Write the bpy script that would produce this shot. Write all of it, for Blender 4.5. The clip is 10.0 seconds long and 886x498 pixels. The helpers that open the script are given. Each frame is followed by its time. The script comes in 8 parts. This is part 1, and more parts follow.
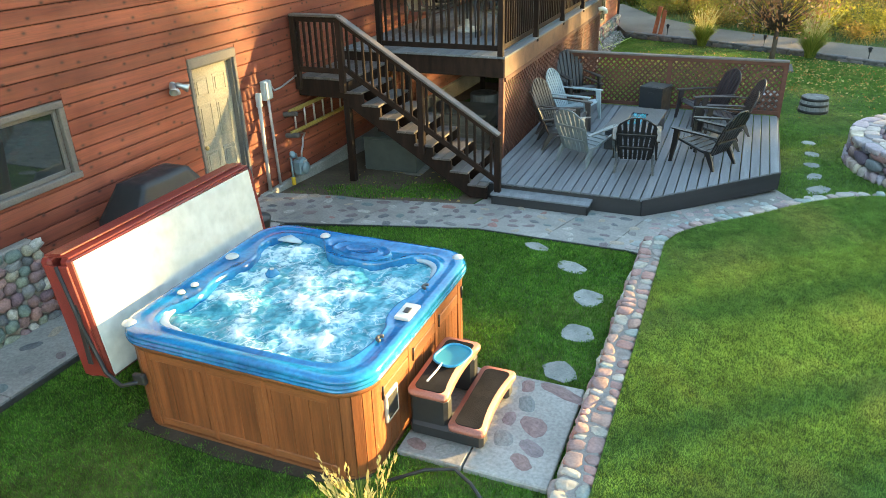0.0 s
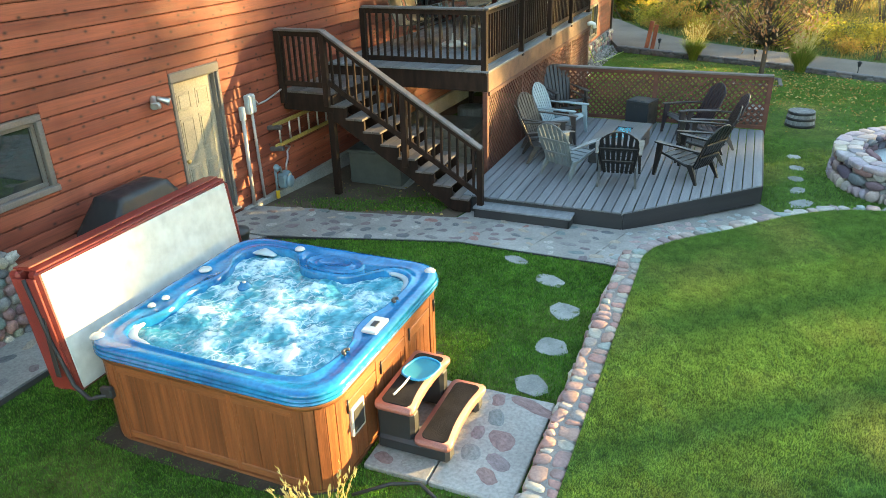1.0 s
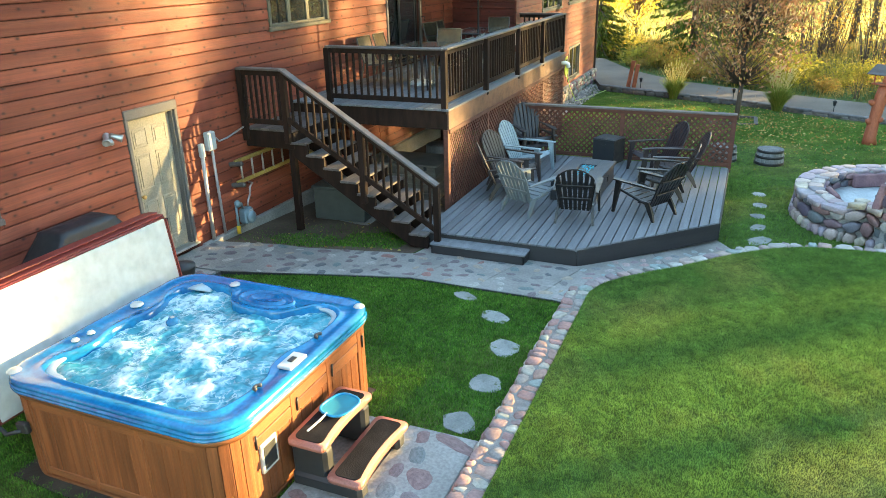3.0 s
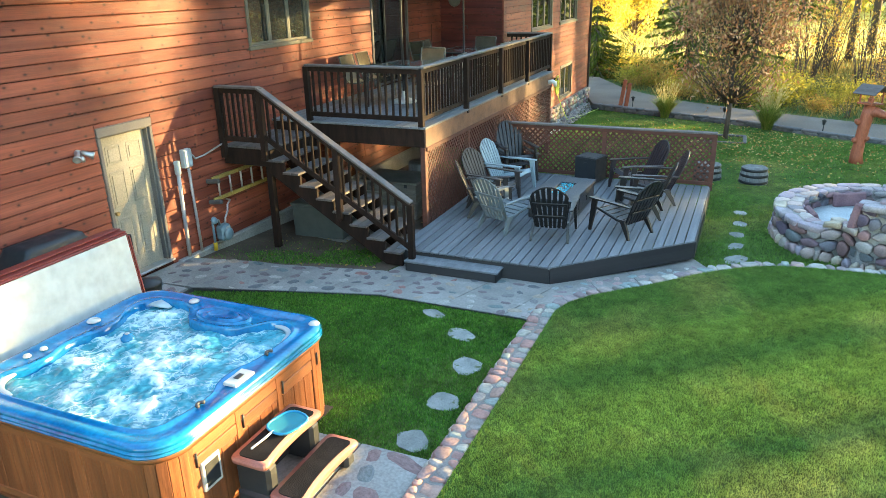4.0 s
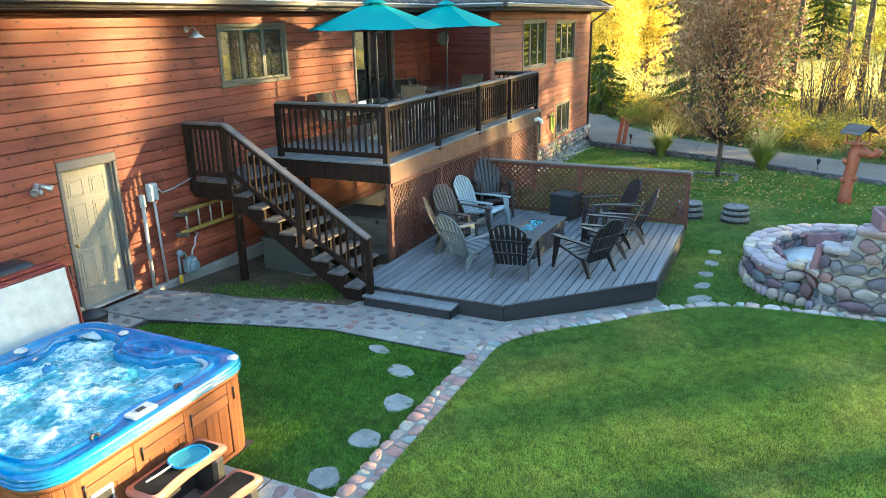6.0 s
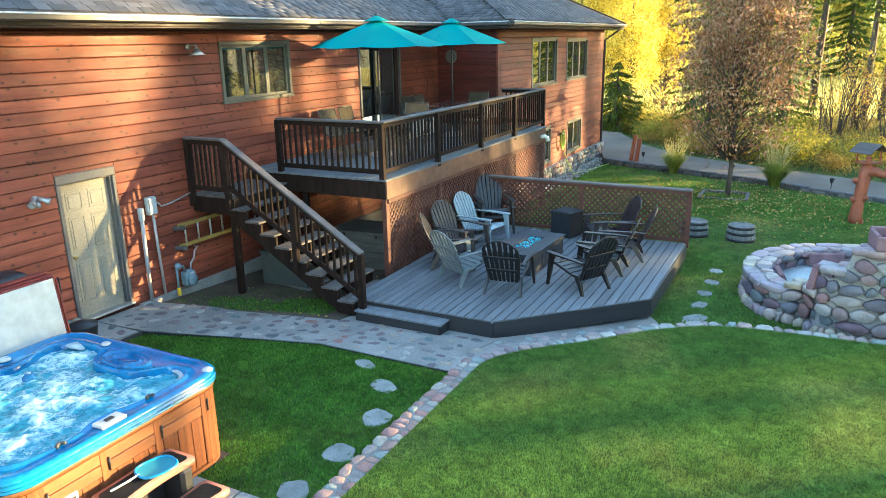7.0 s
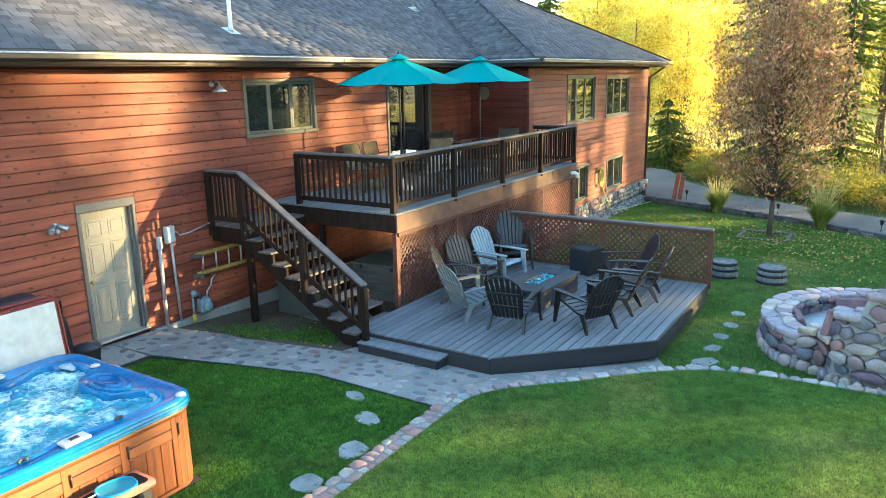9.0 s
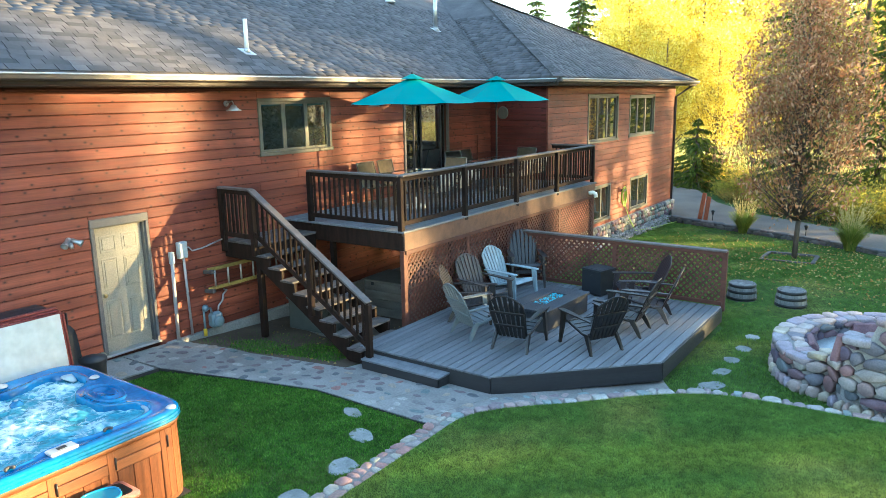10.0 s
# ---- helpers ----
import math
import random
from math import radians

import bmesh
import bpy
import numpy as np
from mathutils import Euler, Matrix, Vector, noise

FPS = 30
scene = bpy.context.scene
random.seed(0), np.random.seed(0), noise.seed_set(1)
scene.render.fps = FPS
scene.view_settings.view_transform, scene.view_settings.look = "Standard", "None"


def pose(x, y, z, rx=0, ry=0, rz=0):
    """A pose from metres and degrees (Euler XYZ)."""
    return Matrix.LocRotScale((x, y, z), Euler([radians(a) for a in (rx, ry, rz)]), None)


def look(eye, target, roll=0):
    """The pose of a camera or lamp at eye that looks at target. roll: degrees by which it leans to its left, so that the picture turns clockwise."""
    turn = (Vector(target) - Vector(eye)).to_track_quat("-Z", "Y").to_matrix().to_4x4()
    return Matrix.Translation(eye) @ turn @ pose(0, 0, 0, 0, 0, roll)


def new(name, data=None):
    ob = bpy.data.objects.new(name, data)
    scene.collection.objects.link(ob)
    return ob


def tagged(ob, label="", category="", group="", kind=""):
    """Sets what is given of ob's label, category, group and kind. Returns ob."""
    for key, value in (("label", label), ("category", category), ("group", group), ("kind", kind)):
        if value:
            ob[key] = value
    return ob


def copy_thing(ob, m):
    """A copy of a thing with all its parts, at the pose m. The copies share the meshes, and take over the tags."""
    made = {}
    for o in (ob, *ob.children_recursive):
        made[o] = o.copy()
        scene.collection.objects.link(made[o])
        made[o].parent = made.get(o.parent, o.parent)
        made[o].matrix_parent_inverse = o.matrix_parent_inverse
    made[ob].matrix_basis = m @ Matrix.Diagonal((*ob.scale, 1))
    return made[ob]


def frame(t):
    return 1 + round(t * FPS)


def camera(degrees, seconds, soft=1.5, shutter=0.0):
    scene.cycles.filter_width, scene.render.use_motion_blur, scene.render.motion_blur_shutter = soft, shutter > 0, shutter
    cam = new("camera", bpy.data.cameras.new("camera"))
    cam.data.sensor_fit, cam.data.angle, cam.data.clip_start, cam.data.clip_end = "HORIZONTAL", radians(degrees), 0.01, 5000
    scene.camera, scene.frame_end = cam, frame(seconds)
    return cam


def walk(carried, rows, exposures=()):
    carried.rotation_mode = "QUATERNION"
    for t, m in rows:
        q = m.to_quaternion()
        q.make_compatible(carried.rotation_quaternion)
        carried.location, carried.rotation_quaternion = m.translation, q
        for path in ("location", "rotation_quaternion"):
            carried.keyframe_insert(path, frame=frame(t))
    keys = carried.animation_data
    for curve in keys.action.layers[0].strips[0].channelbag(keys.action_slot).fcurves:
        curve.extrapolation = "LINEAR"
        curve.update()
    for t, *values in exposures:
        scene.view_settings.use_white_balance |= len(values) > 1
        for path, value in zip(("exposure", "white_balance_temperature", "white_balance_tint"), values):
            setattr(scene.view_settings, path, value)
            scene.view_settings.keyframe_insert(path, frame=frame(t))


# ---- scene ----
cam = camera(63.6, 10.0, 0.5)
METRES, EYE, TILT, LEAN, TURN = 4.24, 4.0, -0.95, 0.4, 22.7
ROWS = [
    (0.0, 0.0, 0.0, 0.0, -0.46, -24.83, 1.0),
    (0.5, 0.0295, -0.0022, 0.0016, -0.45, -24.57, 0.99),
    (1.0, 0.0613, -0.0036, 0.0021, -0.42, -23.81, 0.95),
    (1.5, 0.0961, -0.0045, 0.0027, -0.39, -23.08, 0.93),
    (2.0, 0.1336, -0.0067, 0.0026, -0.36, -22.35, 0.9),
    (2.5, 0.175, -0.0098, 0.0032, -0.27, -21.64, 0.88),
    (4.0, 0.3326, -0.0133, 0.0024, 0.32, -19.53, 0.81),
    (4.5, 0.3894, -0.0137, 0.005, 0.66, -18.85, 0.78),
    (5.0, 0.449, -0.0145, 0.0069, 1.07, -18.15, 0.77),
    (5.5, 0.5077, -0.0148, 0.0086, 1.58, -17.44, 0.73),
    (7.0, 0.6761, -0.0155, 0.0072, 4.34, -15.43, 0.62),
    (7.5, 0.7289, -0.013, 0.0086, 5.36, -14.74, 0.6),
    (8.0, 0.7801, -0.0093, 0.0099, 6.62, -14.05, 0.57),
    (8.5, 0.8324, -0.0054, 0.0087, 8.05, -13.33, 0.55),
    (9.0, 0.8866, -0.0005, 0.0082, 9.51, -12.63, 0.51),
    (9.5, 0.9412, 0.0054, 0.0094, 10.96, -11.9, 0.48),
    (10.0, 0.9979, 0.013, 0.0106, 12.42, -11.17, 0.45),
]
walk(cam, [(t, pose(0, 0, EYE, TILT, LEAN, TURN) @ pose(METRES * x, METRES * y, METRES * z, 90 + pitch, roll, yaw)) for t, x, y, z, yaw, pitch, roll in ROWS], [(0.0, 4.14, 7150, 4), (4.5, 4.08, 6250, 4), (10.0, 4.0, 5850, 4)])

# ---- light ----
SUN_WAY = Vector((1.0, 0.78, 0.16))
world = bpy.data.worlds.new("world")
scene.world = world
world.use_nodes = True
wn = world.node_tree
sky = wn.nodes.new("ShaderNodeTexSky")
sky.sky_type, sky.sun_disc = "NISHITA", False
sky.sun_elevation, sky.sun_rotation = radians(8), radians(52)
sky.dust_density = 0.3
wn.links.new(sky.outputs[0], wn.nodes["Background"].inputs[0])
wn.nodes["Background"].inputs[1].default_value = 0.1
sun = new("sun", bpy.data.lights.new("sun", "SUN"))
sun.data.energy, sun.data.angle, sun.data.color = 2.4, radians(0.8), (1.0, 0.69, 0.29)
sun.matrix_world = look(SUN_WAY * 50, (0, 0, 0))
# unseen trees added on the sun's side to shape the light: kind, place across the light, distance east, breadth and
# height scales
SUN_SIDE = (
    ("broad", -9.0, 24, 1.1, 1.0), ("broad", -4.0, 22, 1.0, 1.0), ("tall", -7.5, 31, 1.0, 1.0), ("thicket", -1.0, 19, 0.7, 0.9),
    ("stem", 0.7, 22, 1.0, 1.0), ("stem", 2.2, 24, 1.0, 1.0), ("stem", 4.75, 23, 0.8, 1.0),
    ("slim", 9.25, 22, 0.62, 0.92), ("slim", 8.7, 25, 0.5, 1.1), ("thicket", 9.3, 19, 0.62, 1.0), ("slim", 10.9, 27, 0.62, 1.15), ("slim", 11.1, 31, 0.45, 1.4), ("thin", 12.9, 33, 0.9, 1.7), ("thin", 12.2, 30, 0.5, 1.5),
    ("broad", 17.2, 22, 0.98, 0.56), ("slim", 15.5, 26, 0.58, 1.1), ("slim", 22.0, 24, 0.8, 1.12), ("thin", 18.4, 27, 0.8, 1.3),
    ("thicket", 15.1, 19, 0.55, 1.3), ("thicket", 18.4, 20, 0.9, 1.0), ("thicket", 21.6, 20, 0.8, 0.9),
    ("tall", 17.6, 33, 0.9, 1.3), ("tall", 22.0, 32, 0.9, 1.0), ("tall", 9.0, 32, 0.62, 1.0),
    ("thin", 23.2, 24, 0.8, 1.3), ("thin", 29.0, 25, 1.0, 1.3), ("thin", 31.5, 23, 1.0, 1.25), ("stem", 25.4, 26, 1.0, 1.0), ("stem", 28.0, 24, 1.0, 1.0), ("slim", 34.5, 24, 0.8, 1.0),
    ("tall", 26.6, 31, 0.8, 0.8), ("tall", 23.6, 33, 0.45, 0.9), ("slim", 31.4, 29, 0.5, 1.25), ("thicket", 10.9, 19, 0.52, 1.02),
    ("tall", -23.0, 30, 1.0, 1.0), ("tall", -17.0, 33, 1.0, 1.0), ("tall", -12.0, 30, 1.0, 1.0), ("tall", -2.5, 34, 1.0, 1.1), ("broad", -14.5, 24, 1.1, 1.1), ("broad", -20.0, 25, 1.1, 1.1),
    ("tall", 31.0, 38, 1.0, 1.5), ("tall", 25.5, 38, 1.0, 1.5),
    ("tall", 19.0, 39, 1.0, 1.5), ("tall", 15.4, 38, 1.0, 1.55), ("tall", 10.2, 38, 1.0, 1.5), ("tall", 6.6, 39, 0.9, 1.5), ("tall", 3.5, 37, 1.0, 1.45), ("tall", -6.0, 38, 1.0, 1.5),
    ("slim", 15.6, 29, 0.5, 1.2), ("slim", 9.6, 29, 0.6, 1.25), ("slim", 22.4, 28, 0.6, 1.1),
)


# ---- materials ----
def shader(name):
    m = bpy.data.materials.new(name)
    m.use_nodes = True
    t = m.node_tree
    return m, t, t.nodes["Principled BSDF"]


def coords(t, stretch=(1, 1, 1), world_space=False):
    """Object coordinates, shifted for each object by its random number."""
    n, l = t.nodes, t.links
    if world_space:
        src = n.new("ShaderNodeNewGeometry").outputs["Position"]
    else:
        info, mul, add = n.new("ShaderNodeObjectInfo"), n.new("ShaderNodeMath"), n.new("ShaderNodeVectorMath")
        mul.operation = "MULTIPLY"
        mul.inputs[1].default_value = 61.0
        l.new(info.outputs["Random"], mul.inputs[0])
        l.new(n.new("ShaderNodeTexCoord").outputs["Object"], add.inputs[0])
        l.new(mul.outputs[0], add.inputs[1])
        src = add.outputs[0]
    mp = n.new("ShaderNodeMapping")
    mp.inputs["Scale"].default_value = stretch
    l.new(src, mp.inputs["Vector"])
    return mp.outputs[0]


def ramp(t, src, stops, step=False):
    r = t.nodes.new("ShaderNodeValToRGB")
    r.color_ramp.interpolation = "CONSTANT" if step else "LINEAR"
    e = r.color_ramp.elements
    while len(e) < len(stops):
        e.new(0.5)
    for k, (p, c) in zip(e, stops):
        k.position, k.color = p, (*c, 1)
    t.links.new(src, r.inputs[0])
    return r.outputs[0]


def tone(t, kind, a, b, fac):
    m = t.nodes.new("ShaderNodeMix")
    m.data_type, m.blend_type = "RGBA", kind
    for sock, v in ((m.inputs[0], fac), (m.inputs[6], a), (m.inputs[7], b)):
        if isinstance(v, (int, float)):
            sock.default_value = v
        elif isinstance(v, tuple):
            sock.default_value = (*v, 1)
        else:
            t.links.new(v, sock)
    return m.outputs[2]


def noise_of(t, vec, scale, detail=4, distort=0.0):
    n = t.nodes.new("ShaderNodeTexNoise")
    n.inputs["Scale"].default_value, n.inputs["Detail"].default_value, n.inputs["Distortion"].default_value = scale, detail, distort
    t.links.new(vec, n.inputs["Vector"])
    return n.outputs["Fac"]


def surface(name, a, b, big=1.5, fine=40.0, rough=0.7, bump=0.15, stretch=(1, 1, 1), vary=0.25, metal=0.0, spec=0.4, speck=None, coat=0.0, world_space=False):
    """A surface between two colours at a coarse and a fine scale, each piece a little lighter or darker."""
    m, t, p = shader(name)
    n, l = t.nodes, t.links
    v = coords(t, stretch, world_space)
    f1, f2 = noise_of(t, v, big, 5), noise_of(t, v, fine, 6, 0.3)
    c = ramp(t, f1, ((0.3, a), (0.7, b)))
    c = tone(t, "MULTIPLY", c, ramp(t, f2, ((0.25, (0.55,) * 3), (0.65, (1.12,) * 3))), 0.7)
    if speck:
        c = tone(t, "MIX", c, speck[0], ramp(t, noise_of(t, v, speck[1], 3), ((speck[2], (0,) * 3), (speck[2] + 0.06, (1,) * 3))))
    info = n.new("ShaderNodeObjectInfo")
    c = tone(t, "MULTIPLY", c, ramp(t, info.outputs["Random"], ((0, (1 - vary,) * 3), (1, (1 + vary * 0.6,) * 3))), 1.0)
    l.new(c, p.inputs["Base Color"])
    l.new(ramp(t, f2, ((0.2, (max(rough - 0.12, 0.03),) * 3), (0.8, (min(rough + 0.12, 1),) * 3))), p.inputs["Roughness"])
    p.inputs["Metallic"].default_value, p.inputs["Specular IOR Level"].default_value = metal, spec
    p.inputs["Coat Weight"].default_value = coat
    if bump:
        bn = n.new("ShaderNodeBump")
        bn.inputs["Strength"].default_value, bn.inputs["Distance"].default_value = bump, 0.01
        l.new(f2, bn.inputs["Height"])
        l.new(bn.outputs[0], p.inputs["Normal"])
    return m


def stones(name, colours, rough=0.75, big=6.0, by_island=False):
    """Stones, each of a colour of its own out of a few, mottled."""
    m, t, p = shader(name)
    n, l = t.nodes, t.links
    src = n.new("ShaderNodeNewGeometry").outputs["Random Per Island"] if by_island else n.new("ShaderNodeObjectInfo").outputs["Random"]
    c = ramp(t, src, [(i / len(colours), c) for i, c in enumerate(colours)], True)
    v = coords(t)
    f1, f2 = noise_of(t, v, big, 5, 0.6), noise_of(t, v, 45, 5)
    c = tone(t, "MULTIPLY", c, ramp(t, f1, ((0.3, (0.62,) * 3), (0.7, (1.2,) * 3))), 0.9)
    c = tone(t, "MULTIPLY", c, ramp(t, f2, ((0.3, (0.7,) * 3), (0.65, (1.12,) * 3))), 0.7)
    l.new(c, p.inputs["Base Color"])
    p.inputs["Roughness"].default_value = rough
    bn = n.new("ShaderNodeBump")
    bn.inputs["Strength"].default_value, bn.inputs["Distance"].default_value = 0.3, 0.01
    l.new(f2, bn.inputs["Height"])
    l.new(bn.outputs[0], p.inputs["Normal"])
    return m


def leafy(name, colours, patch=None, through_light=0.45, rough=0.6, mottle=0.0):
    """Leaves and blades: a colour for each leaf, some light shining through."""
    m, t, p = shader(name)
    n, l = t.nodes, t.links
    c = ramp(t, n.new("ShaderNodeNewGeometry").outputs["Random Per Island"], [(i / max(1, len(colours) - 1), c) for i, c in enumerate(colours)])
    if patch:
        v = coords(t, (1, 1, 1), True)
        c = tone(t, "MIX", c, patch[0], ramp(t, noise_of(t, v, patch[1], 4, 0.4), ((patch[2], (0,) * 3), (patch[2] + 0.22, (patch[3],) * 3))))
    if mottle:
        v = coords(t, (1, 1, 1), True)
        for scale, low_v, high_v in ((7.0, 1 - mottle, 1 + mottle * 0.7), (24.0, 1 - mottle * 0.8, 1 + mottle * 0.6), (1.7, 1 - mottle * 0.6, 1 + mottle * 0.5)):
            c = tone(t, "MULTIPLY", c, ramp(t, noise_of(t, v, scale, 3, 0.6), ((0.34, (low_v,) * 3), (0.66, (high_v,) * 3))), 1.0)
    p.inputs["Roughness"].default_value, p.inputs["Specular IOR Level"].default_value = rough, 0.12
    l.new(c, p.inputs["Base Color"])
    tr, mx = n.new("ShaderNodeBsdfTranslucent"), n.new("ShaderNodeMixShader")
    l.new(c, tr.inputs[0])
    mx.inputs[0].default_value = through_light
    l.new(p.outputs[0], mx.inputs[1])
    l.new(tr.outputs[0], mx.inputs[2])
    l.new(mx.outputs[0], n["Material Output"].inputs[0])
    return m


def plain(name, c, rough=0.5, metal=0.0, coat=0.0, spec=0.5):
    m, t, p = shader(name)
    v = coords(t)
    f = noise_of(t, v, 9, 5)
    t.links.new(tone(t, "MULTIPLY", c, ramp(t, f, ((0.3, (0.82,) * 3), (0.7, (1.08,) * 3))), 1.0), p.inputs["Base Color"])
    t.links.new(ramp(t, f, ((0.3, (rough * 0.8,) * 3), (0.7, (min(1, rough * 1.2),) * 3))), p.inputs["Roughness"])
    p.inputs["Metallic"].default_value, p.inputs["Coat Weight"].default_value, p.inputs["Specular IOR Level"].default_value = metal, coat, spec
    return m


def knotty(name, colours, rough=0.6):
    """Stained boards that run along their y axis: streaky grain, weathered stretches, and dark knots."""
    m, t, p = shader(name)
    n, l = t.nodes, t.links
    v = coords(t, (3, 0.35, 6))
    long, grain = noise_of(t, v, 1.0, 4, 0.5), noise_of(t, coords(t, (30, 2.0, 60)), 1.0, 5, 0.8)
    c = ramp(t, long, list(zip((0.3, 0.5, 0.72), colours)))
    c = tone(t, "MULTIPLY", c, ramp(t, grain, ((0.3, (0.66,) * 3), (0.62, (1.14,) * 3))), 0.8)
    worn = noise_of(t, coords(t, (0.5, 0.7, 0.5), True), 1.0, 5, 0.8)
    c = tone(t, "MULTIPLY", c, ramp(t, worn, ((0.34, (0.66, 0.6, 0.58)), (0.5, (1.0,) * 3), (0.7, (1.16, 1.2, 1.2)))), 0.9)
    knot = n.new("ShaderNodeTexVoronoi")
    knot.voronoi_dimensions, knot.inputs["Scale"].default_value = "2D", 3.4
    apart, flat = n.new("ShaderNodeSeparateXYZ"), n.new("ShaderNodeCombineXYZ")
    l.new(coords(t, (1, 0.85, 1.35)), apart.inputs[0])
    l.new(apart.outputs["Y"], flat.inputs["X"])
    l.new(apart.outputs["Z"], flat.inputs["Y"])
    l.new(flat.outputs[0], knot.inputs["Vector"])
    spot = ramp(t, knot.outputs["Distance"], ((0.03, (0.9,) * 3), (0.075, (0.35,) * 3), (0.13, (0,) * 3)))
    c = tone(t, "MIX", c, (0.035, 0.012, 0.008), spot)
    info = n.new("ShaderNodeObjectInfo")
    c = tone(t, "MULTIPLY", c, ramp(t, info.outputs["Random"], ((0, (0.74, 0.72, 0.72)), (0.5, (1,) * 3), (1, (1.16, 1.2, 1.18)))), 1.0)
    l.new(c, p.inputs["Base Color"])
    l.new(ramp(t, grain, ((0.3, (rough - 0.1,) * 3), (0.7, (rough + 0.15,) * 3))), p.inputs["Roughness"])
    p.inputs["Specular IOR Level"].default_value = 0.35
    bn = n.new("ShaderNodeBump")
    bn.inputs["Strength"].default_value, bn.inputs["Distance"].default_value = 0.3, 0.008
    l.new(grain, bn.inputs["Height"])
    l.new(bn.outputs[0], p.inputs["Normal"])
    return m


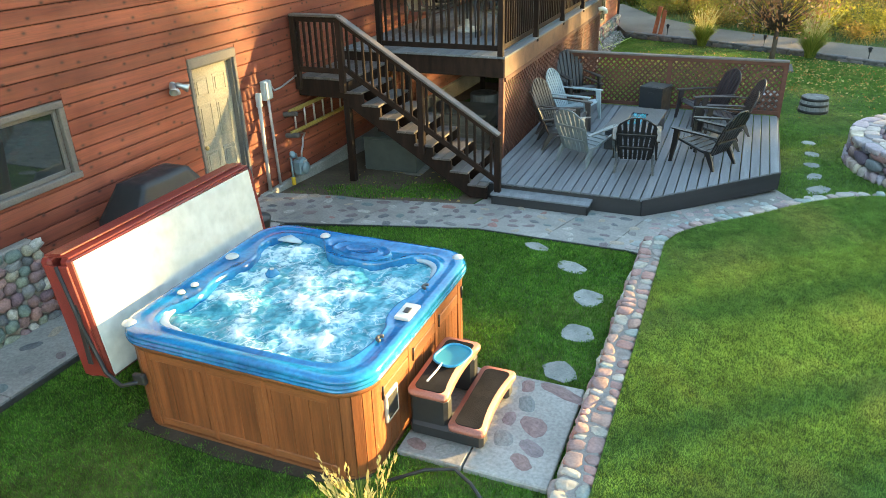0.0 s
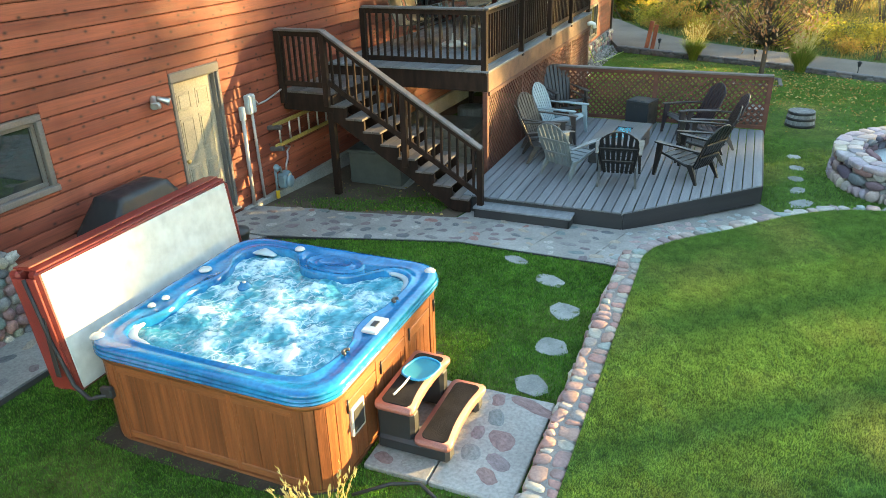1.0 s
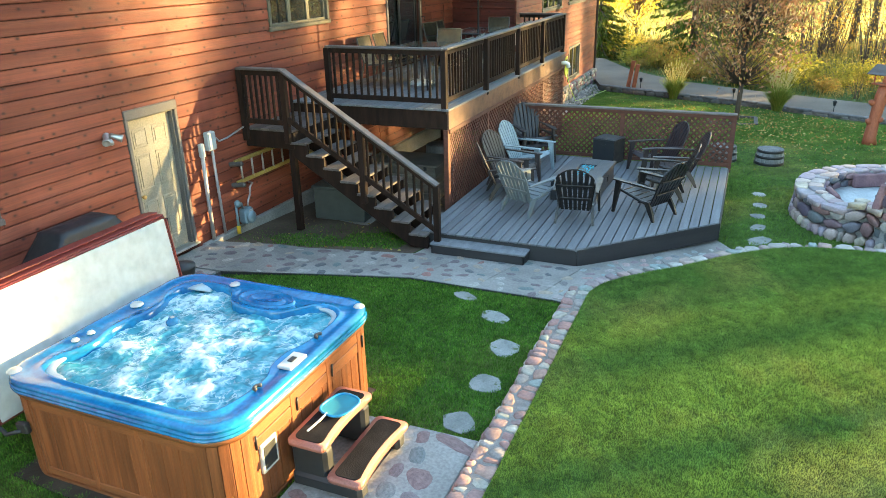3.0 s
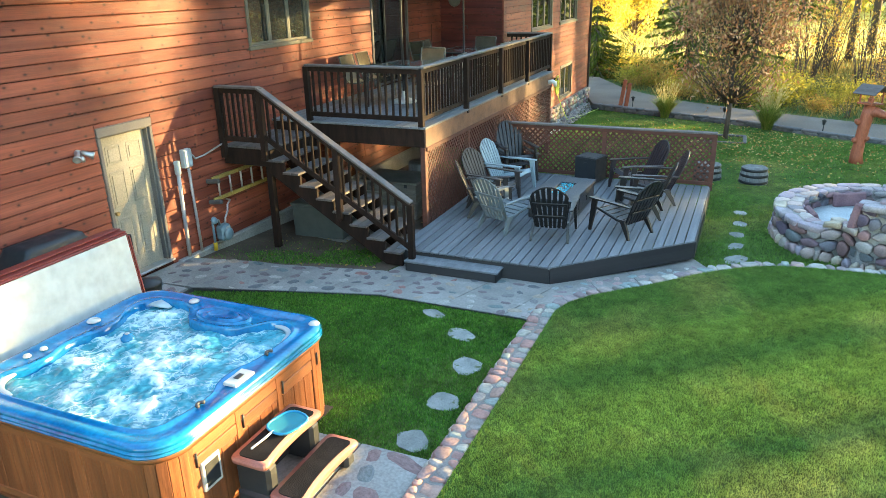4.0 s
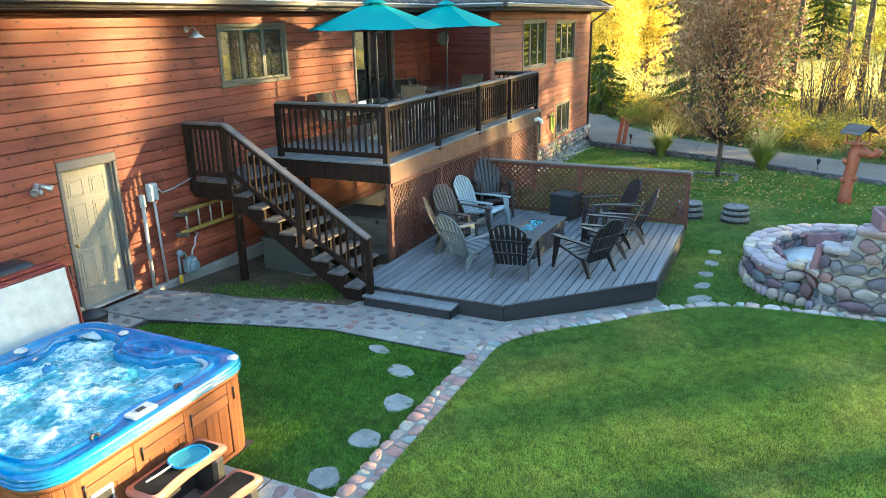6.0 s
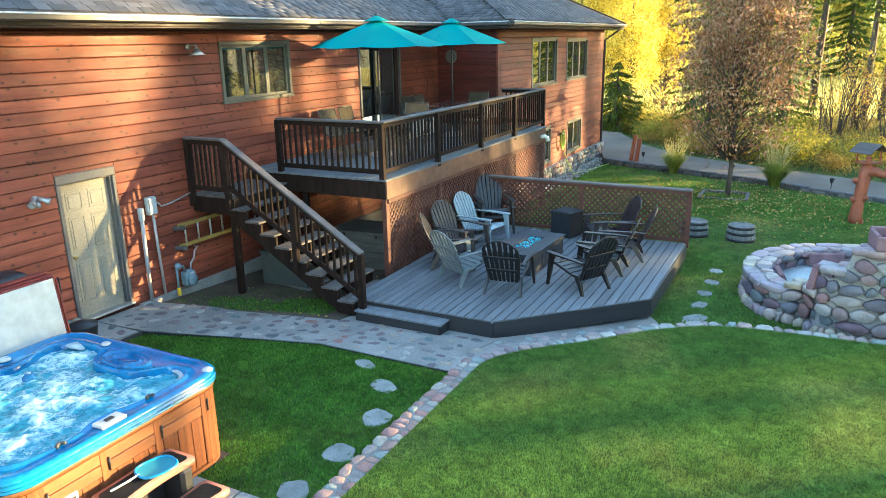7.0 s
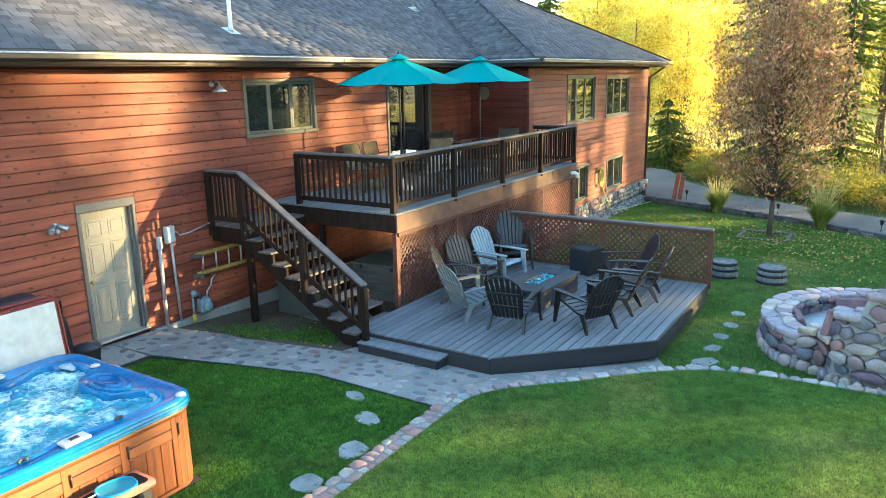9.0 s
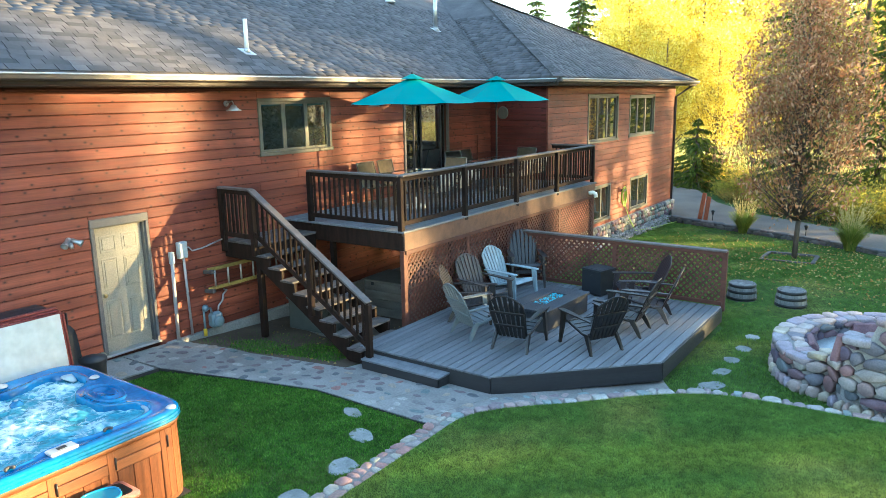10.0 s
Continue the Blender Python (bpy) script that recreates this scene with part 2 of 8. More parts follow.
M = dict(
    siding=knotty("stained_siding", ((0.15, 0.033, 0.02), (0.21, 0.053, 0.031), (0.265, 0.076, 0.044))),
    # siding colours darkened to hold the return wall's shade
    siding_dim=knotty("shaded_siding", ((0.085, 0.016, 0.013), (0.115, 0.022, 0.017), (0.15, 0.032, 0.024))),
    wall_back=surface("wall_backing", (0.07, 0.02, 0.012), (0.1, 0.03, 0.02), 2, 30, 0.9, 0.1),
    trim=surface("grey_trim", (0.1, 0.093, 0.094), (0.145, 0.132, 0.125), 2, 60, 0.55, 0.08, vary=0.1),
    tan=surface("tan_frame", (0.095, 0.088, 0.068), (0.14, 0.128, 0.1), 2, 60, 0.5, 0.05, vary=0.1),
    door=surface("cream_door", (0.26, 0.235, 0.185), (0.32, 0.29, 0.235), 1.2, 50, 0.45, 0.05, vary=0.05),
    deck=surface("weathered_deck_board", (0.125, 0.135, 0.15), (0.19, 0.2, 0.218), 1.3, 26, 0.72, 0.3, (9, 0.6, 9), 0.16, speck=((0.3, 0.29, 0.27), 5, 0.7)),
    fascia=surface("painted_fascia", (0.024, 0.023, 0.025), (0.04, 0.038, 0.04), 1.2, 22, 0.6, 0.15, (0.6, 6, 6), 0.12),
    beam=surface("stained_beam", (0.09, 0.048, 0.033), (0.15, 0.078, 0.05), 1.1, 16, 0.65, 0.25, (6, 0.5, 6), 0.2),
    rail=surface("dark_stained_rail", (0.013, 0.008, 0.006), (0.03, 0.016, 0.012), 2.5, 25, 0.72, 0.2, (5, 5, 0.8), 0.3, spec=0.15),
    cap=surface("weathered_rail_cap", (0.085, 0.072, 0.068), (0.14, 0.12, 0.115), 1.5, 25, 0.6, 0.2, (4, 1, 4), 0.12),
    tread=surface("weathered_tread", (0.075, 0.064, 0.06), (0.135, 0.115, 0.108), 1.5, 25, 0.7, 0.2, (4, 0.7, 4), 0.2),
    lattice=surface("lattice_wood", (0.075, 0.026, 0.018), (0.125, 0.044, 0.03), 3, 30, 0.7, 0.2, (1, 5, 5), 0.3),
    cedar=surface("cedar_panel", (0.12, 0.038, 0.015), (0.275, 0.09, 0.032), 2.2, 24, 0.5, 0.3, (8, 8, 0.45), 0.2, coat=0.08),
    cedar_flat=surface("cedar_rail", (0.16, 0.055, 0.022), (0.28, 0.1, 0.037), 1.6, 18, 0.5, 0.3, (0.8, 0.8, 8), 0.2, coat=0.08),
    shell=surface("blue_acrylic", (0.004, 0.09, 0.245), (0.012, 0.205, 0.43), 3.2, 24, 0.12, 0.0, vary=0.0, spec=0.5, coat=0.2),
    pillow=plain("pale_grey_pad", (0.36, 0.42, 0.45), 0.35),
    knob=plain("pale_plastic", (0.44, 0.44, 0.42), 0.3),
    vinyl=surface("red_brown_vinyl", (0.16, 0.022, 0.018), (0.25, 0.04, 0.032), 2.5, 60, 0.38, 0.15, vary=0.12),
    liner=plain("pale_liner", (0.5, 0.51, 0.49), 0.4),
    strap=plain("black_webbing", (0.018, 0.018, 0.02), 0.6),
    clay=surface("terracotta_plastic", (0.26, 0.1, 0.08), (0.35, 0.14, 0.112), 3, 80, 0.5, 0.08, vary=0.1),
    grit=surface("black_grit", (0.012, 0.011, 0.011), (0.024, 0.021, 0.021), 6, 160, 0.85, 0.6, vary=0.1, spec=0.08, speck=((0.3, 0.27, 0.23), 70, 0.8)),
    dark_plastic=plain("charcoal_plastic", (0.035, 0.035, 0.038), 0.5),
    concrete=surface("grey_concrete", (0.205, 0.198, 0.186), (0.32, 0.307, 0.288), 1.6, 38, 0.85, 0.35, vary=0.1, world_space=True),
    curb=surface("pinkish_mortar", (0.17, 0.15, 0.138), (0.26, 0.235, 0.218), 3, 60, 0.85, 0.3, vary=0.05),
    flag=surface("grey_flagstone", (0.19, 0.2, 0.19), (0.31, 0.315, 0.295), 7, 60, 0.85, 0.5, vary=0.25, speck=((0.09, 0.11, 0.05), 9, 0.62)),
    stone=stones("river_stone", ((0.2, 0.2, 0.205), (0.27, 0.155, 0.145), (0.15, 0.095, 0.12), (0.3, 0.27, 0.21), (0.13, 0.17, 0.155), (0.36, 0.34, 0.31), (0.21, 0.13, 0.135), (0.1, 0.105, 0.12), (0.19, 0.21, 0.17))),
    pale_stone=stones("border_stone", ((0.33, 0.235, 0.215), (0.3, 0.285, 0.27), (0.22, 0.17, 0.18), (0.38, 0.365, 0.33), (0.22, 0.27, 0.26), (0.31, 0.25, 0.225), (0.26, 0.21, 0.21))),
    inlay=stones("embedded_stone", ((0.18, 0.135, 0.14), (0.115, 0.12, 0.13), (0.38, 0.36, 0.33), (0.28, 0.14, 0.125), (0.14, 0.18, 0.18), (0.18, 0.17, 0.17), (0.15, 0.12, 0.13), (0.34, 0.28, 0.22))),
    pad_inlay=stones("pad_stone", ((0.23, 0.15, 0.14), (0.2, 0.205, 0.2), (0.19, 0.15, 0.155), (0.27, 0.26, 0.24), (0.21, 0.135, 0.13), (0.16, 0.175, 0.175))),
    pastel=stones("pastel_stone", ((0.36, 0.24, 0.23), (0.3, 0.33, 0.32), (0.44, 0.42, 0.38), (0.24, 0.19, 0.2), (0.26, 0.34, 0.33), (0.4, 0.3, 0.28), (0.2, 0.21, 0.22), (0.34, 0.3, 0.29))),
    shingle=surface("asphalt_shingle", (0.06, 0.055, 0.057), (0.11, 0.1, 0.102), 2, 120, 0.9, 0.4, vary=0.42),
    gutter=plain("brown_gutter", (0.055, 0.045, 0.042), 0.4),
    gutter_lip=plain("pale_gutter_lip", (0.5, 0.5, 0.52), 0.3),
    soffit=plain("dark_soffit", (0.028, 0.018, 0.015), 0.7),
    galv=plain("galvanised_metal", (0.5, 0.5, 0.5), 0.35, 0.8),
    white_pipe=plain("white_plastic", (0.75, 0.75, 0.72), 0.35),
    conduit=plain("painted_conduit", (0.36, 0.34, 0.34), 0.4),
    grey_box=plain("grey_enamel", (0.36, 0.4, 0.42), 0.4),
    meter=plain("blue_grey_enamel", (0.16, 0.23, 0.27), 0.45),
    yellow=plain("yellow_paint", (0.7, 0.45, 0.03), 0.5),
    brass=plain("brass", (0.55, 0.38, 0.15), 0.3, 0.9),
    black=plain("black_cover", (0.014, 0.016, 0.02), 0.55),
    slate=surface("dark_slate", (0.022, 0.025, 0.032), (0.04, 0.045, 0.056), 2, 50, 0.5, 0.1, vary=0.05),
    teal=surface("teal_canvas", (0.0, 0.36, 0.36), (0.005, 0.44, 0.43), 1.2, 200, 0.75, 0.1, vary=0.05),
    sling=plain("beige_sling", (0.62, 0.56, 0.46), 0.7),
    iron=plain("dark_iron", (0.025, 0.025, 0.027), 0.45, 0.3),
    log=surface("peeled_log", (0.25, 0.065, 0.033), (0.37, 0.11, 0.056), 2.5, 20, 0.6, 0.3, (4, 4, 0.6), 0.1),
    bark=surface("brown_bark", (0.075, 0.055, 0.045), (0.14, 0.105, 0.085), 2, 14, 0.9, 0.8, (4, 4, 0.8), 0.2),
    dirt=surface("bare_soil", (0.085, 0.06, 0.042), (0.17, 0.125, 0.085), 1.6, 25, 0.95, 0.7, world_space=True, speck=((0.3, 0.24, 0.16), 26, 0.7)),
    damp_soil=surface("damp_soil", (0.035, 0.026, 0.017), (0.075, 0.056, 0.037), 3, 40, 0.95, 0.7, world_space=True, speck=((0.25, 0.2, 0.13), 30, 0.7)),
    gravel=surface("gravel_drive", (0.15, 0.12, 0.098), (0.26, 0.21, 0.17), 0.5, 22, 0.95, 0.5, world_space=True),
    hose=plain("green_hose", (0.35, 0.5, 0.06), 0.4),
    barrel=surface("grey_barrel_stave", (0.13, 0.13, 0.13), (0.24, 0.24, 0.24), 2, 30, 0.75, 0.3, (6, 6, 0.8), 0.2),
    turf=leafy("turf", ((0.044, 0.084, 0.018), (0.058, 0.105, 0.022)), ((0.12, 0.118, 0.034), 0.6, 0.48, 0.8), 0.0, 0.9, 0.3),
    # yellow patch: dry grass, made stronger to stand for sunlit streaks too
    blade=leafy("grass_blade", ((0.105, 0.195, 0.038), (0.132, 0.24, 0.046), (0.165, 0.28, 0.056), (0.115, 0.21, 0.041), (0.185, 0.295, 0.075)), ((0.43, 0.405, 0.12), 0.6, 0.5, 0.62), 0.35, 0.6, 0.24),
    lush=leafy("lush_grass_blade", ((0.02, 0.07, 0.009), (0.08, 0.22, 0.024), (0.16, 0.36, 0.042), (0.045, 0.135, 0.016), (0.27, 0.44, 0.075)), ((0.2, 0.3, 0.05), 0.6, 0.52, 0.4), 0.35, 0.6, 0.26),
    pampas=leafy("ornamental_grass", ((0.17, 0.24, 0.045), (0.3, 0.34, 0.06), (0.12, 0.18, 0.04), (0.4, 0.36, 0.09)), None, 0.4),
    plume=leafy("grass_plume", ((0.47, 0.39, 0.15), (0.6, 0.51, 0.23)), None, 0.4),
    rust_leaf=leafy("rusty_leaf", ((0.32, 0.13, 0.06), (0.58, 0.31, 0.17), (0.25, 0.11, 0.055), (0.7, 0.45, 0.29), (0.28, 0.25, 0.09), (0.48, 0.215, 0.1), (0.18, 0.095, 0.055)), None, 0.55),
    gold_leaf=leafy("golden_leaf", ((0.38, 0.26, 0.025), (0.74, 0.6, 0.1), (0.9, 0.84, 0.3), (0.6, 0.52, 0.08), (0.84, 0.68, 0.11)), None, 0.72),
    needle=leafy("conifer_needle", ((0.045, 0.075, 0.014), (0.09, 0.125, 0.02), (0.17, 0.19, 0.03)), None, 0.4),
    bush=leafy("bush_leaf", ((0.07, 0.1, 0.025), (0.12, 0.13, 0.03), (0.2, 0.16, 0.035), (0.06, 0.08, 0.02), (0.16, 0.1, 0.03)), None, 0.45),
    russet=leafy("russet_leaf", ((0.36, 0.18, 0.05), (0.5, 0.32, 0.08), (0.26, 0.18, 0.05), (0.44, 0.38, 0.08)), None, 0.55),
    olive=leafy("olive_leaf", ((0.26, 0.25, 0.045), (0.44, 0.36, 0.05), (0.17, 0.18, 0.04), (0.56, 0.44, 0.06)), None, 0.55),
    litter=leafy("fallen_leaf", ((0.44, 0.33, 0.09), (0.34, 0.19, 0.06), (0.54, 0.44, 0.18)), None, 0.2),
)


def glass_dark(name, c=(0.02, 0.025, 0.025)):
    m, t, p = shader(name)
    p.inputs["Base Color"].default_value = (*c, 1)
    p.inputs["Roughness"].default_value, p.inputs["Specular IOR Level"].default_value = 0.03, 0.9
    p.inputs["Coat Weight"].default_value, p.inputs["Coat Roughness"].default_value = 0.6, 0.02
    return m


M["glass"] = glass_dark("window_glass")
M["screen"] = glass_dark("insect_screen", (0.03, 0.032, 0.035))


def water_material():
    m, t, p = shader("churning_water")
    n, l = t.nodes, t.links
    v = coords(t)
    f = noise_of(t, v, 3.4, 10, 0.5)
    g = noise_of(t, v, 13.0, 9, 0.8)
    # foam gathers on the crests over the jets, with lacy threads between
    high = n.new("ShaderNodeSeparateXYZ")
    l.new(n.new("ShaderNodeTexCoord").outputs["Object"], high.inputs[0])
    crest = n.new("ShaderNodeMath")
    crest.operation = "MULTIPLY_ADD"
    crest.inputs[1].default_value, crest.inputs[2].default_value = 4.2, -4.2 * 0.875
    l.new(high.outputs[2], crest.inputs[0])
    rough_f = n.new("ShaderNodeMath")
    rough_f.operation = "MULTIPLY_ADD"
    rough_f.inputs[1].default_value = 0.42
    l.new(g, rough_f.inputs[0])
    l.new(f, rough_f.inputs[2])
    add = n.new("ShaderNodeMath")
    l.new(rough_f.outputs[0], add.inputs[0])
    l.new(crest.outputs[0], add.inputs[1])
    bend = n.new("ShaderNodeVectorMath")
    bend.operation = "MULTIPLY_ADD"
    bend.inputs[1].default_value = (0.16, 0.16, 0.16)
    l.new(g, bend.inputs[0])
    l.new(v, bend.inputs[2])
    lace = n.new("ShaderNodeTexVoronoi")
    lace.feature = "DISTANCE_TO_EDGE"
    lace.inputs["Scale"].default_value = 8.5
    l.new(bend.outputs[0], lace.inputs["Vector"])
    thread = ramp(t, lace.outputs["Distance"], ((0.0, (0.62,) * 3), (0.05, (0.2,) * 3), (0.13, (0,) * 3)))
    patchy = ramp(t, f, ((0.4, (0,) * 3), (0.56, (1,) * 3)))
    threads = tone(t, "MULTIPLY", thread, patchy, 1.0)
    clumps = ramp(t, add.outputs[0], ((0.68, (0,) * 3), (0.78, (0.26,) * 3), (0.95, (1,) * 3)))
    foam = tone(t, "LIGHTEN", clumps, threads, 1.0)
    deep = ramp(t, g, ((0.3, (0.016, 0.15, 0.21)), (0.7, (0.08, 0.36, 0.43))))
    l.new(tone(t, "MIX", deep, (0.78, 0.85, 0.86), foam), p.inputs["Base Color"])
    l.new(ramp(t, foam, ((0, (0.16,) * 3), (1, (0.6,) * 3))), p.inputs["Roughness"])
    p.inputs["Specular IOR Level"].default_value = 0.5
    bn = n.new("ShaderNodeBump")
    bn.inputs["Strength"].default_value, bn.inputs["Distance"].default_value = 0.6, 0.03
    l.new(add.outputs[0], bn.inputs["Height"])
    l.new(bn.outputs[0], p.inputs["Normal"])
    return m


M["water"] = water_material()

# ---- building helpers ----
rnd = random.Random(7)
BOXES = {}


def thing(name, label="", category="", at=None, group="", kind=""):
    ob = new(name)
    ob.empty_display_size = 0.1
    if at is not None:
        ob.matrix_basis = at
    return tagged(ob, label, category, group, kind)


def link_mesh(name, me, material, parent=None, label="", smooth=False):
    me.materials.append(material)
    if smooth:
        me.polygons.foreach_set("use_smooth", [True] * len(me.polygons))
    ob = new(name, me)
    if parent:
        ob.parent = parent
    if label:
        ob["label"] = label
    return ob


def part(name, bm, material, parent=None, label="", smooth=False):
    me = bpy.data.meshes.new(name)
    bm.to_mesh(me)
    bm.free()
    return link_mesh(name, me, material, parent, label, smooth)


def from_arrays(name, verts, faces, material, parent=None, label="", smooth=False):
    me = bpy.data.meshes.new(name)
    me.from_pydata([tuple(v) for v in verts], [], [tuple(f) for f in faces])
    me.update()
    return link_mesh(name, me, material, parent, label, smooth)


def quick_mesh(name, verts, faces, material, parent=None, label=""):
    """A large mesh of triangles or quads, from numpy arrays."""
    verts, faces = np.asarray(verts, np.float32), np.asarray(faces, np.int32)
    k = faces.shape[1]
    me = bpy.data.meshes.new(name)
    me.vertices.add(len(verts))
    me.vertices.foreach_set("co", verts.ravel())
    me.loops.add(faces.size)
    me.loops.foreach_set("vertex_index", faces.ravel())
    me.polygons.add(len(faces))
    me.polygons.foreach_set("loop_start", np.arange(0, faces.size, k, dtype=np.int32))
    me.update(calc_edges=True)
    return link_mesh(name, me, material, parent, label)


def box_points(sx, sy, sz, c):
    a, b, d = sx / 2, sy / 2, sz / 2
    c = min(c, a * 0.45, b * 0.45, d * 0.45)
    pts = []
    for i in (-1, 1):
        for j in (-1, 1):
            for k in (-1, 1):
                pts += [(i * (a - c), j * (b - c), k * d), (i * (a - c), j * b, k * (d - c)), (i * a, j * (b - c), k * (d - c))]
    return pts


def add_hull(bm, pts, m=None):
    vs = [bm.verts.new(m @ Vector(p) if m else p) for p in pts]
    bmesh.ops.convex_hull(bm, input=vs)


def add_box(bm, size, m, c=0.006):
    """A box with broken edges; m is its pose or its centre."""
    add_hull(bm, box_points(*size, c), m if isinstance(m, Matrix) else Matrix.Translation(m))


def box_mesh(size, material, c):
    key = (tuple(round(s, 3) for s in size), material.name, c)
    if key not in BOXES:
        bm = bmesh.new()
        add_hull(bm, box_points(*size, c))
        me = bpy.data.meshes.new("piece")
        bm.to_mesh(me)
        bm.free()
        me.materials.append(material)
        BOXES[key] = me
    return BOXES[key]


def piece(name, material, parent, size, at, c=0.005, label=""):
    """One plank, slat, brick or the like: an object on a mesh that alike pieces share."""
    ob = new(name, box_mesh(size, material, c))
    ob.parent = parent
    ob.matrix_basis = at if isinstance(at, Matrix) else Matrix.Translation(at)
    if label:
        ob["label"] = label
    return ob


def along(p, q):
    """The pose at the middle of p and q whose x axis runs from p to q, z upwards as far as it can."""
    p, q = Vector(p), Vector(q)
    x = (q - p).normalized()
    up = Vector((0, 0, 1)) if abs(x.z) < 0.99 else Vector((0, 1, 0))
    y = up.cross(x).normalized()
    z = x.cross(y)
    m = Matrix((x, y, z)).transposed().to_4x4()
    m.translation = (p + q) / 2
    return m


def bar(name, material, parent, p, q, w, h, c=0.004, label=""):
    return piece(name, material, parent, (round((Vector(q) - Vector(p)).length, 3), w, h), along(p, q), c, label)


def sweep(bm, path, radius, n=8, closed=False):
    """A round tube along a path; radius may be one number or one for each point."""
    path = [Vector(p) for p in path]
    rad = radius if isinstance(radius, (list, tuple)) else [radius] * len(path)
    rings = []
    side = None
    for i, p in enumerate(path):
        a, b = (path[i - 1] if i or closed else p), (path[(i + 1) % len(path)] if i < len(path) - 1 or closed else p)
        d = (b - a).normalized()
        if side is None:
            side = d.orthogonal().normalized()
        side = (side - d * side.dot(d)).normalized()
        up = d.cross(side)
        rings.append([bm.verts.new(p + (side * math.cos(k * math.tau / n) + up * math.sin(k * math.tau / n)) * rad[i]) for k in range(n)])
    for i in range(len(rings) - (0 if closed else 1)):
        a, b = rings[i], rings[(i + 1) % len(rings)]
        for k in range(n):
            bm.faces.new((a[k], a[(k + 1) % n], b[(k + 1) % n], b[k]))
    if not closed:
        bm.faces.new(rings[0][::-1])
        bm.faces.new(rings[-1])


def tube(name, material, parent, path, radius, n=8, label="", closed=False):
    bm = bmesh.new()
    sweep(bm, path, radius, n, closed)
    return part(name, bm, material, parent, label, True)


def lathe(bm, profile, n=24, at=(0, 0, 0)):
    rings = [[bm.verts.new((at[0] + r * math.cos(k * math.tau / n), at[1] + r * math.sin(k * math.tau / n), at[2] + z)) for k in range(n)] for r, z in profile]
    for a, b in zip(rings, rings[1:]):
        for k in range(n):
            bm.faces.new((a[k], a[(k + 1) % n], b[(k + 1) % n], b[k]))
    bm.faces.new(rings[0][::-1])
    bm.faces.new(rings[-1])


def turned(name, material, parent, profile, at=(0, 0, 0), n=24, label="", smooth=True):
    bm = bmesh.new()
    lathe(bm, profile, n, at)
    return part(name, bm, material, parent, label, smooth)


def prism(bm, outline, z0, z1):
    lo, hi = [bm.verts.new((x, y, z0)) for x, y in outline], [bm.verts.new((x, y, z1)) for x, y in outline]
    k = len(lo)
    for i in range(k):
        bm.faces.new((lo[i], lo[(i + 1) % k], hi[(i + 1) % k], hi[i]))
    bm.faces.new(hi)
    bm.faces.new(lo[::-1])


def smoothstep(x, stops):
    """Straight from stop to stop."""
    for (a, u), (b, v) in zip(stops, stops[1:]):
        if x <= b:
            return u + (v - u) * max(0.0, (x - a) / (b - a))
    return stops[-1][1]


FALL = ((4.0, 0.12), (6.0, 0.1), (8.2, 0.035), (9.6, -0.095), (11.2, -0.18), (12.5, -0.205), (17.0, -0.28), (22.0, -0.4), (26.0, -0.52), (60.0, -0.7))


def low(x, y):
    """The height of the lower ground."""
    return smoothstep(y, FALL)

# ---- ground ----
def axis(lo, hi, fine, step):
    """Even steps over the near stretch, growing outwards to the horizon."""
    mid = list(np.arange(lo, hi + 1e-6, step))
    d, out, left, right = step, [], lo, hi
    while right < 900:
        d *= 1.35
        left, right = left - d, right + d
        out.append((left, right))
    return [a for a, _ in out[::-1]] + mid + [b for _, b in out]


gx, gy = axis(-9, 12, 1, 0.75), axis(-3, 30, 1, 0.75)
gv = [(x, y, low(x, y) + (0.03 * noise.noise((x * 0.3, y * 0.3, 0)) if y > 13 else 0)) for y in gy for x in gx]
gf = [(j * len(gx) + i, j * len(gx) + i + 1, (j + 1) * len(gx) + i + 1, (j + 1) * len(gx) + i) for j in range(len(gy) - 1) for i in range(len(gx) - 1)]
ground = tagged(from_arrays("ground", gv, gf, M["turf"], None, "", True), "green lawn that slopes away to a meadow", "ground", kind="structure")

# upper lawn, a terrace held by the stone edging
LIP = 0.28
RIM = [(-0.55, 8.15), (-0.45, 8.45), (-0.22, 8.76), (0.05, 9.02), (0.34, 9.28), (0.6, 9.55), (0.85, 9.82), (1.12, 10.08), (1.4, 10.3), (1.68, 10.47), (1.95, 10.58), (2.3, 10.64), (2.66, 10.68), (3.64, 10.74), (6.0, 10.9), (14.0, 11.1)]
bm = bmesh.new()
prism(bm, [(-0.55, -14.0)] + RIM + [(26.0, 11.3), (26.0, -14.0)], -0.35, LIP)
bmesh.ops.triangulate(bm, faces=[f for f in bm.faces if len(f.verts) > 4])
terrace = tagged(part("upper_lawn", bm, M["turf"]), "raised lawn of mown green grass with yellowed patches", "lawn", kind="structure")


def inside(poly, x, y):
    hit = np.zeros(x.shape, bool)
    for (x0, y0), (x1, y1) in zip(poly, poly[1:] + poly[:1]):
        c = ((y0 > y) != (y1 > y)) & (x < (x1 - x0) * (y - y0) / (y1 - y0 + 1e-12) + x0)
        hit ^= c
    return hit


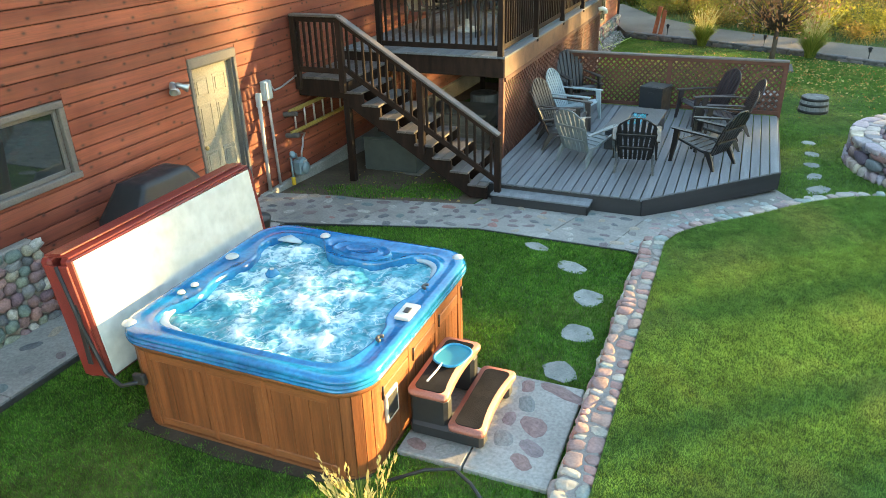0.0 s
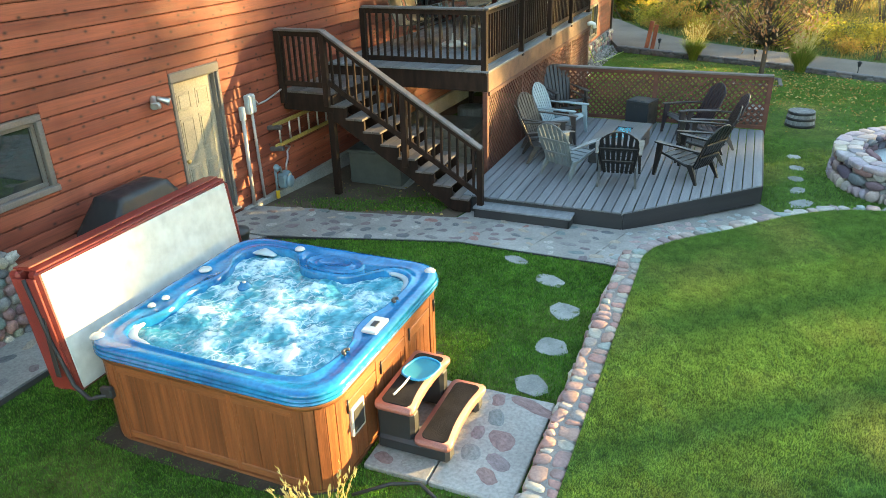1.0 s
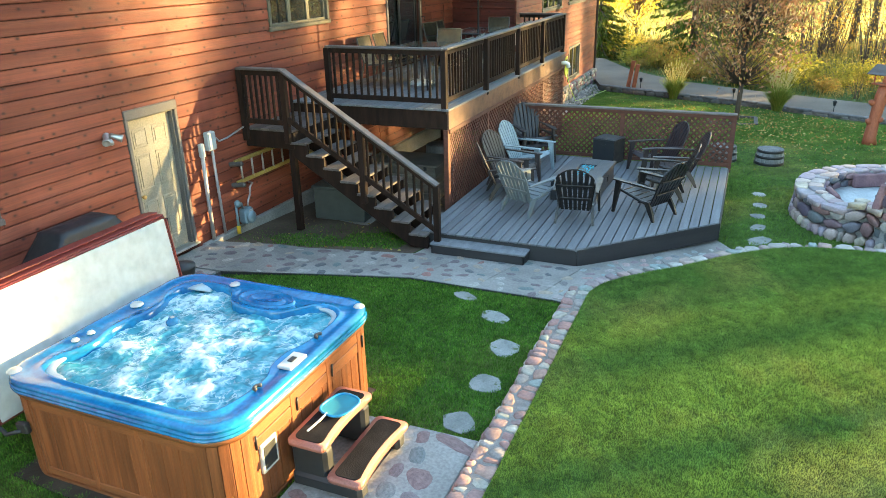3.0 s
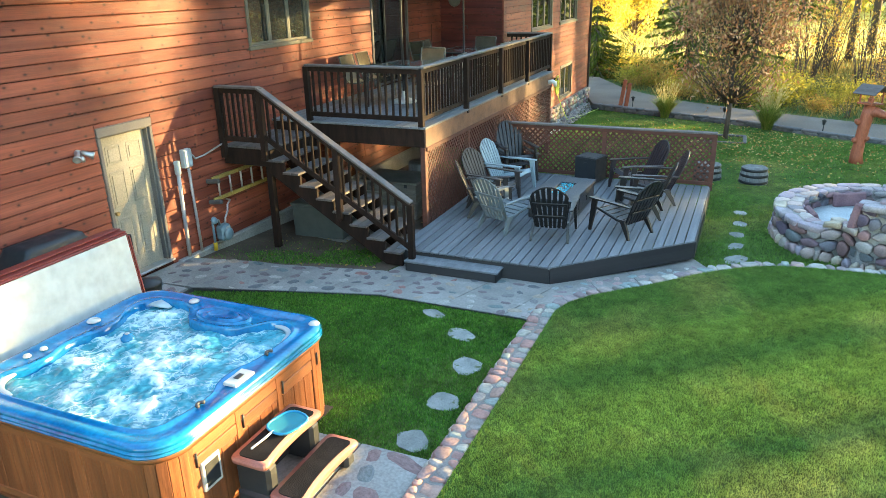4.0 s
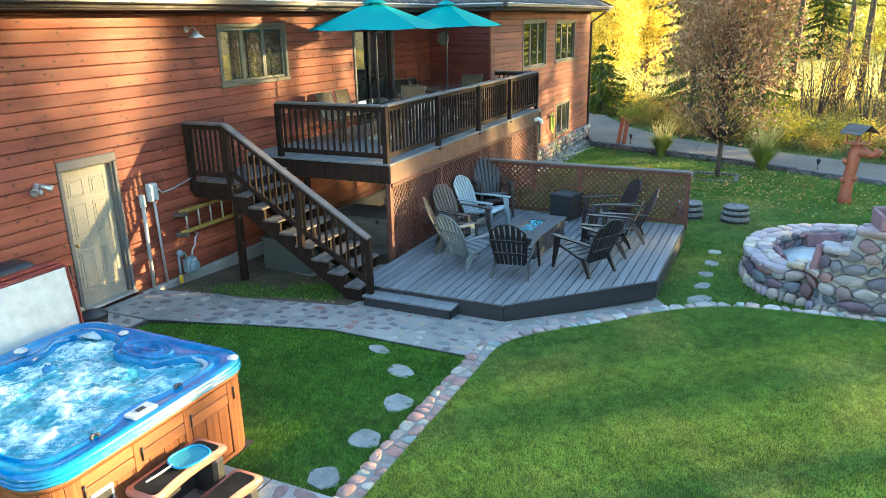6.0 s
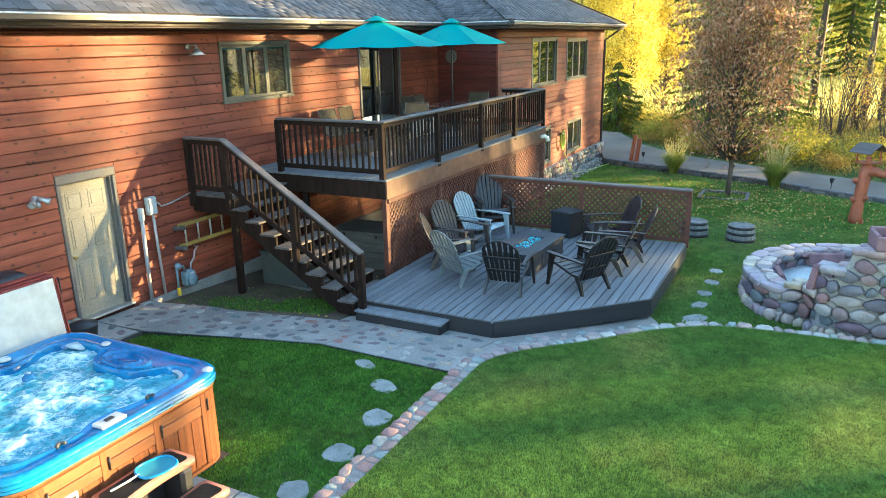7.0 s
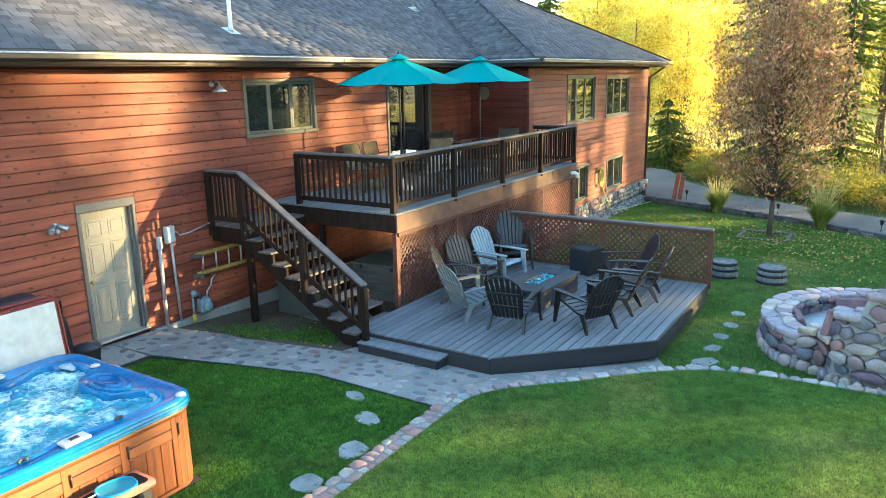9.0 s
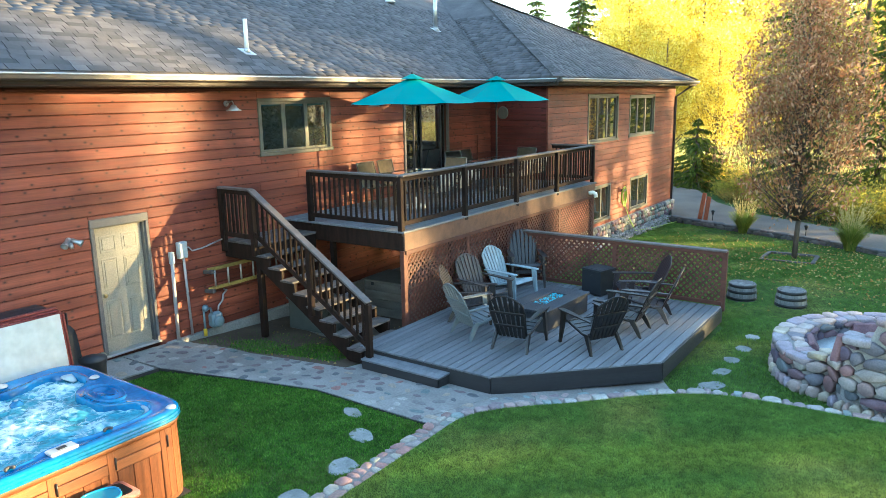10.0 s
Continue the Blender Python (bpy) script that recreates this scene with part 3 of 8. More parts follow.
def blades(name, poly, holes, density, height, width, z_of, label, seed, material=None):
    """Blades of grass on a stretch of ground, each one slim triangle."""
    g = np.random.default_rng(seed)
    xs, ys = [p[0] for p in poly], [p[1] for p in poly]
    n = int((max(xs) - min(xs)) * (max(ys) - min(ys)) * density)
    x, y = g.uniform(min(xs), max(xs), n), g.uniform(min(ys), max(ys), n)
    keep = inside(poly, x, y)
    for h in holes:
        keep &= ~inside(h, x, y)
    x, y = x[keep], y[keep]
    n = len(x)
    z = z_of(x, y)
    a, lean, hh = g.uniform(0, math.tau, n), g.uniform(0.1, 0.8, n), height * g.uniform(0.55, 1.25, n)
    tilt = g.uniform(0, math.tau, n)
    w = width * g.uniform(0.7, 1.3, n)
    v = np.empty((n, 3, 3))
    v[:, 0] = np.stack((x - np.cos(a) * w, y - np.sin(a) * w, z - 0.004), 1)
    v[:, 1] = np.stack((x + np.cos(a) * w, y + np.sin(a) * w, z - 0.004), 1)
    v[:, 2] = np.stack((x + np.cos(tilt) * lean * hh, y + np.sin(tilt) * lean * hh, z + hh), 1)
    return tagged(quick_mesh(name, v.reshape(-1, 3), np.arange(3 * n).reshape(-1, 3), material or M["blade"]), label, "grass", kind="stuff")


low_np = np.vectorize(lambda x, y: low(x, y))

WALK = [(-6.46, -4.0), (-5.56, -4.0), (-5.56, 7.45), (-5.3, 7.62), (-3.1, 8.2), (-1.0, 8.22), (-0.64, 8.35), (-0.4, 8.7), (0.0, 9.2), (0.7, 9.7), (1.38, 10.36), (1.5, 10.95), (1.15, 11.1), (0.72, 11.7), (-1.1, 9.9), (-3.35, 9.75), (-3.4, 9.3), (-6.46, 8.5)]
PAD = [(-2.07, 3.86), (-0.86, 3.86), (-0.86, 5.12), (-2.07, 5.12)]
TUB_AT = (-3.2, 4.54)
TUB_FOOT = [(-4.3 + 0.05 * k, 3.37 + 0.05 * math.sin(k * 1.9) + 0.04 * math.sin(k * 4.7) + 0.03 * (k % 2)) for k in range(44)] + [(-2.13, 3.6), (-2.1, 5.6), (-4.3, 5.6)]

# ---- house ----
WALL, TOP, COURSE = -6.48, 4.22, 0.1653


def take_out(span, gaps):
    """What is left of a span without the gaps."""
    left = [span]
    for a, b in gaps:
        left = [s for u, v in left for s in ((u, min(v, a)), (max(u, b), v)) if s[1] - s[0] > 0.03]
    return left


def siding(parent, place, length, z0, z1, openings, stain="siding"):
    """Lapped boards on a wall; place(u, z) gives the pose of a board centred there, openings are (u0, u1, z0, z1)."""
    rows = int(math.ceil((z1 - z0) / COURSE))
    for i in range(rows):
        a, b = z0 + i * COURSE, min(z0 + (i + 1) * COURSE, z1)
        if b - a < 0.03:
            continue
        cut = [(o[0], o[1]) for o in openings if o[2] < b - 0.02 and o[3] > a + 0.02]
        u = -rnd.uniform(0, 9)
        while u < length:
            w = rnd.choice((9.6, 13.4, 17.0))
            for s, e in take_out((max(u, 0) + 0.002, min(u + w, length) - 0.002), cut):
                piece("siding_board", M[stain], parent, (0.03, round(e - s, 2), round(b - a - 0.009, 3)), place((s + e) / 2, (a + b) / 2), 0.008)
            u += w
        # strips left above and below an opening that cuts the course
        for o in openings:
            if o[2] < b - 0.02 and o[3] > a + 0.02 and o[0] < length and o[1] > 0:
                for lo, hi in ((a, o[2]), (o[3], b)):
                    if hi - lo > 0.025:
                        u0, u1 = max(o[0], 0), min(o[1], length)
                        piece("siding_board", M[stain], parent, (0.03, round(u1 - u0, 2), round(hi - lo - 0.006, 3)), place((u0 + u1) / 2, (lo + hi) / 2), 0.006)


def wall_block(name, label, outline, holes, width, pose_m):
    """A wall of some thickness, in its own plane (u along, z up), with openings that go through it."""
    bm = bmesh.new()
    us = sorted({v for o in holes for v in o[:2]} | {outline[0], outline[1]})
    zs = sorted({v for o in holes for v in o[2:]} | {outline[2], outline[3]})
    for u0, u1 in zip(us, us[1:]):
        for z0, z1 in zip(zs, zs[1:]):
            c = ((u0 + u1) / 2, (z0 + z1) / 2)
            if not any(o[0] < c[0] < o[1] and o[2] < c[1] < o[3] for o in holes):
                m = Matrix.Translation((width / 2, c[0], c[1]))
                bmesh.ops.create_cube(bm, size=1, matrix=m @ Matrix.Diagonal((width, u1 - u0, z1 - z0, 1)))
    bmesh.ops.remove_doubles(bm, verts=bm.verts, dist=0.0005)
    ob = part(name, bm, M["wall_back"])
    ob.matrix_basis = pose_m
    return tagged(ob, label, "wall", kind="structure")


# main wall: faces +x
START = -8.0
MAIN_HOLES = [(3.55, 5.2, 1.5, 2.2), (7.25, 8.1, 0.16, 2.18), (10.62, 12.36, 3.07, 3.98), (14.88, 16.55, 1.84, 3.87)]
wall_main = wall_block("wall_main", "red-brown stained wood lap siding on the long house wall", (START, 18.65, -0.4, TOP + 0.35), MAIN_HOLES, 0.16, pose(WALL - 0.16 - 0.018, 0, 0))
# trim-wide gaps for the boards
GAPS = [(3.47, 5.28, 1.42, 2.28), (7.19, 8.16, 0.0, 2.265), (10.55, 12.43, 3.0, 4.05), (14.8, 16.63, 1.75, 3.95), (-9, 4.48, -0.5, 1.05)]
siding(wall_main, lambda u, z: pose(0.16 + 0.012, u + START, z, 0, -4), 18.65 - START, -0.11, TOP, [(a - START, b - START, c, d) for a, b, c, d in GAPS])
# wing front: faces +x ; wing side: faces -y
WX, WY0, WY1 = -4.75, 18.65, 29.1
WING_HOLES = [(21.24, 23.4, 2.66, 3.94), (24.5, 26.75, 2.68, 3.9), (24.78, 26.32, 0.2, 1.2), (21.76, 22.96, 0.22, 1.22)]
wall_wing = wall_block("wall_wing", "red-brown stained siding on the far wing above a stone base", (WY0, WY1, -0.8, TOP + 0.35), WING_HOLES, 0.16, pose(WX - 0.16 - 0.018, 0, 0))
siding(wall_wing, lambda u, z: pose(0.16 + 0.012, u + WY0, z, 0, -4), WY1 - WY0, -0.11, TOP, [(a - 0.07 - WY0, b + 0.07 - WY0, c - 0.07, d + 0.07) for a, b, c, d in WING_HOLES])
bm = bmesh.new()
add_box(bm, (WX - WALL, 0.14, TOP + 1.15), ((WX + WALL) / 2 - 0.02, WY0 + 0.1, (TOP - 0.45) / 2), 0.002)
wall_side = tagged(part("wall_side", bm, M["wall_back"]), "short return wall of red siding beside the deck", "wall", kind="structure")
# boards of the darkened copy: this wall's shade is in their colour
siding(wall_side, lambda u, z: pose(WALL + u, WY0 + 0.012, z, 0, -4, -90), WX - WALL - 0.01, -0.11, TOP, [], "siding_dim")
for cx in (WX,):
    piece("corner_board", M["siding"], wall_side, (0.05, 0.04, TOP), (cx + 0.005, WY0 - 0.012, TOP / 2))
bm = bmesh.new()
add_box(bm, (7.0, 0.2, 5.0), (WX - 3.66, WY1 - 0.1, 1.8))
add_box(bm, (0.2, 37.0, 5.0), (-12.1, 10.5, 1.8))
add_box(bm, (5.4, 0.2, 5.0), (-9.3, START + 0.1, 1.8))
tagged(part("wall_back", bm, M["siding"]), "plain stained walls that close the house", "wall", kind="structure")
bm = bmesh.new()
add_box(bm, (0.06, WY1 - WY0, 0.06), (WX + 0.02, (WY0 + WY1) / 2, 0.0))
tagged(part("base_ledge", bm, M["curb"]), "narrow ledge above the stone base", "trim", kind="structure")

# roof
EX, EY, EZ, PITCH = WALL + 0.6, WX + 0.6, 4.44, 0.5
roof = thing("roof", "grey asphalt-shingled hip roof with gutters", "roof", kind="structure")
RIDGE_X = -12.0


def deck_plane(name, pts):
    top = [Vector(p) for p in pts]
    vs = top + [p - Vector((0, 0, 0.12)) for p in top]
    k = len(top)
    fs = [tuple(range(k)), tuple(range(2 * k - 1, k - 1, -1))] + [(i, i + k, (i + 1) % k + k, (i + 1) % k) for i in range(k)]
    return from_arrays(name, vs, fs, M["shingle"], roof)


rise = lambda d: EZ + PITCH * d
far_y = WY1 + 0.6
side_y = WY0 - 0.6
reach = (far_y - side_y) / 2
apex = (EY - reach, side_y + reach, rise(reach))
vd = EX - RIDGE_X
deck_plane("roof_slope", [(EX, START - 0.6, EZ), (EX, side_y, EZ), (EX - vd, side_y + vd, rise(vd)), (RIDGE_X, START - 0.6, rise(vd))])
deck_plane("roof_slope", [(EY, side_y, EZ), (EX, side_y, EZ), (EX - vd, side_y + vd, rise(vd)), apex][::-1])
deck_plane("roof_slope", [(EY, side_y, EZ), (EY, far_y, EZ), apex])
deck_plane("roof_slope", [(EY, far_y, EZ), (EY - 2 * reach, far_y, EZ), apex])
deck_plane("roof_slope", [(RIDGE_X, START - 0.6, rise(vd)), (EX - vd, side_y + vd, rise(vd)), (RIDGE_X - 4, side_y + vd, rise(vd) - 2), (RIDGE_X - 4, START - 0.6, rise(vd) - 2)])
deck_plane("roof_slope", [apex, (EY - 2 * reach, far_y, EZ), (EY - 2 * reach, side_y, EZ)])


def shingles(origin, u_dir, v_dir, lo, hi, rows, near, parent_name):
    """Courses of shingle tabs on a slope: u along the eave, v up the slope; lo(v), hi(v) bound each course."""
    u_dir, v_dir = Vector(u_dir).normalized(), Vector(v_dir).normalized()
    nrm = u_dir.cross(v_dir).normalized()
    rot = Matrix((u_dir, v_dir, nrm)).transposed().to_4x4()
    pitch_in = rot @ pose(0, 0, 0, 3.4)
    rest = []
    for r in range(rows):
        v = 0.02 + r * 0.145
        u = lo(v) - rnd.uniform(0, 0.3)
        while u < hi(v):
            w = rnd.choice((0.22, 0.3, 0.34))
            a, b = max(u, lo(v)), min(u + w, hi(v))
            if b - a > 0.05:
                m = Matrix.Translation(Vector(origin) + u_dir * ((a + b) / 2) + v_dir * (v + 0.07 + rnd.choice((0, 0, 0.012))) + nrm * 0.012) @ pitch_in
                if near(a, v):
                    piece("shingle", M["shingle"], roof, (round(b - a - 0.012, 2), 0.16, 0.016), m, 0.003)
                else:
                    rest.append((m, b - a - 0.006))
            u += w
    unit = np.array([(i, j, k, 1) for i in (-0.5, 0.5) for j in (-0.5, 0.5) for k in (-0.5, 0.5)])
    quad = np.array([(1, 5, 7, 3), (0, 2, 6, 4), (0, 1, 3, 2), (4, 6, 7, 5), (0, 4, 5, 1), (2, 3, 7, 6)])
    vs = np.concatenate([((unit * (w - 0.006, 0.16, 0.016, 1)) @ np.array(m).T)[:, :3] for m, w in rest])
    fs = np.concatenate([quad + 8 * i for i in range(len(rest))])
    tagged(quick_mesh(parent_name, vs, fs, M["shingle_rest"], roof), kind="stuff")


M["shingle_rest"] = M["shingle"].copy()
M["shingle_rest"].name = "asphalt_shingle_field"
for nd in M["shingle_rest"].node_tree.nodes:
    if nd.type == "OBJECT_INFO":
        isl = M["shingle_rest"].node_tree.nodes.new("ShaderNodeNewGeometry")
        for ln in list(nd.outputs["Random"].links):
            M["shingle_rest"].node_tree.links.new(isl.outputs["Random Per Island"], ln.to_socket)
slope_v = (-1, 0, PITCH)
k_v = 1 / math.sqrt(1 + PITCH * PITCH)
shingles((EX, 0, EZ), (0, 1, 0), slope_v, lambda v: 2.0, lambda v: side_y + v * k_v - 0.03, 36, lambda u, v: 5.5 < u < 11 and v < 2.0, "shingle_field")
shingles((EY, 0, EZ), (0, 1, 0), slope_v, lambda v: side_y + v * k_v, lambda v: far_y - v * k_v, 36, lambda u, v: False, "shingle_field")
shingles((0, side_y, EZ), (1, 0, 0), (0, 1, PITCH), lambda v: EX - v * k_v, lambda v: EY - v * k_v, 32, lambda u, v: False, "shingle_field")


def ridge_caps(p, q, n):
    p, q = Vector(p), Vector(q)
    for i in range(n):
        a, b = p.lerp(q, i / n), p.lerp(q, (i + 1.15) / n)
        bar("ridge_cap", M["shingle"], roof, a + Vector((0, 0, 0.02)), b + Vector((0, 0, 0.035)), 0.26, 0.02)


ridge_caps((EY, side_y, EZ), apex, 46)
ridge_caps((EY, far_y, EZ), apex, 46)
# gutters, fascia and soffit
for p, q in (((EX, START - 0.6, EZ), (EX, side_y, EZ)), ((EX, side_y, EZ), (EY, side_y, EZ)), ((EY, side_y, EZ), (EY, far_y, EZ))):
    p, q = Vector(p), Vector(q)
    out = Vector((1, 0, 0)) if p.x == q.x else Vector((0, -1, 0))
    bar("gutter", M["gutter"], roof, p + out * 0.05 + Vector((0, 0, -0.07)), q + out * 0.05 + Vector((0, 0, -0.07)), 0.1, 0.1, 0.02)
    bar("gutter_lip", M["gutter_lip"], roof, p + out * 0.105 + Vector((0, 0, -0.03)), q + out * 0.105 + Vector((0, 0, -0.03)), 0.02, 0.022, 0.006)
    bar("fascia_board", M["soffit"], roof, p - out * 0.025 + Vector((0, 0, -0.09)), q - out * 0.025 + Vector((0, 0, -0.09)), 0.03, 0.16)
bm = bmesh.new()
add_box(bm, (0.62, side_y - START + 1.2, 0.02), ((EX + WALL) / 2 - 0.01, (side_y + START) / 2, TOP + 0.035))
add_box(bm, (WX + 0.6 - WALL, 0.66, 0.02), ((EY + WALL) / 2, WY0 - 0.3, TOP + 0.035))
add_box(bm, (0.62, far_y - WY0, 0.02), ((EY + WX) / 2 - 0.01, (far_y + WY0) / 2, TOP + 0.035))
tagged(part("soffit", bm, M["soffit"], roof), "dark soffit boards")
tube("downpipe", M["gutter"], roof, [(EY + 0.02, WY1 + 0.3, EZ - 0.12), (EY - 0.1, WY1 + 0.25, EZ - 0.2), (WX + 0.05, WY1 - 0.05, TOP - 0.35), (WX + 0.05, WY1 - 0.05, -0.4)], 0.04)


def vent(x, y, h, r, mat, label):
    z = rise(EX - x)
    v = thing("vent_pipe", label, "vent pipe", pose(x, y, z))
    turned("pipe", mat, v, [(r, -0.05), (r, h), (r * 0.8, h)], n=14)
    piece("flashing", M["galv"], v, (0.26, 0.24, 0.012), pose(0, 0, 0.03, 0, math.degrees(math.atan(PITCH))), 0.003)
    turned("boot", M["galv"], v, [(r * 2, 0.0), (r * 1.3, 0.07), (r * 1.2, 0.09)], n=14)


vent(-6.7, 10.6, 0.6, 0.036, M["white_pipe"], "white plastic vent pipe on the shingled roof")
vent(-8.83, 19.45, 1.2, 0.06, M["galv"], "tall galvanised flue pipe on the shingled roof")
vent(-10.8, 19.8, 0.3, 0.1, M["galv"], "short capped roof vent on the shingles")


# windows and doors
def window(name, at, w, h, panes, mat, label, deep=0.1):
    """In the plane y-z, facing +x; at is the centre on the wall's face."""
    ob = thing(name, label, "window", at, kind="structure")
    t = 0.07
    for sz, p in (((0.06, w + 2 * t, t), (0, 0, h / 2 + t / 2)), ((0.075, w + 2 * t + 0.04, t), (0.008, 0, -h / 2 - t / 2)), ((0.06, t, h), (0, -w / 2 - t / 2, 0)), ((0.06, t, h), (0, w / 2 + t / 2, 0))):
        piece("window_frame", mat, ob, sz, p, 0.008)
    pw = w / panes
    for i in range(panes):
        c = -w / 2 + pw * (i + 0.5)
        sash = part("sash", frame_bm(pw, h, 0.045, 0.04, (-0.04, c, 0)), mat, ob)
        piece("pane", M["glass"], sash, (0.008, round(pw - 0.08, 3), round(h - 0.08, 3)), pose(-0.045, c, 0, 0, 0, rnd.uniform(-0.5, 0.5)), 0.001)
    # black sheet in place of the unlit room, no real blind
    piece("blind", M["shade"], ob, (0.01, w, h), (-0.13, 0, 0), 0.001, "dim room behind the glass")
    return ob


def frame_bm(w, h, t, d, c):
    bm = bmesh.new()
    for sz, p in (((d, w, t), (0, 0, h / 2 - t / 2)), ((d, w, t), (0, 0, -h / 2 + t / 2)), ((d, t, h - 2 * t), (0, -w / 2 + t / 2, 0)), ((d, t, h - 2 * t), (0, w / 2 - t / 2, 0))):
        add_box(bm, sz, Vector(p) + Vector(c), 0.004)
    return bm


# near-black colour that stands for the darkness indoors
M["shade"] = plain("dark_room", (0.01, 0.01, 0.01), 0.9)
window("window_1", pose(WALL, 4.375, 1.85), 1.65, 0.7, 1, M["trim"], "grey-framed low window in the red siding")
window("window_2", pose(WALL, 11.49, 3.525), 1.74, 0.91, 3, M["tan"], "three-pane tan-framed upper window")
for nm, (a, b, c, d), k in zip(("window_3", "window_4", "window_5", "window_6"), WING_HOLES, (3, 3, 2, 2)):
    window(nm, pose(WX, (a + b) / 2, (c + d) / 2), b - a, d - c, k, M["tan"], "tan-framed window in the far wing")

# six-panel entrance door
door_1 = thing("door_1", "closed cream six-panel entrance door in a grey frame", "door", pose(WALL, 7.675, 0.16), kind="structure")
for sz, p in (((0.05, 0.055, 2.025), (0.0, -0.453, 1.0125)), ((0.05, 0.055, 2.025), (0.0, 0.453, 1.0125)), ((0.06, 0.961, 0.13), (0.0, 0, 2.09))):
    piece("door_frame", M["trim"], door_1, sz, p, 0.008)
for s in (-1, 1):
    piece("jamb", M["trim"], door_1, (0.13, 0.03, 2.02), (-0.075, s * 0.412, 1.01), 0.003)
piece("jamb", M["tan"], door_1, (0.13, 0.85, 0.03), (-0.075, 0, 2.02), 0.003)
leaf = piece("door_leaf", M["door"], door_1, (0.045, 0.79, 2.0), (-0.1, 0, 1.0), 0.004)
for zc, ph in ((1.74, 0.26), (1.27, 0.5), (0.55, 0.62)):
    for yc in (-0.18, 0.18):
        part("panel", frame_bm(0.26, ph, 0.022, 0.009, (-0.0755, yc, zc)), M["door"], door_1)
        piece("panel", M["door"], door_1, (0.012, 0.18, round(ph - 0.09, 2)), (-0.075, yc, zc), 0.005)
turned("door_knob", M["brass"], door_1, [(0.012, 0), (0.012, 0.03), (0.03, 0.04), (0.03, 0.065), (0.012, 0.075)], n=12).matrix_basis = pose(-0.078, -0.33, 0.95, 0, 90)
piece("threshold", M["galv"], door_1, (0.2, 0.95, 0.03), (-0.02, 0, 0.015), 0.006)

# sliding door on the deck
slider = thing("door_2", "tall sliding glass door, partly open, with a dark screen", "sliding door", pose(WALL, 15.715, 1.84), kind="structure")
for sz, p in (((0.07, 0.07, 2.1), (0, -0.88, 1.05)), ((0.07, 0.07, 2.1), (0, 0.88, 1.05)), ((0.07, 1.83, 0.07), (0, 0, 2.07)), ((0.1, 1.83, 0.03), (0.01, 0, 0.015))):
    piece("door_frame", M["trim"], slider, sz, p, 0.006)
for y, x, m in ((-0.42, -0.09, "glass"), (0.22, -0.04, "screen"), (0.45, -0.09, "glass")):
    pn = part("sliding_panel", frame_bm(0.86, 2.0, 0.05, 0.035, (x, y, 1.03)), M["iron"], slider)
    piece("pane", M[m], pn, (0.008, 0.78, 1.92), (x - 0.002, y, 1.03), 0.001)
# added black sheet: the room's darkness as a flat colour
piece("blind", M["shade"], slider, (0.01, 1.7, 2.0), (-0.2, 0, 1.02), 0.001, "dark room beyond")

# ---- upper deck ----
UX, UY0, UY1, UZ = -3.5, 10.95, 18.88, 1.81
upper = thing("upper_deck", "raised wooden deck with grey boards and dark posts", "deck", kind="structure")
nb = 21
bw = (UX + 0.04 - WALL - 0.03) / nb
for i in range(nb):
    piece("deck_board", M["deck"], upper, (round(bw - 0.008, 3), UY1 - UY0 + 0.08, 0.035), (WALL + 0.035 + bw * (i + 0.5), (UY0 + UY1) / 2, UZ - 0.0175), 0.005)
for p, q, m in (((WALL + 0.05, UY0 + 0.02, UZ - 0.19), (UX, UY0 + 0.02, UZ - 0.19), "rail"), ((UX, UY0, UZ - 0.19), (UX, UY1, UZ - 0.19), "beam"), ((UX, UY1 - 0.02, UZ - 0.19), (WX + 0.04, UY1 - 0.02, UZ - 0.19), "beam")):
    bar("rim_beam", M[m], upper, p, q, 0.05, 0.3, 0.006)
for y in np.arange(11.5, 18.6, 0.6):
    bar("joist", M["rail"], upper, (WALL + 0.05, y, UZ - 0.13), (UX - 0.03, y, UZ - 0.13), 0.04, 0.18)
for x, y in ((UX - 0.04, UY0 + 0.06), (UX - 0.04, 14.8), (UX - 0.04, UY1 - 0.1), (-5.2, UY0 + 0.06), (-5.2, 14.8)):
    z0 = low(x, y) - 0.05
    piece("deck_post", M["lattice"] if x > -4 else M["rail"], upper, (0.09, 0.09, round(UZ - 0.05 - z0, 2)), (x, y, (UZ - 0.05 + z0) / 2), 0.006)


def railing(parent, p, q, top, n, posts=(0, 1), base=0.12, cap_w=0.14):
    """Balusters between two points of a walking surface, under a flat cap; p and q may differ in height."""
    p, q = Vector(p), Vector(q)
    lift = Vector((0, 0, top))
    bar("rail_cap", M["cap"], parent, p + lift - Vector((0, 0, 0.018)), q + lift - Vector((0, 0, 0.018)), cap_w, 0.036, 0.008)
    bar("top_rail", M["rail"], parent, p + lift - Vector((0, 0, 0.075)), q + lift - Vector((0, 0, 0.075)), 0.04, 0.08)
    bar("bottom_rail", M["rail"], parent, p + Vector((0, 0, base)), q + Vector((0, 0, base)), 0.04, 0.08)
    for i in range(1, n + 1):
        c = p.lerp(q, i / (n + 1))
        piece("baluster", M["rail"], parent, (0.036, 0.036, round(top - base - 0.04, 2)), c + Vector((0, 0, (top + base - 0.1) / 2 + 0.02)), 0.004)


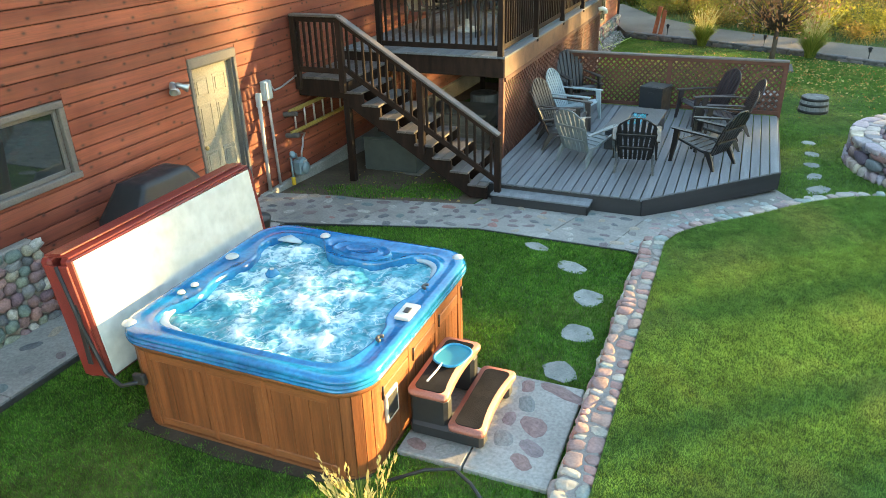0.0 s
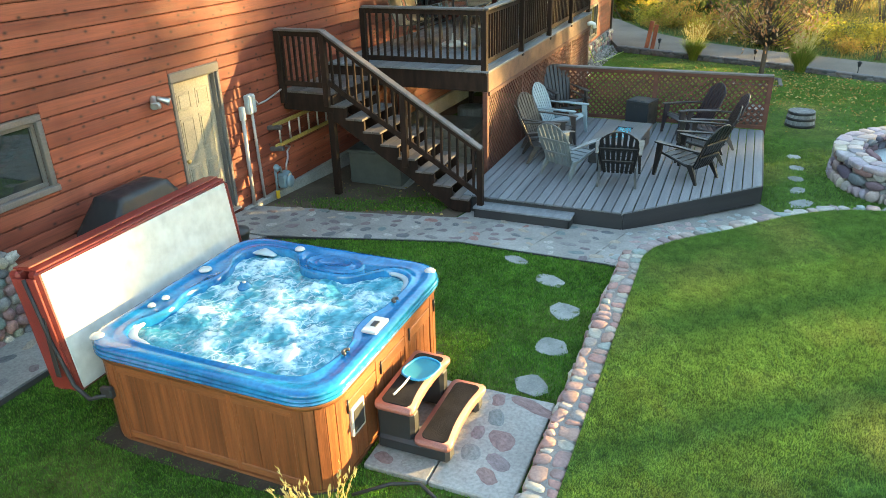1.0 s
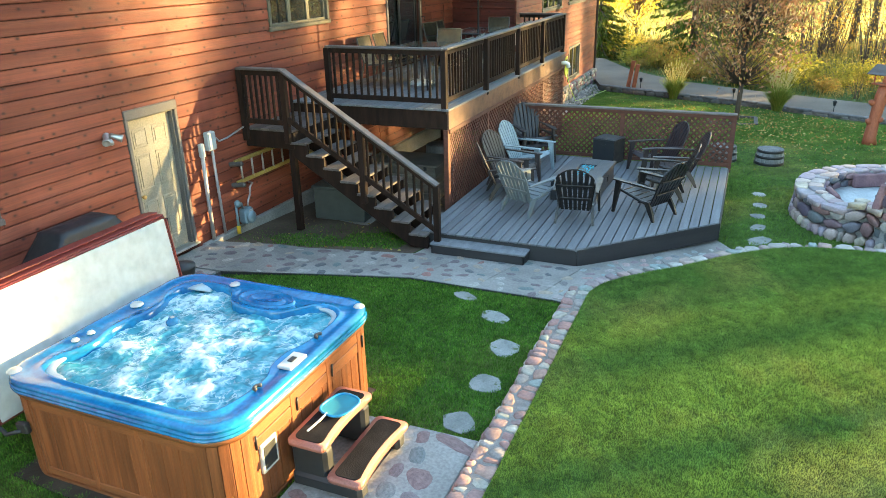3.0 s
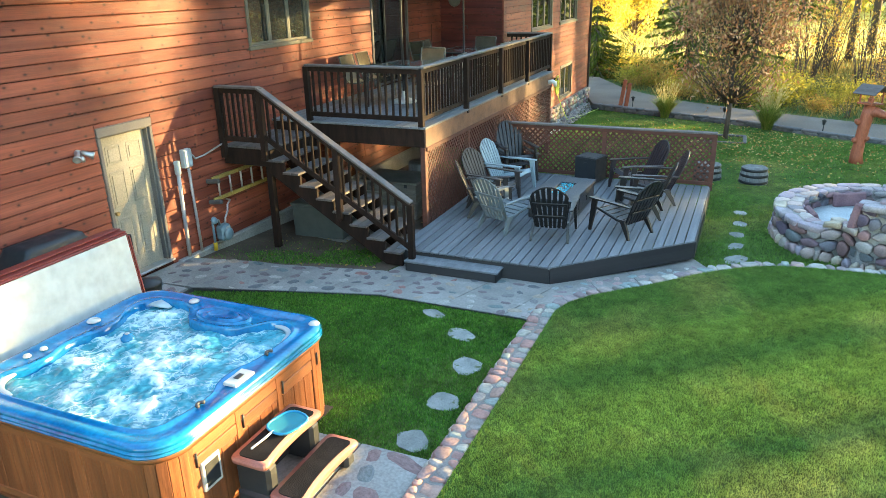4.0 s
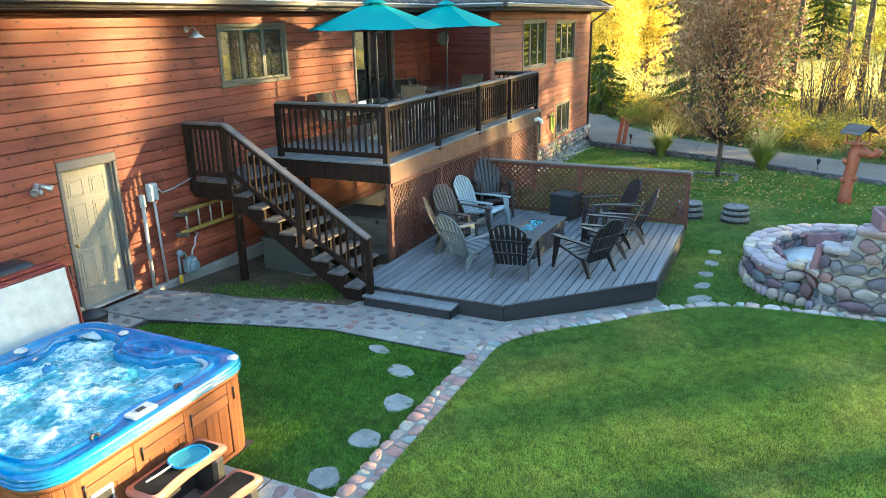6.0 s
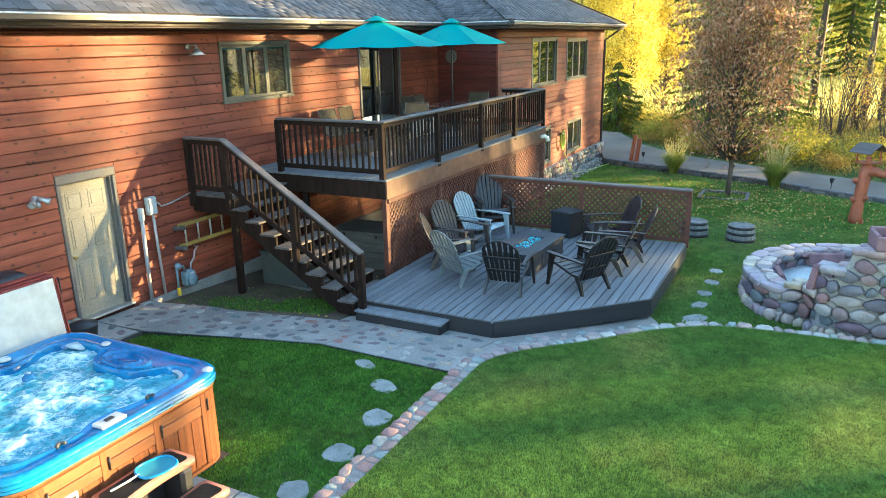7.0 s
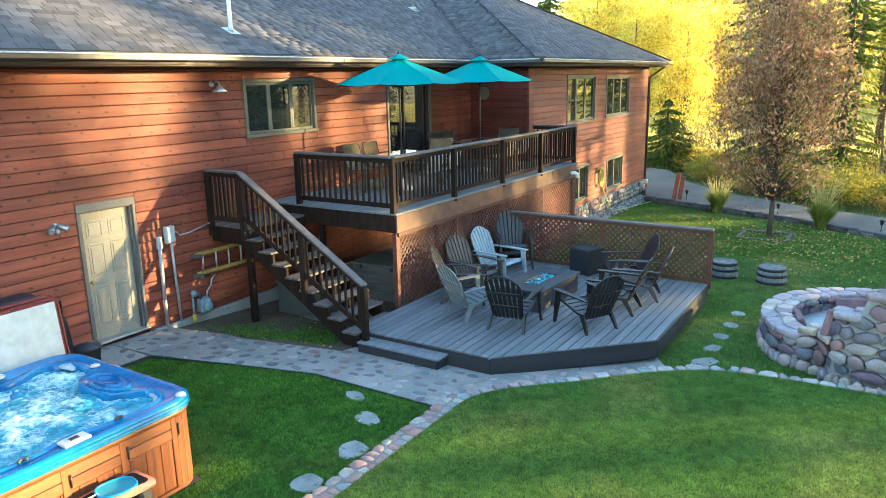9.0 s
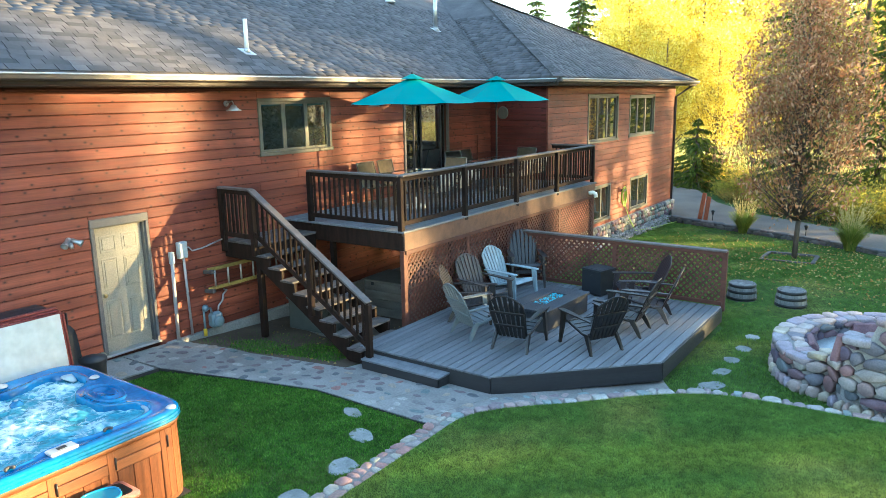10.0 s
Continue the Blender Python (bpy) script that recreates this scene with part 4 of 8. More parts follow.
RT = 0.95
guard = thing("guard_rail", "dark brown wooden deck railing with square balusters", "railing", kind="structure")
PY = (UY0 + 0.01, 12.85, 14.82, 16.72, UY1 - 0.03)
for a, b in zip(PY, PY[1:]):
    railing(guard, (UX - 0.05, a, UZ), (UX - 0.05, b, UZ), RT, 14)
railing(guard, (-5.67, UY0 + 0.01, UZ), (UX - 0.05, UY0 + 0.01, UZ), RT, 16)
railing(guard, (UX - 0.05, UY1 - 0.05, UZ), (WX + 0.06, UY1 - 0.05, UZ), RT, 8)
for x, y in [(UX - 0.05, y) for y in PY] + [(-5.67, UY0 + 0.01)]:
    piece("post", M["rail"], guard, (0.09, 0.09, RT + 0.04), (x + (0.045 if x > -4 and y not in (PY[0], PY[-1]) else 0.0), y, UZ + RT / 2 - 0.06), 0.006)


# ---- lattice ----
def lattice(name, p, q, z0, z1, label, cap=None, step=0.115, z0b=None):
    """Crossed diagonal slats between two points, clipped to the panel."""
    ob = thing(name, label, "lattice", kind="structure")
    p, q = Vector((*p, 0)), Vector((*q, 0))
    length, h = (q - p).length, z1 - z0
    way = (q - p).normalized()
    out = Vector((way.y, -way.x, 0))
    for s, off in ((1, 0.006), (-1, -0.006)):
        u = -h + 0.05
        while u < length:
            # slat from (u, 0) to (u + h, h) for s = 1, mirrored for s = -1
            a, b = max(0.0, -u), min(h, length - u)
            if b - a > 0.05:
                f = lambda v: p + way * (u + (v if s > 0 else h - v)) + Vector((0, 0, z0 + v)) + out * off
                lo, hi = (a, b) if s > 0 else (h - b, h - a)
                bar("slat", M["lattice"], ob, f(lo), f(hi), 0.008, 0.035, 0.002)
            u += step
    n = max(1, round(length / 2.1))
    for z in (z0 + 0.03, z1 - 0.03):
        bar("frame_rail", M["lattice"], ob, p + Vector((0, 0, z)) + out * 0.025, q + Vector((0, 0, z)) + out * 0.025, 0.03, 0.07)
    for i in range(n + 1):
        c = p.lerp(q, i / n)
        piece("post", M["lattice"], ob, (0.085, 0.085, round(h + 0.12, 2)), c + Vector((0, 0, z0 + h / 2 - 0.06)) - out * 0.03, 0.006)
    if cap:
        bar("cap_board", M["cap"], ob, p + Vector((0, 0, cap)) - way * 0.04, q + Vector((0, 0, cap)) + way * 0.04, 0.15, 0.035, 0.006)
    return ob


lattice("deck_skirt_lattice", (UX + 0.0, UY0 + 0.02), (UX + 0.0, UY1 - 0.05), 0.05, UZ - 0.34, "red-brown diagonal lattice below the raised deck")
lattice("privacy_lattice", (UX + 0.1, 14.86), (0.77, 14.86), 0.2, 1.19, "red-brown diagonal lattice screen behind the patio deck", 1.21)

# ---- lower deck ----
LZ = 0.18
lower = thing("patio_deck", "low grey wooden deck with angled corner", "deck", kind="structure")
LEFT, FRONT, BACK, RIGHT = -3.46, 9.72, 14.83, 0.77
CUT0, CUT1 = (-1.04, FRONT), (RIGHT, 11.55)
nb = 30
bw = (RIGHT - LEFT) / nb
for i in range(nb):
    x = LEFT + bw * (i + 0.5)
    y0 = FRONT if x < CUT0[0] else FRONT + (x - CUT0[0]) / (CUT1[0] - CUT0[0]) * (CUT1[1] - FRONT)
    bm = bmesh.new()
    h = bw / 2 - 0.007
    sl = (CUT1[1] - FRONT) / (CUT1[0] - CUT0[0]) if x > CUT0[0] else 0
    prism(bm, [(x - h, y0 - sl * h - 0.02), (x + h, y0 + sl * h - 0.02), (x + h, BACK), (x - h, BACK)], LZ - 0.035, LZ)
    bmesh.ops.bevel(bm, geom=[e for e in bm.edges if e.verts[0].co.z > LZ - 0.01 and e.verts[1].co.z > LZ - 0.01], offset=0.005, segments=1, affect="EDGES")
    part("deck_board", bm, M["deck"], lower)
for p, q, h in (((LEFT, FRONT), CUT0, 0.24), (CUT0, CUT1, 0.27), (CUT1, (RIGHT, BACK), 0.27)):
    bar("fascia_board", M["fascia"], lower, (*p, 0.16 - h / 2), (*q, 0.16 - h / 2), 0.04, h, 0.005)
for x in np.arange(-3.2, 0.7, 0.6):
    bar("joist", M["fascia"], lower, (x, max(FRONT, FRONT + (x + 1.04) * 1.01) + 0.15, 0.06), (x, BACK - 0.1, 0.06), 0.05, 0.14)
step_box = thing("deck_step", "low grey wooden step in front of the deck", "step", kind="structure")
for k in range(2):
    piece("step_board", M["deck"], step_box, (1.48, 0.15, 0.03), (-2.46, 9.5 + 0.155 * k, 0.085), 0.005)
piece("riser", M["fascia"], step_box, (1.44, 0.03, 0.17), (-2.46, 9.445, -0.015), 0.004)
for x in (-3.165, -1.755):
    piece("end_board", M["fascia"], step_box, (0.03, 0.28, 0.17), (x, 9.57, -0.015), 0.004)

# ---- stairs ----
stair = thing("stairs", "dark brown wooden outdoor stairs with weathered treads", "stairs", kind="structure")
SY0, SY1, SX0, SX1, SZ = 9.58, 10.62, -5.6, -3.3, 1.62
N = 8
run, climb = (SX1 - SX0) / N, (SZ + 0.02) / (N + 1)
# landing
for i in range(6):
    piece("landing_board", M["tread"], stair, (0.145, SY1 + 0.35 - SY0, 0.035), (WALL + 0.1 + 0.15 * i, (SY0 + SY1 + 0.35) / 2, SZ - 0.018))
for p, q in (((WALL + 0.03, SY0 + 0.02), (SX0 + 0.06, SY0 + 0.02)), ((SX0 + 0.03, SY0), (SX0 + 0.03, SY1 + 0.3))):
    bar("rim_beam", M["rail"], stair, (*p, SZ - 0.17), (*q, SZ - 0.17), 0.05, 0.27)
piece("post", M["rail"], stair, (0.1, 0.1, SZ - 0.2), (SX0 - 0.02, SY0 + 0.06, (SZ - 0.2) / 2 - 0.05))
piece("post", M["rail"], stair, (0.1, 0.1, SZ - 0.2), (SX0 - 0.02, SY1 + 0.1, (SZ - 0.2) / 2 - 0.05))
for i in range(N):
    z = SZ - climb * (i + 1)
    x = SX0 + run * i
    for k in range(2):
        piece("tread", M["tread"], stair, (0.142, SY1 - SY0 + 0.06, 0.035), (x + 0.055 + 0.15 * k, (SY0 + SY1) / 2, z - 0.018), 0.005)
for y in (SY0 + 0.02, (SY0 + SY1) / 2, SY1 - 0.02):
    bm = bmesh.new()
    saw = [(SX0, SZ - 0.4), (SX0, SZ - climb - 0.04)]
    for i in range(N):
        z = SZ - climb * (i + 1) - 0.04
        saw += [(SX0 + run * i, z), (SX0 + run * (i + 1), z)]
    saw += [(SX1, -0.06), (SX1 - 0.28, -0.06)]
    front, back = [bm.verts.new((x, y - 0.022, z)) for x, z in saw], [bm.verts.new((x, y + 0.022, z)) for x, z in saw]
    bm.faces.new(front)
    bm.faces.new(back[::-1])
    for i in range(len(saw)):
        j = (i + 1) % len(saw)
        bm.faces.new((front[i], back[i], back[j], front[j]))
    bmesh.ops.recalc_face_normals(bm, faces=bm.faces)
    part("stringer", bm, M["rail"], stair)
hand = thing("stair_rail", "dark brown stair railing with square balusters", "railing", kind="structure")
RY = SY0 - 0.03
railing(hand, (WALL + 0.05, RY, SZ), (SX0 - 0.02, RY, SZ), RT, 7)
pa, pb = Vector((SX0 - 0.02, RY, SZ)), Vector((-3.1, RY, 0.04))
railing(hand, pa, pb, RT, 19, base=0.2)
for x, z, h in ((WALL + 0.07, SZ, RT), (SX0 - 0.02, SZ, RT), (-4.33, pa.lerp(pb, 0.5).z - 0.06, RT + 0.0), (-3.12, pb.z, RT - 0.02)):
    piece("newel_post", M["rail"], hand, (0.09, 0.09, round(h + 0.18, 2)), (x, RY, z + h / 2 - 0.11), 0.006)

# ---- paving ----
def stone_mesh(seed, sub, flat):
    bm = bmesh.new()
    bmesh.ops.create_icosphere(bm, subdivisions=sub, radius=0.5)
    for v in bm.verts:
        d = v.co.normalized()
        k = 1 + 0.32 * noise.noise(d * 1.3 + Vector((seed * 7.1, 0, 0))) + 0.1 * noise.noise(d * 3.5 + Vector((0, seed * 3.7, 0)))
        k /= max(abs(d.x), abs(d.y), abs(d.z) * flat) ** 0.45
        v.co = d * 0.44 * k
    me = bpy.data.meshes.new("stone")
    bm.to_mesh(me)
    bm.free()
    me.polygons.foreach_set("use_smooth", [True] * len(me.polygons))
    return me


SHAPES = {k: [stone_mesh(i + 20 * k, k, 1.0) for i in range(9)] for k in (1, 2, 3)}
STONE_SETS = {}


def stone(parent, material, at, size, turn=None, sub=2, name="stone"):
    """One rounded stone; size is its three breadths."""
    key = (sub, material.name)
    if key not in STONE_SETS:
        STONE_SETS[key] = [m.copy() for m in SHAPES[sub]]
        for m in STONE_SETS[key]:
            m.materials.append(material)
    ob = new(name, rnd.choice(STONE_SETS[key]))
    ob.parent = parent
    rot = Euler(turn if turn else (0, 0, rnd.uniform(0, 6.3))).to_matrix().to_4x4()
    ob.matrix_basis = Matrix.Translation(at) @ rot @ Matrix.Diagonal((*size, 1))
    return ob


def sloped_slab(name, poly, lift, thick, material, label, category, height=low):
    """A slab that follows the fall of the ground."""
    bm = bmesh.new()
    prism(bm, poly, 0, 1)
    bmesh.ops.triangulate(bm, faces=[f for f in bm.faces if len(f.verts) > 4])
    bmesh.ops.subdivide_edges(bm, edges=bm.edges, cuts=2)
    bmesh.ops.triangulate(bm, faces=[f for f in bm.faces if len(f.verts) > 4])
    for v in bm.verts:
        v.co.z = height(v.co.x, v.co.y) + lift - thick * (1 - v.co.z)
    return tagged(part(name, bm, material), label, category, kind="structure")


def cut_poly(poly, p, d):
    """The part of a polygon on the left of the line through p along d."""
    side = lambda q: d[0] * (q[1] - p[1]) - d[1] * (q[0] - p[0])
    out = []
    for a, b in zip(poly, poly[1:] + poly[:1]):
        sa, sb = side(a), side(b)
        if sa >= 0:
            out.append(a)
        if (sa > 0) != (sb > 0) and abs(sa - sb) > 1e-9:
            k = sa / (sa - sb)
            out.append((a[0] + (b[0] - a[0]) * k, a[1] + (b[1] - a[1]) * k))
    return out


# the walk in slabs, with narrow joints
walk_low = lambda x, y: low(x, y) + (0.03 if x < -5.2 else 0)
STRIP1 = [(-6.46, -4.0), (-5.56, -4.0), (-5.56, 7.45), (-6.46, 7.45)]
STRIP2 = [(-6.46, 7.45), (-5.5, 7.5), (-4.3, 7.93), (-3.0, 8.3), (-1.0, 8.28), (-0.8, 8.22), (-0.58, 8.75), (-1.1, 9.9), (-3.35, 9.75), (-3.4, 9.3), (-6.46, 8.5)]
STRIP3 = [(-1.1, 9.9), (-0.58, 8.75), (-0.52, 8.3), (-0.1, 8.78), (0.3, 9.2), (0.8, 9.68), (1.38, 10.26), (1.5, 10.95), (1.15, 11.1), (0.72, 11.75)]
paving = thing("paving", "concrete garden walk with embedded river stones", "path", kind="structure")
slabs = []
for i in range(8):
    y0 = -4.0 + i * 1.45
    s = cut_poly(cut_poly(STRIP1, (0, y0 + 0.006), (1, 0)), (0, min(y0 + 1.444, 7.44)), (-1, 0))
    if len(s) > 2:
        slabs.append(s)
cuts = [-9.0, -5.45, -4.55, -3.75, -2.9, -2.05, -1.2, 9.0]
for a, b in zip(cuts, cuts[1:]):
    s = cut_poly(cut_poly(STRIP2, (a + 0.006, 8.5), (-0.22, -1)), (b - 0.006, 8.5), (0.22, 1))
    if len(s) > 2:
        slabs.append(s)
for a, b in ((-9, -0.25), (-0.25, 0.55), (0.55, 9)):
    s = cut_poly(cut_poly(STRIP3, (a + 0.006, 9.6), (0.6, -1)), (b - 0.006, 9.6), (-0.6, 1))
    if len(s) > 2:
        slabs.append(s)
for s in slabs:
    ob = sloped_slab("paving_slab", s, 0.02, 0.12, M["concrete"], "", "", walk_low)
    ob.parent = paving
    for k in ("kind", "category", "label"):
        if k in ob:
            del ob[k]


def scatter(poly, n, gap, seed):
    """Points strewn in a polygon, none nearer than the gap."""
    r = random.Random(seed)
    xs, ys = [p[0] for p in poly], [p[1] for p in poly]
    got = []
    for _ in range(n * 30):
        x, y = r.uniform(min(xs), max(xs)), r.uniform(min(ys), max(ys))
        if bool(inside(poly, np.array([x]), np.array([y]))[0]) and all((x - a) ** 2 + (y - b) ** 2 > gap * gap for a, b in got):
            got.append((x, y))
            if len(got) >= n:
                break
    return got


for poly, n, gap, seed in ((STRIP1[0:1] + [(-5.6, -1.0), (-5.6, 7.4), (-6.4, 7.4)], 90, 0.25, 3), ([(-6.4, 7.5), (-5.6, 7.55), (-3.1, 8.3), (-1.1, 8.32), (-0.85, 8.7), (-1.2, 9.6), (-3.3, 9.3), (-6.4, 8.42)], 150, 0.2, 4), ([(-1.0, 9.6), (-0.5, 8.5), (0.0, 9.02), (0.7, 9.7), (1.3, 10.3), (1.35, 10.9), (0.8, 11.3), (-0.9, 9.75)], 150, 0.145, 5)):
    for x, y in scatter(poly, n, gap, seed):
        a = rnd.uniform(0.13, 0.25) if seed < 5 else rnd.uniform(0.13, 0.2)
        stone(paving, M["inlay"] if seed < 5 else M["pastel"], (x, y, walk_low(x, y) + 0.017), (a, a * rnd.uniform(0.5, 0.8), 0.024), None, 2, "embedded_stone")
# narrow kerb between the walk and the lower lawn
kerb = thing("lawn_kerb", "narrow grey concrete edge between walk and lawn", "kerb", kind="structure")
KERB = [(-5.52, 2.0), (-5.52, 4.6), (-5.5, 7.47), (-4.3, 7.9), (-3.0, 8.27), (-1.95, 8.26), (-1.0, 8.25), (-0.83, 8.2)]
for (x0, y0), (x1, y1) in zip(KERB, KERB[1:]):
    bar("kerb_strip", M["fascia"], kerb, (x0, y0, walk_low(x0, y0) - 0.012), (x1, y1, walk_low(x1, y1) - 0.012), 0.016, 0.07, 0.004)
# slab in front of the tub steps
pad = thing("tub_pad", "two concrete slabs with embedded stones beside the hot tub", "slab", kind="structure")
for x0, x1 in ((-2.07, -1.53), (-1.52, -0.86)):
    piece("pad_slab", M["concrete"], pad, (round(x1 - x0, 3), 1.27, 0.2), ((x0 + x1) / 2, 4.49, 0.065), 0.01)
for x, y, a, b in ((-1.02, 5.0, 0.34, 0.12), (-1.33, 5.0, 0.14, 0.11), (-1.28, 4.75, 0.18, 0.13), (-1.14, 4.5, 0.2, 0.17), (-1.36, 4.52, 0.14, 0.1), (-1.08, 4.24, 0.18, 0.12), (-1.33, 4.28, 0.15, 0.13), (-1.12, 4.06, 0.16, 0.11), (-1.72, 4.0, 0.15, 0.1), (-1.95, 3.98, 0.14, 0.1)):
    stone(pad, M["pad_inlay"], (x, y, 0.162), (a * 1.5, b * 1.4, 0.02), (0, 0, 3.4 * x), 2, "embedded_stone")


def flagstone(x, y, a, b, z, turn):
    r = random.Random(int(x * 100 + y * 1000))
    pts = []
    for k in range(11):
        w = k * math.tau / 11 + r.uniform(-0.22, 0.22)
        pts.append((math.cos(w) * a * r.uniform(0.72, 1.12), math.sin(w) * b * r.uniform(0.72, 1.12)))
    bm = bmesh.new()
    prism(bm, pts, -0.06, 0.0)
    bmesh.ops.bevel(bm, geom=[e for e in bm.edges if e.verts[0].co.z > -0.01 and e.verts[1].co.z > -0.01], offset=0.012, segments=2, affect="EDGES")
    ob = part("stepping_stone", bm, M["flag"])
    ob.matrix_basis = pose(x, y, z, 0, 0, turn)
    tagged(ob, "flat grey stepping stone set into the lawn", "stepping stone", "stepping stones in the lawn")


FLAGS = [(-2.08, 8.0, 0.2, 0.12), (-1.52, 7.55, 0.24, 0.14), (-1.2, 6.85, 0.19, 0.22), (-1.14, 6.08, 0.18, 0.2), (-1.14, 5.38, 0.18, 0.2), (1.38, 11.91, 0.26, 0.17), (1.36, 12.58, 0.20, 0.15), (1.37, 13.22, 0.19, 0.15), (1.39, 13.89, 0.18, 0.14), (1.38, 14.62, 0.17, 0.13)]
for i, (x, y, a, b) in enumerate(FLAGS):
    flagstone(x, y, a, b, low(x, y) + 0.01, -30 if i < 2 else 12 * i)

# bare soil below the stairs
SOIL = [(-6.44, 8.52), (-3.45, 9.32), (-3.4, 9.8), (-3.55, 10.95), (-3.6, 18.0), (-6.44, 18.0)]
soil = sloped_slab("soil", SOIL, 0.012, 0.05, M["dirt"], "bare brown soil with dry leaves under the stairs", "soil")
bed = sloped_slab("soil_edge", [(-4.34, 3.36), (-3.3, 3.31), (-2.4, 3.38), (-2.14, 3.55), (-2.1, 5.6), (-4.34, 5.6)], 0.012, 0.05, M["damp_soil"], "strip of soil round the foot of the tub", "soil")

r7 = random.Random(11)


def loft(bm, rings, cap_first=False, cap_last=False):
    vs = [[bm.verts.new(p) for p in ring] for ring in rings]
    k = len(vs[0])
    for a, b in zip(vs, vs[1:]):
        for i in range(k):
            bm.faces.new((a[i], a[(i + 1) % k], b[(i + 1) % k], b[i]))
    if cap_first:
        bm.faces.new(vs[0][::-1])
    if cap_last:
        bm.faces.new(vs[-1])


def fit_stone(parent, material, corners, out, proud, name="stone", cut=(0.1, 0.34)):
    """One stone worked to fill the patch between four corners, its face swelling outwards."""
    q = [Vector(c) for c in corners]
    mid = sum(q, Vector()) / 4
    size = min((q[0] - q[1]).length, (q[1] - q[2]).length, (q[2] - q[3]).length)
    rim = []
    for k in range(4):
        p, c, n = q[k - 1], q[k], q[(k + 1) % 4]
        rim += [c.lerp(p, r7.uniform(*cut)), c.lerp(n, r7.uniform(*cut))]
    gap = 1 - min(0.25, 0.013 / max(size, 0.05))
    tilt = [r7.uniform(0.6, 1.2) for _ in rim]
    rings = []
    for f, d in ((gap, -0.07), (gap, 0.1), (gap * 0.96, 0.75), (gap * 0.8, 1.0)):
        rings.append([tuple(mid + (p - mid) * f + out * (d if d < 0 else proud * d * (w if d > 0.5 else 1)) - mid) for p, w in zip(rim, tilt)])
    bm = bmesh.new()
    loft(bm, rings, True, True)
    bmesh.ops.recalc_face_normals(bm, faces=bm.faces)
    ob = part(name, bm, material, parent, "", True)
    ob.matrix_basis = Matrix.Translation(mid)
    return ob


# stone edging between the lawns
M["edge_stone"] = stones("edge_stone", ((0.34, 0.19, 0.165), (0.29, 0.25, 0.23), (0.24, 0.155, 0.145), (0.36, 0.33, 0.28), (0.22, 0.245, 0.225), (0.35, 0.22, 0.18), (0.28, 0.18, 0.165), (0.42, 0.38, 0.32), (0.31, 0.175, 0.155)), 0.75, 5.0)
edging = thing("stone_edging", "low edging of fitted pink and grey river stones in mortar", "edging", kind="structure")
bm = bmesh.new()
add_box(bm, (0.25, 12.4, 0.36), (-0.675, 2.1, 0.085), 0.03)
part("mortar", bm, M["curb"], edging)


def stone_row(a_line, b_line, k0, k1, size, out, material, proud):
    """Fitted stones between two lines, from k0 to k1 along them."""
    k, cuts = k0, []
    while k < k1:
        cuts.append((k + r7.uniform(-0.03, 0.03), k + r7.uniform(-0.03, 0.03)))
        k += size * r7.uniform(0.6, 1.45)
    for (p0, q0), (p1, q1) in zip(cuts, cuts[1:]):
        fit_stone(edging, material, (a_line(p0), a_line(p1), b_line(q1), b_line(q0)), out((p0 + p1) / 2), proud * r7.uniform(0.7, 1.3))


UPWARD = lambda k: Vector((r7.uniform(-0.1, 0.1), r7.uniform(-0.1, 0.1), 1)).normalized()
TOPZ = LIP - 0.03
middle = lambda y: (-0.68 + 0.035 * math.sin(y * 5.1) + 0.02 * math.sin(y * 11.7), y, TOPZ)
stone_row(lambda y: (-0.815, y, TOPZ), middle, 2.1, 8.3, 0.135, UPWARD, M["edge_stone"], 0.028)
stone_row(middle, lambda y: (-0.54, y, TOPZ), 2.15, 8.3, 0.14, UPWARD, M["edge_stone"], 0.028)
stone_row(lambda y: (-0.8, y, 0.07), lambda y: (-0.8, y, TOPZ - 0.005), 2.1, 8.3, 0.2, lambda k: Vector((-1, 0, 0.1)), M["edge_stone"], 0.035)
# along the curved rim
for (x0, y0), (x1, y1) in zip(RIM[:-1], RIM[1:]):
    if x0 > 5.9:
        break
    d = Vector((x1 - x0, y1 - y0, 0))
    way, start = d.normalized(), Vector((x0, y0, 0))
    nrm = Vector((-d.y, d.x, 0)).normalized()
    bar("mortar", M["curb"], edging, Vector((x0, y0, 0.035)) + nrm * 0.09, Vector((x1, y1, 0.035)) + nrm * 0.09, 0.2, 0.44, 0.02)
    line = lambda off, z: lambda k: tuple(start + way * k + nrm * off + Vector((0, 0, z)))
    stone_row(line(-0.01, TOPZ + 0.02), line(0.19, TOPZ + 0.0), 0.0, d.length + 0.08, 0.16, UPWARD, M["pale_stone"], 0.035)
    stone_row(line(0.185, -0.12), line(0.185, TOPZ - 0.015), 0.0, d.length + 0.08, 0.22, lambda k: nrm, M["edge_stone"], 0.03)
    if x0 < 1.6:
        laid = lambda off: lambda k: tuple(start + way * k + nrm * off + Vector((0, 0, low(*(start + way * k + nrm * off).xy) + 0.02)))
        for off in (0.21, 0.38):
            stone_row(laid(off), laid(off + 0.165), 0.0, d.length + 0.08, 0.17, UPWARD, M["pastel"], 0.012)

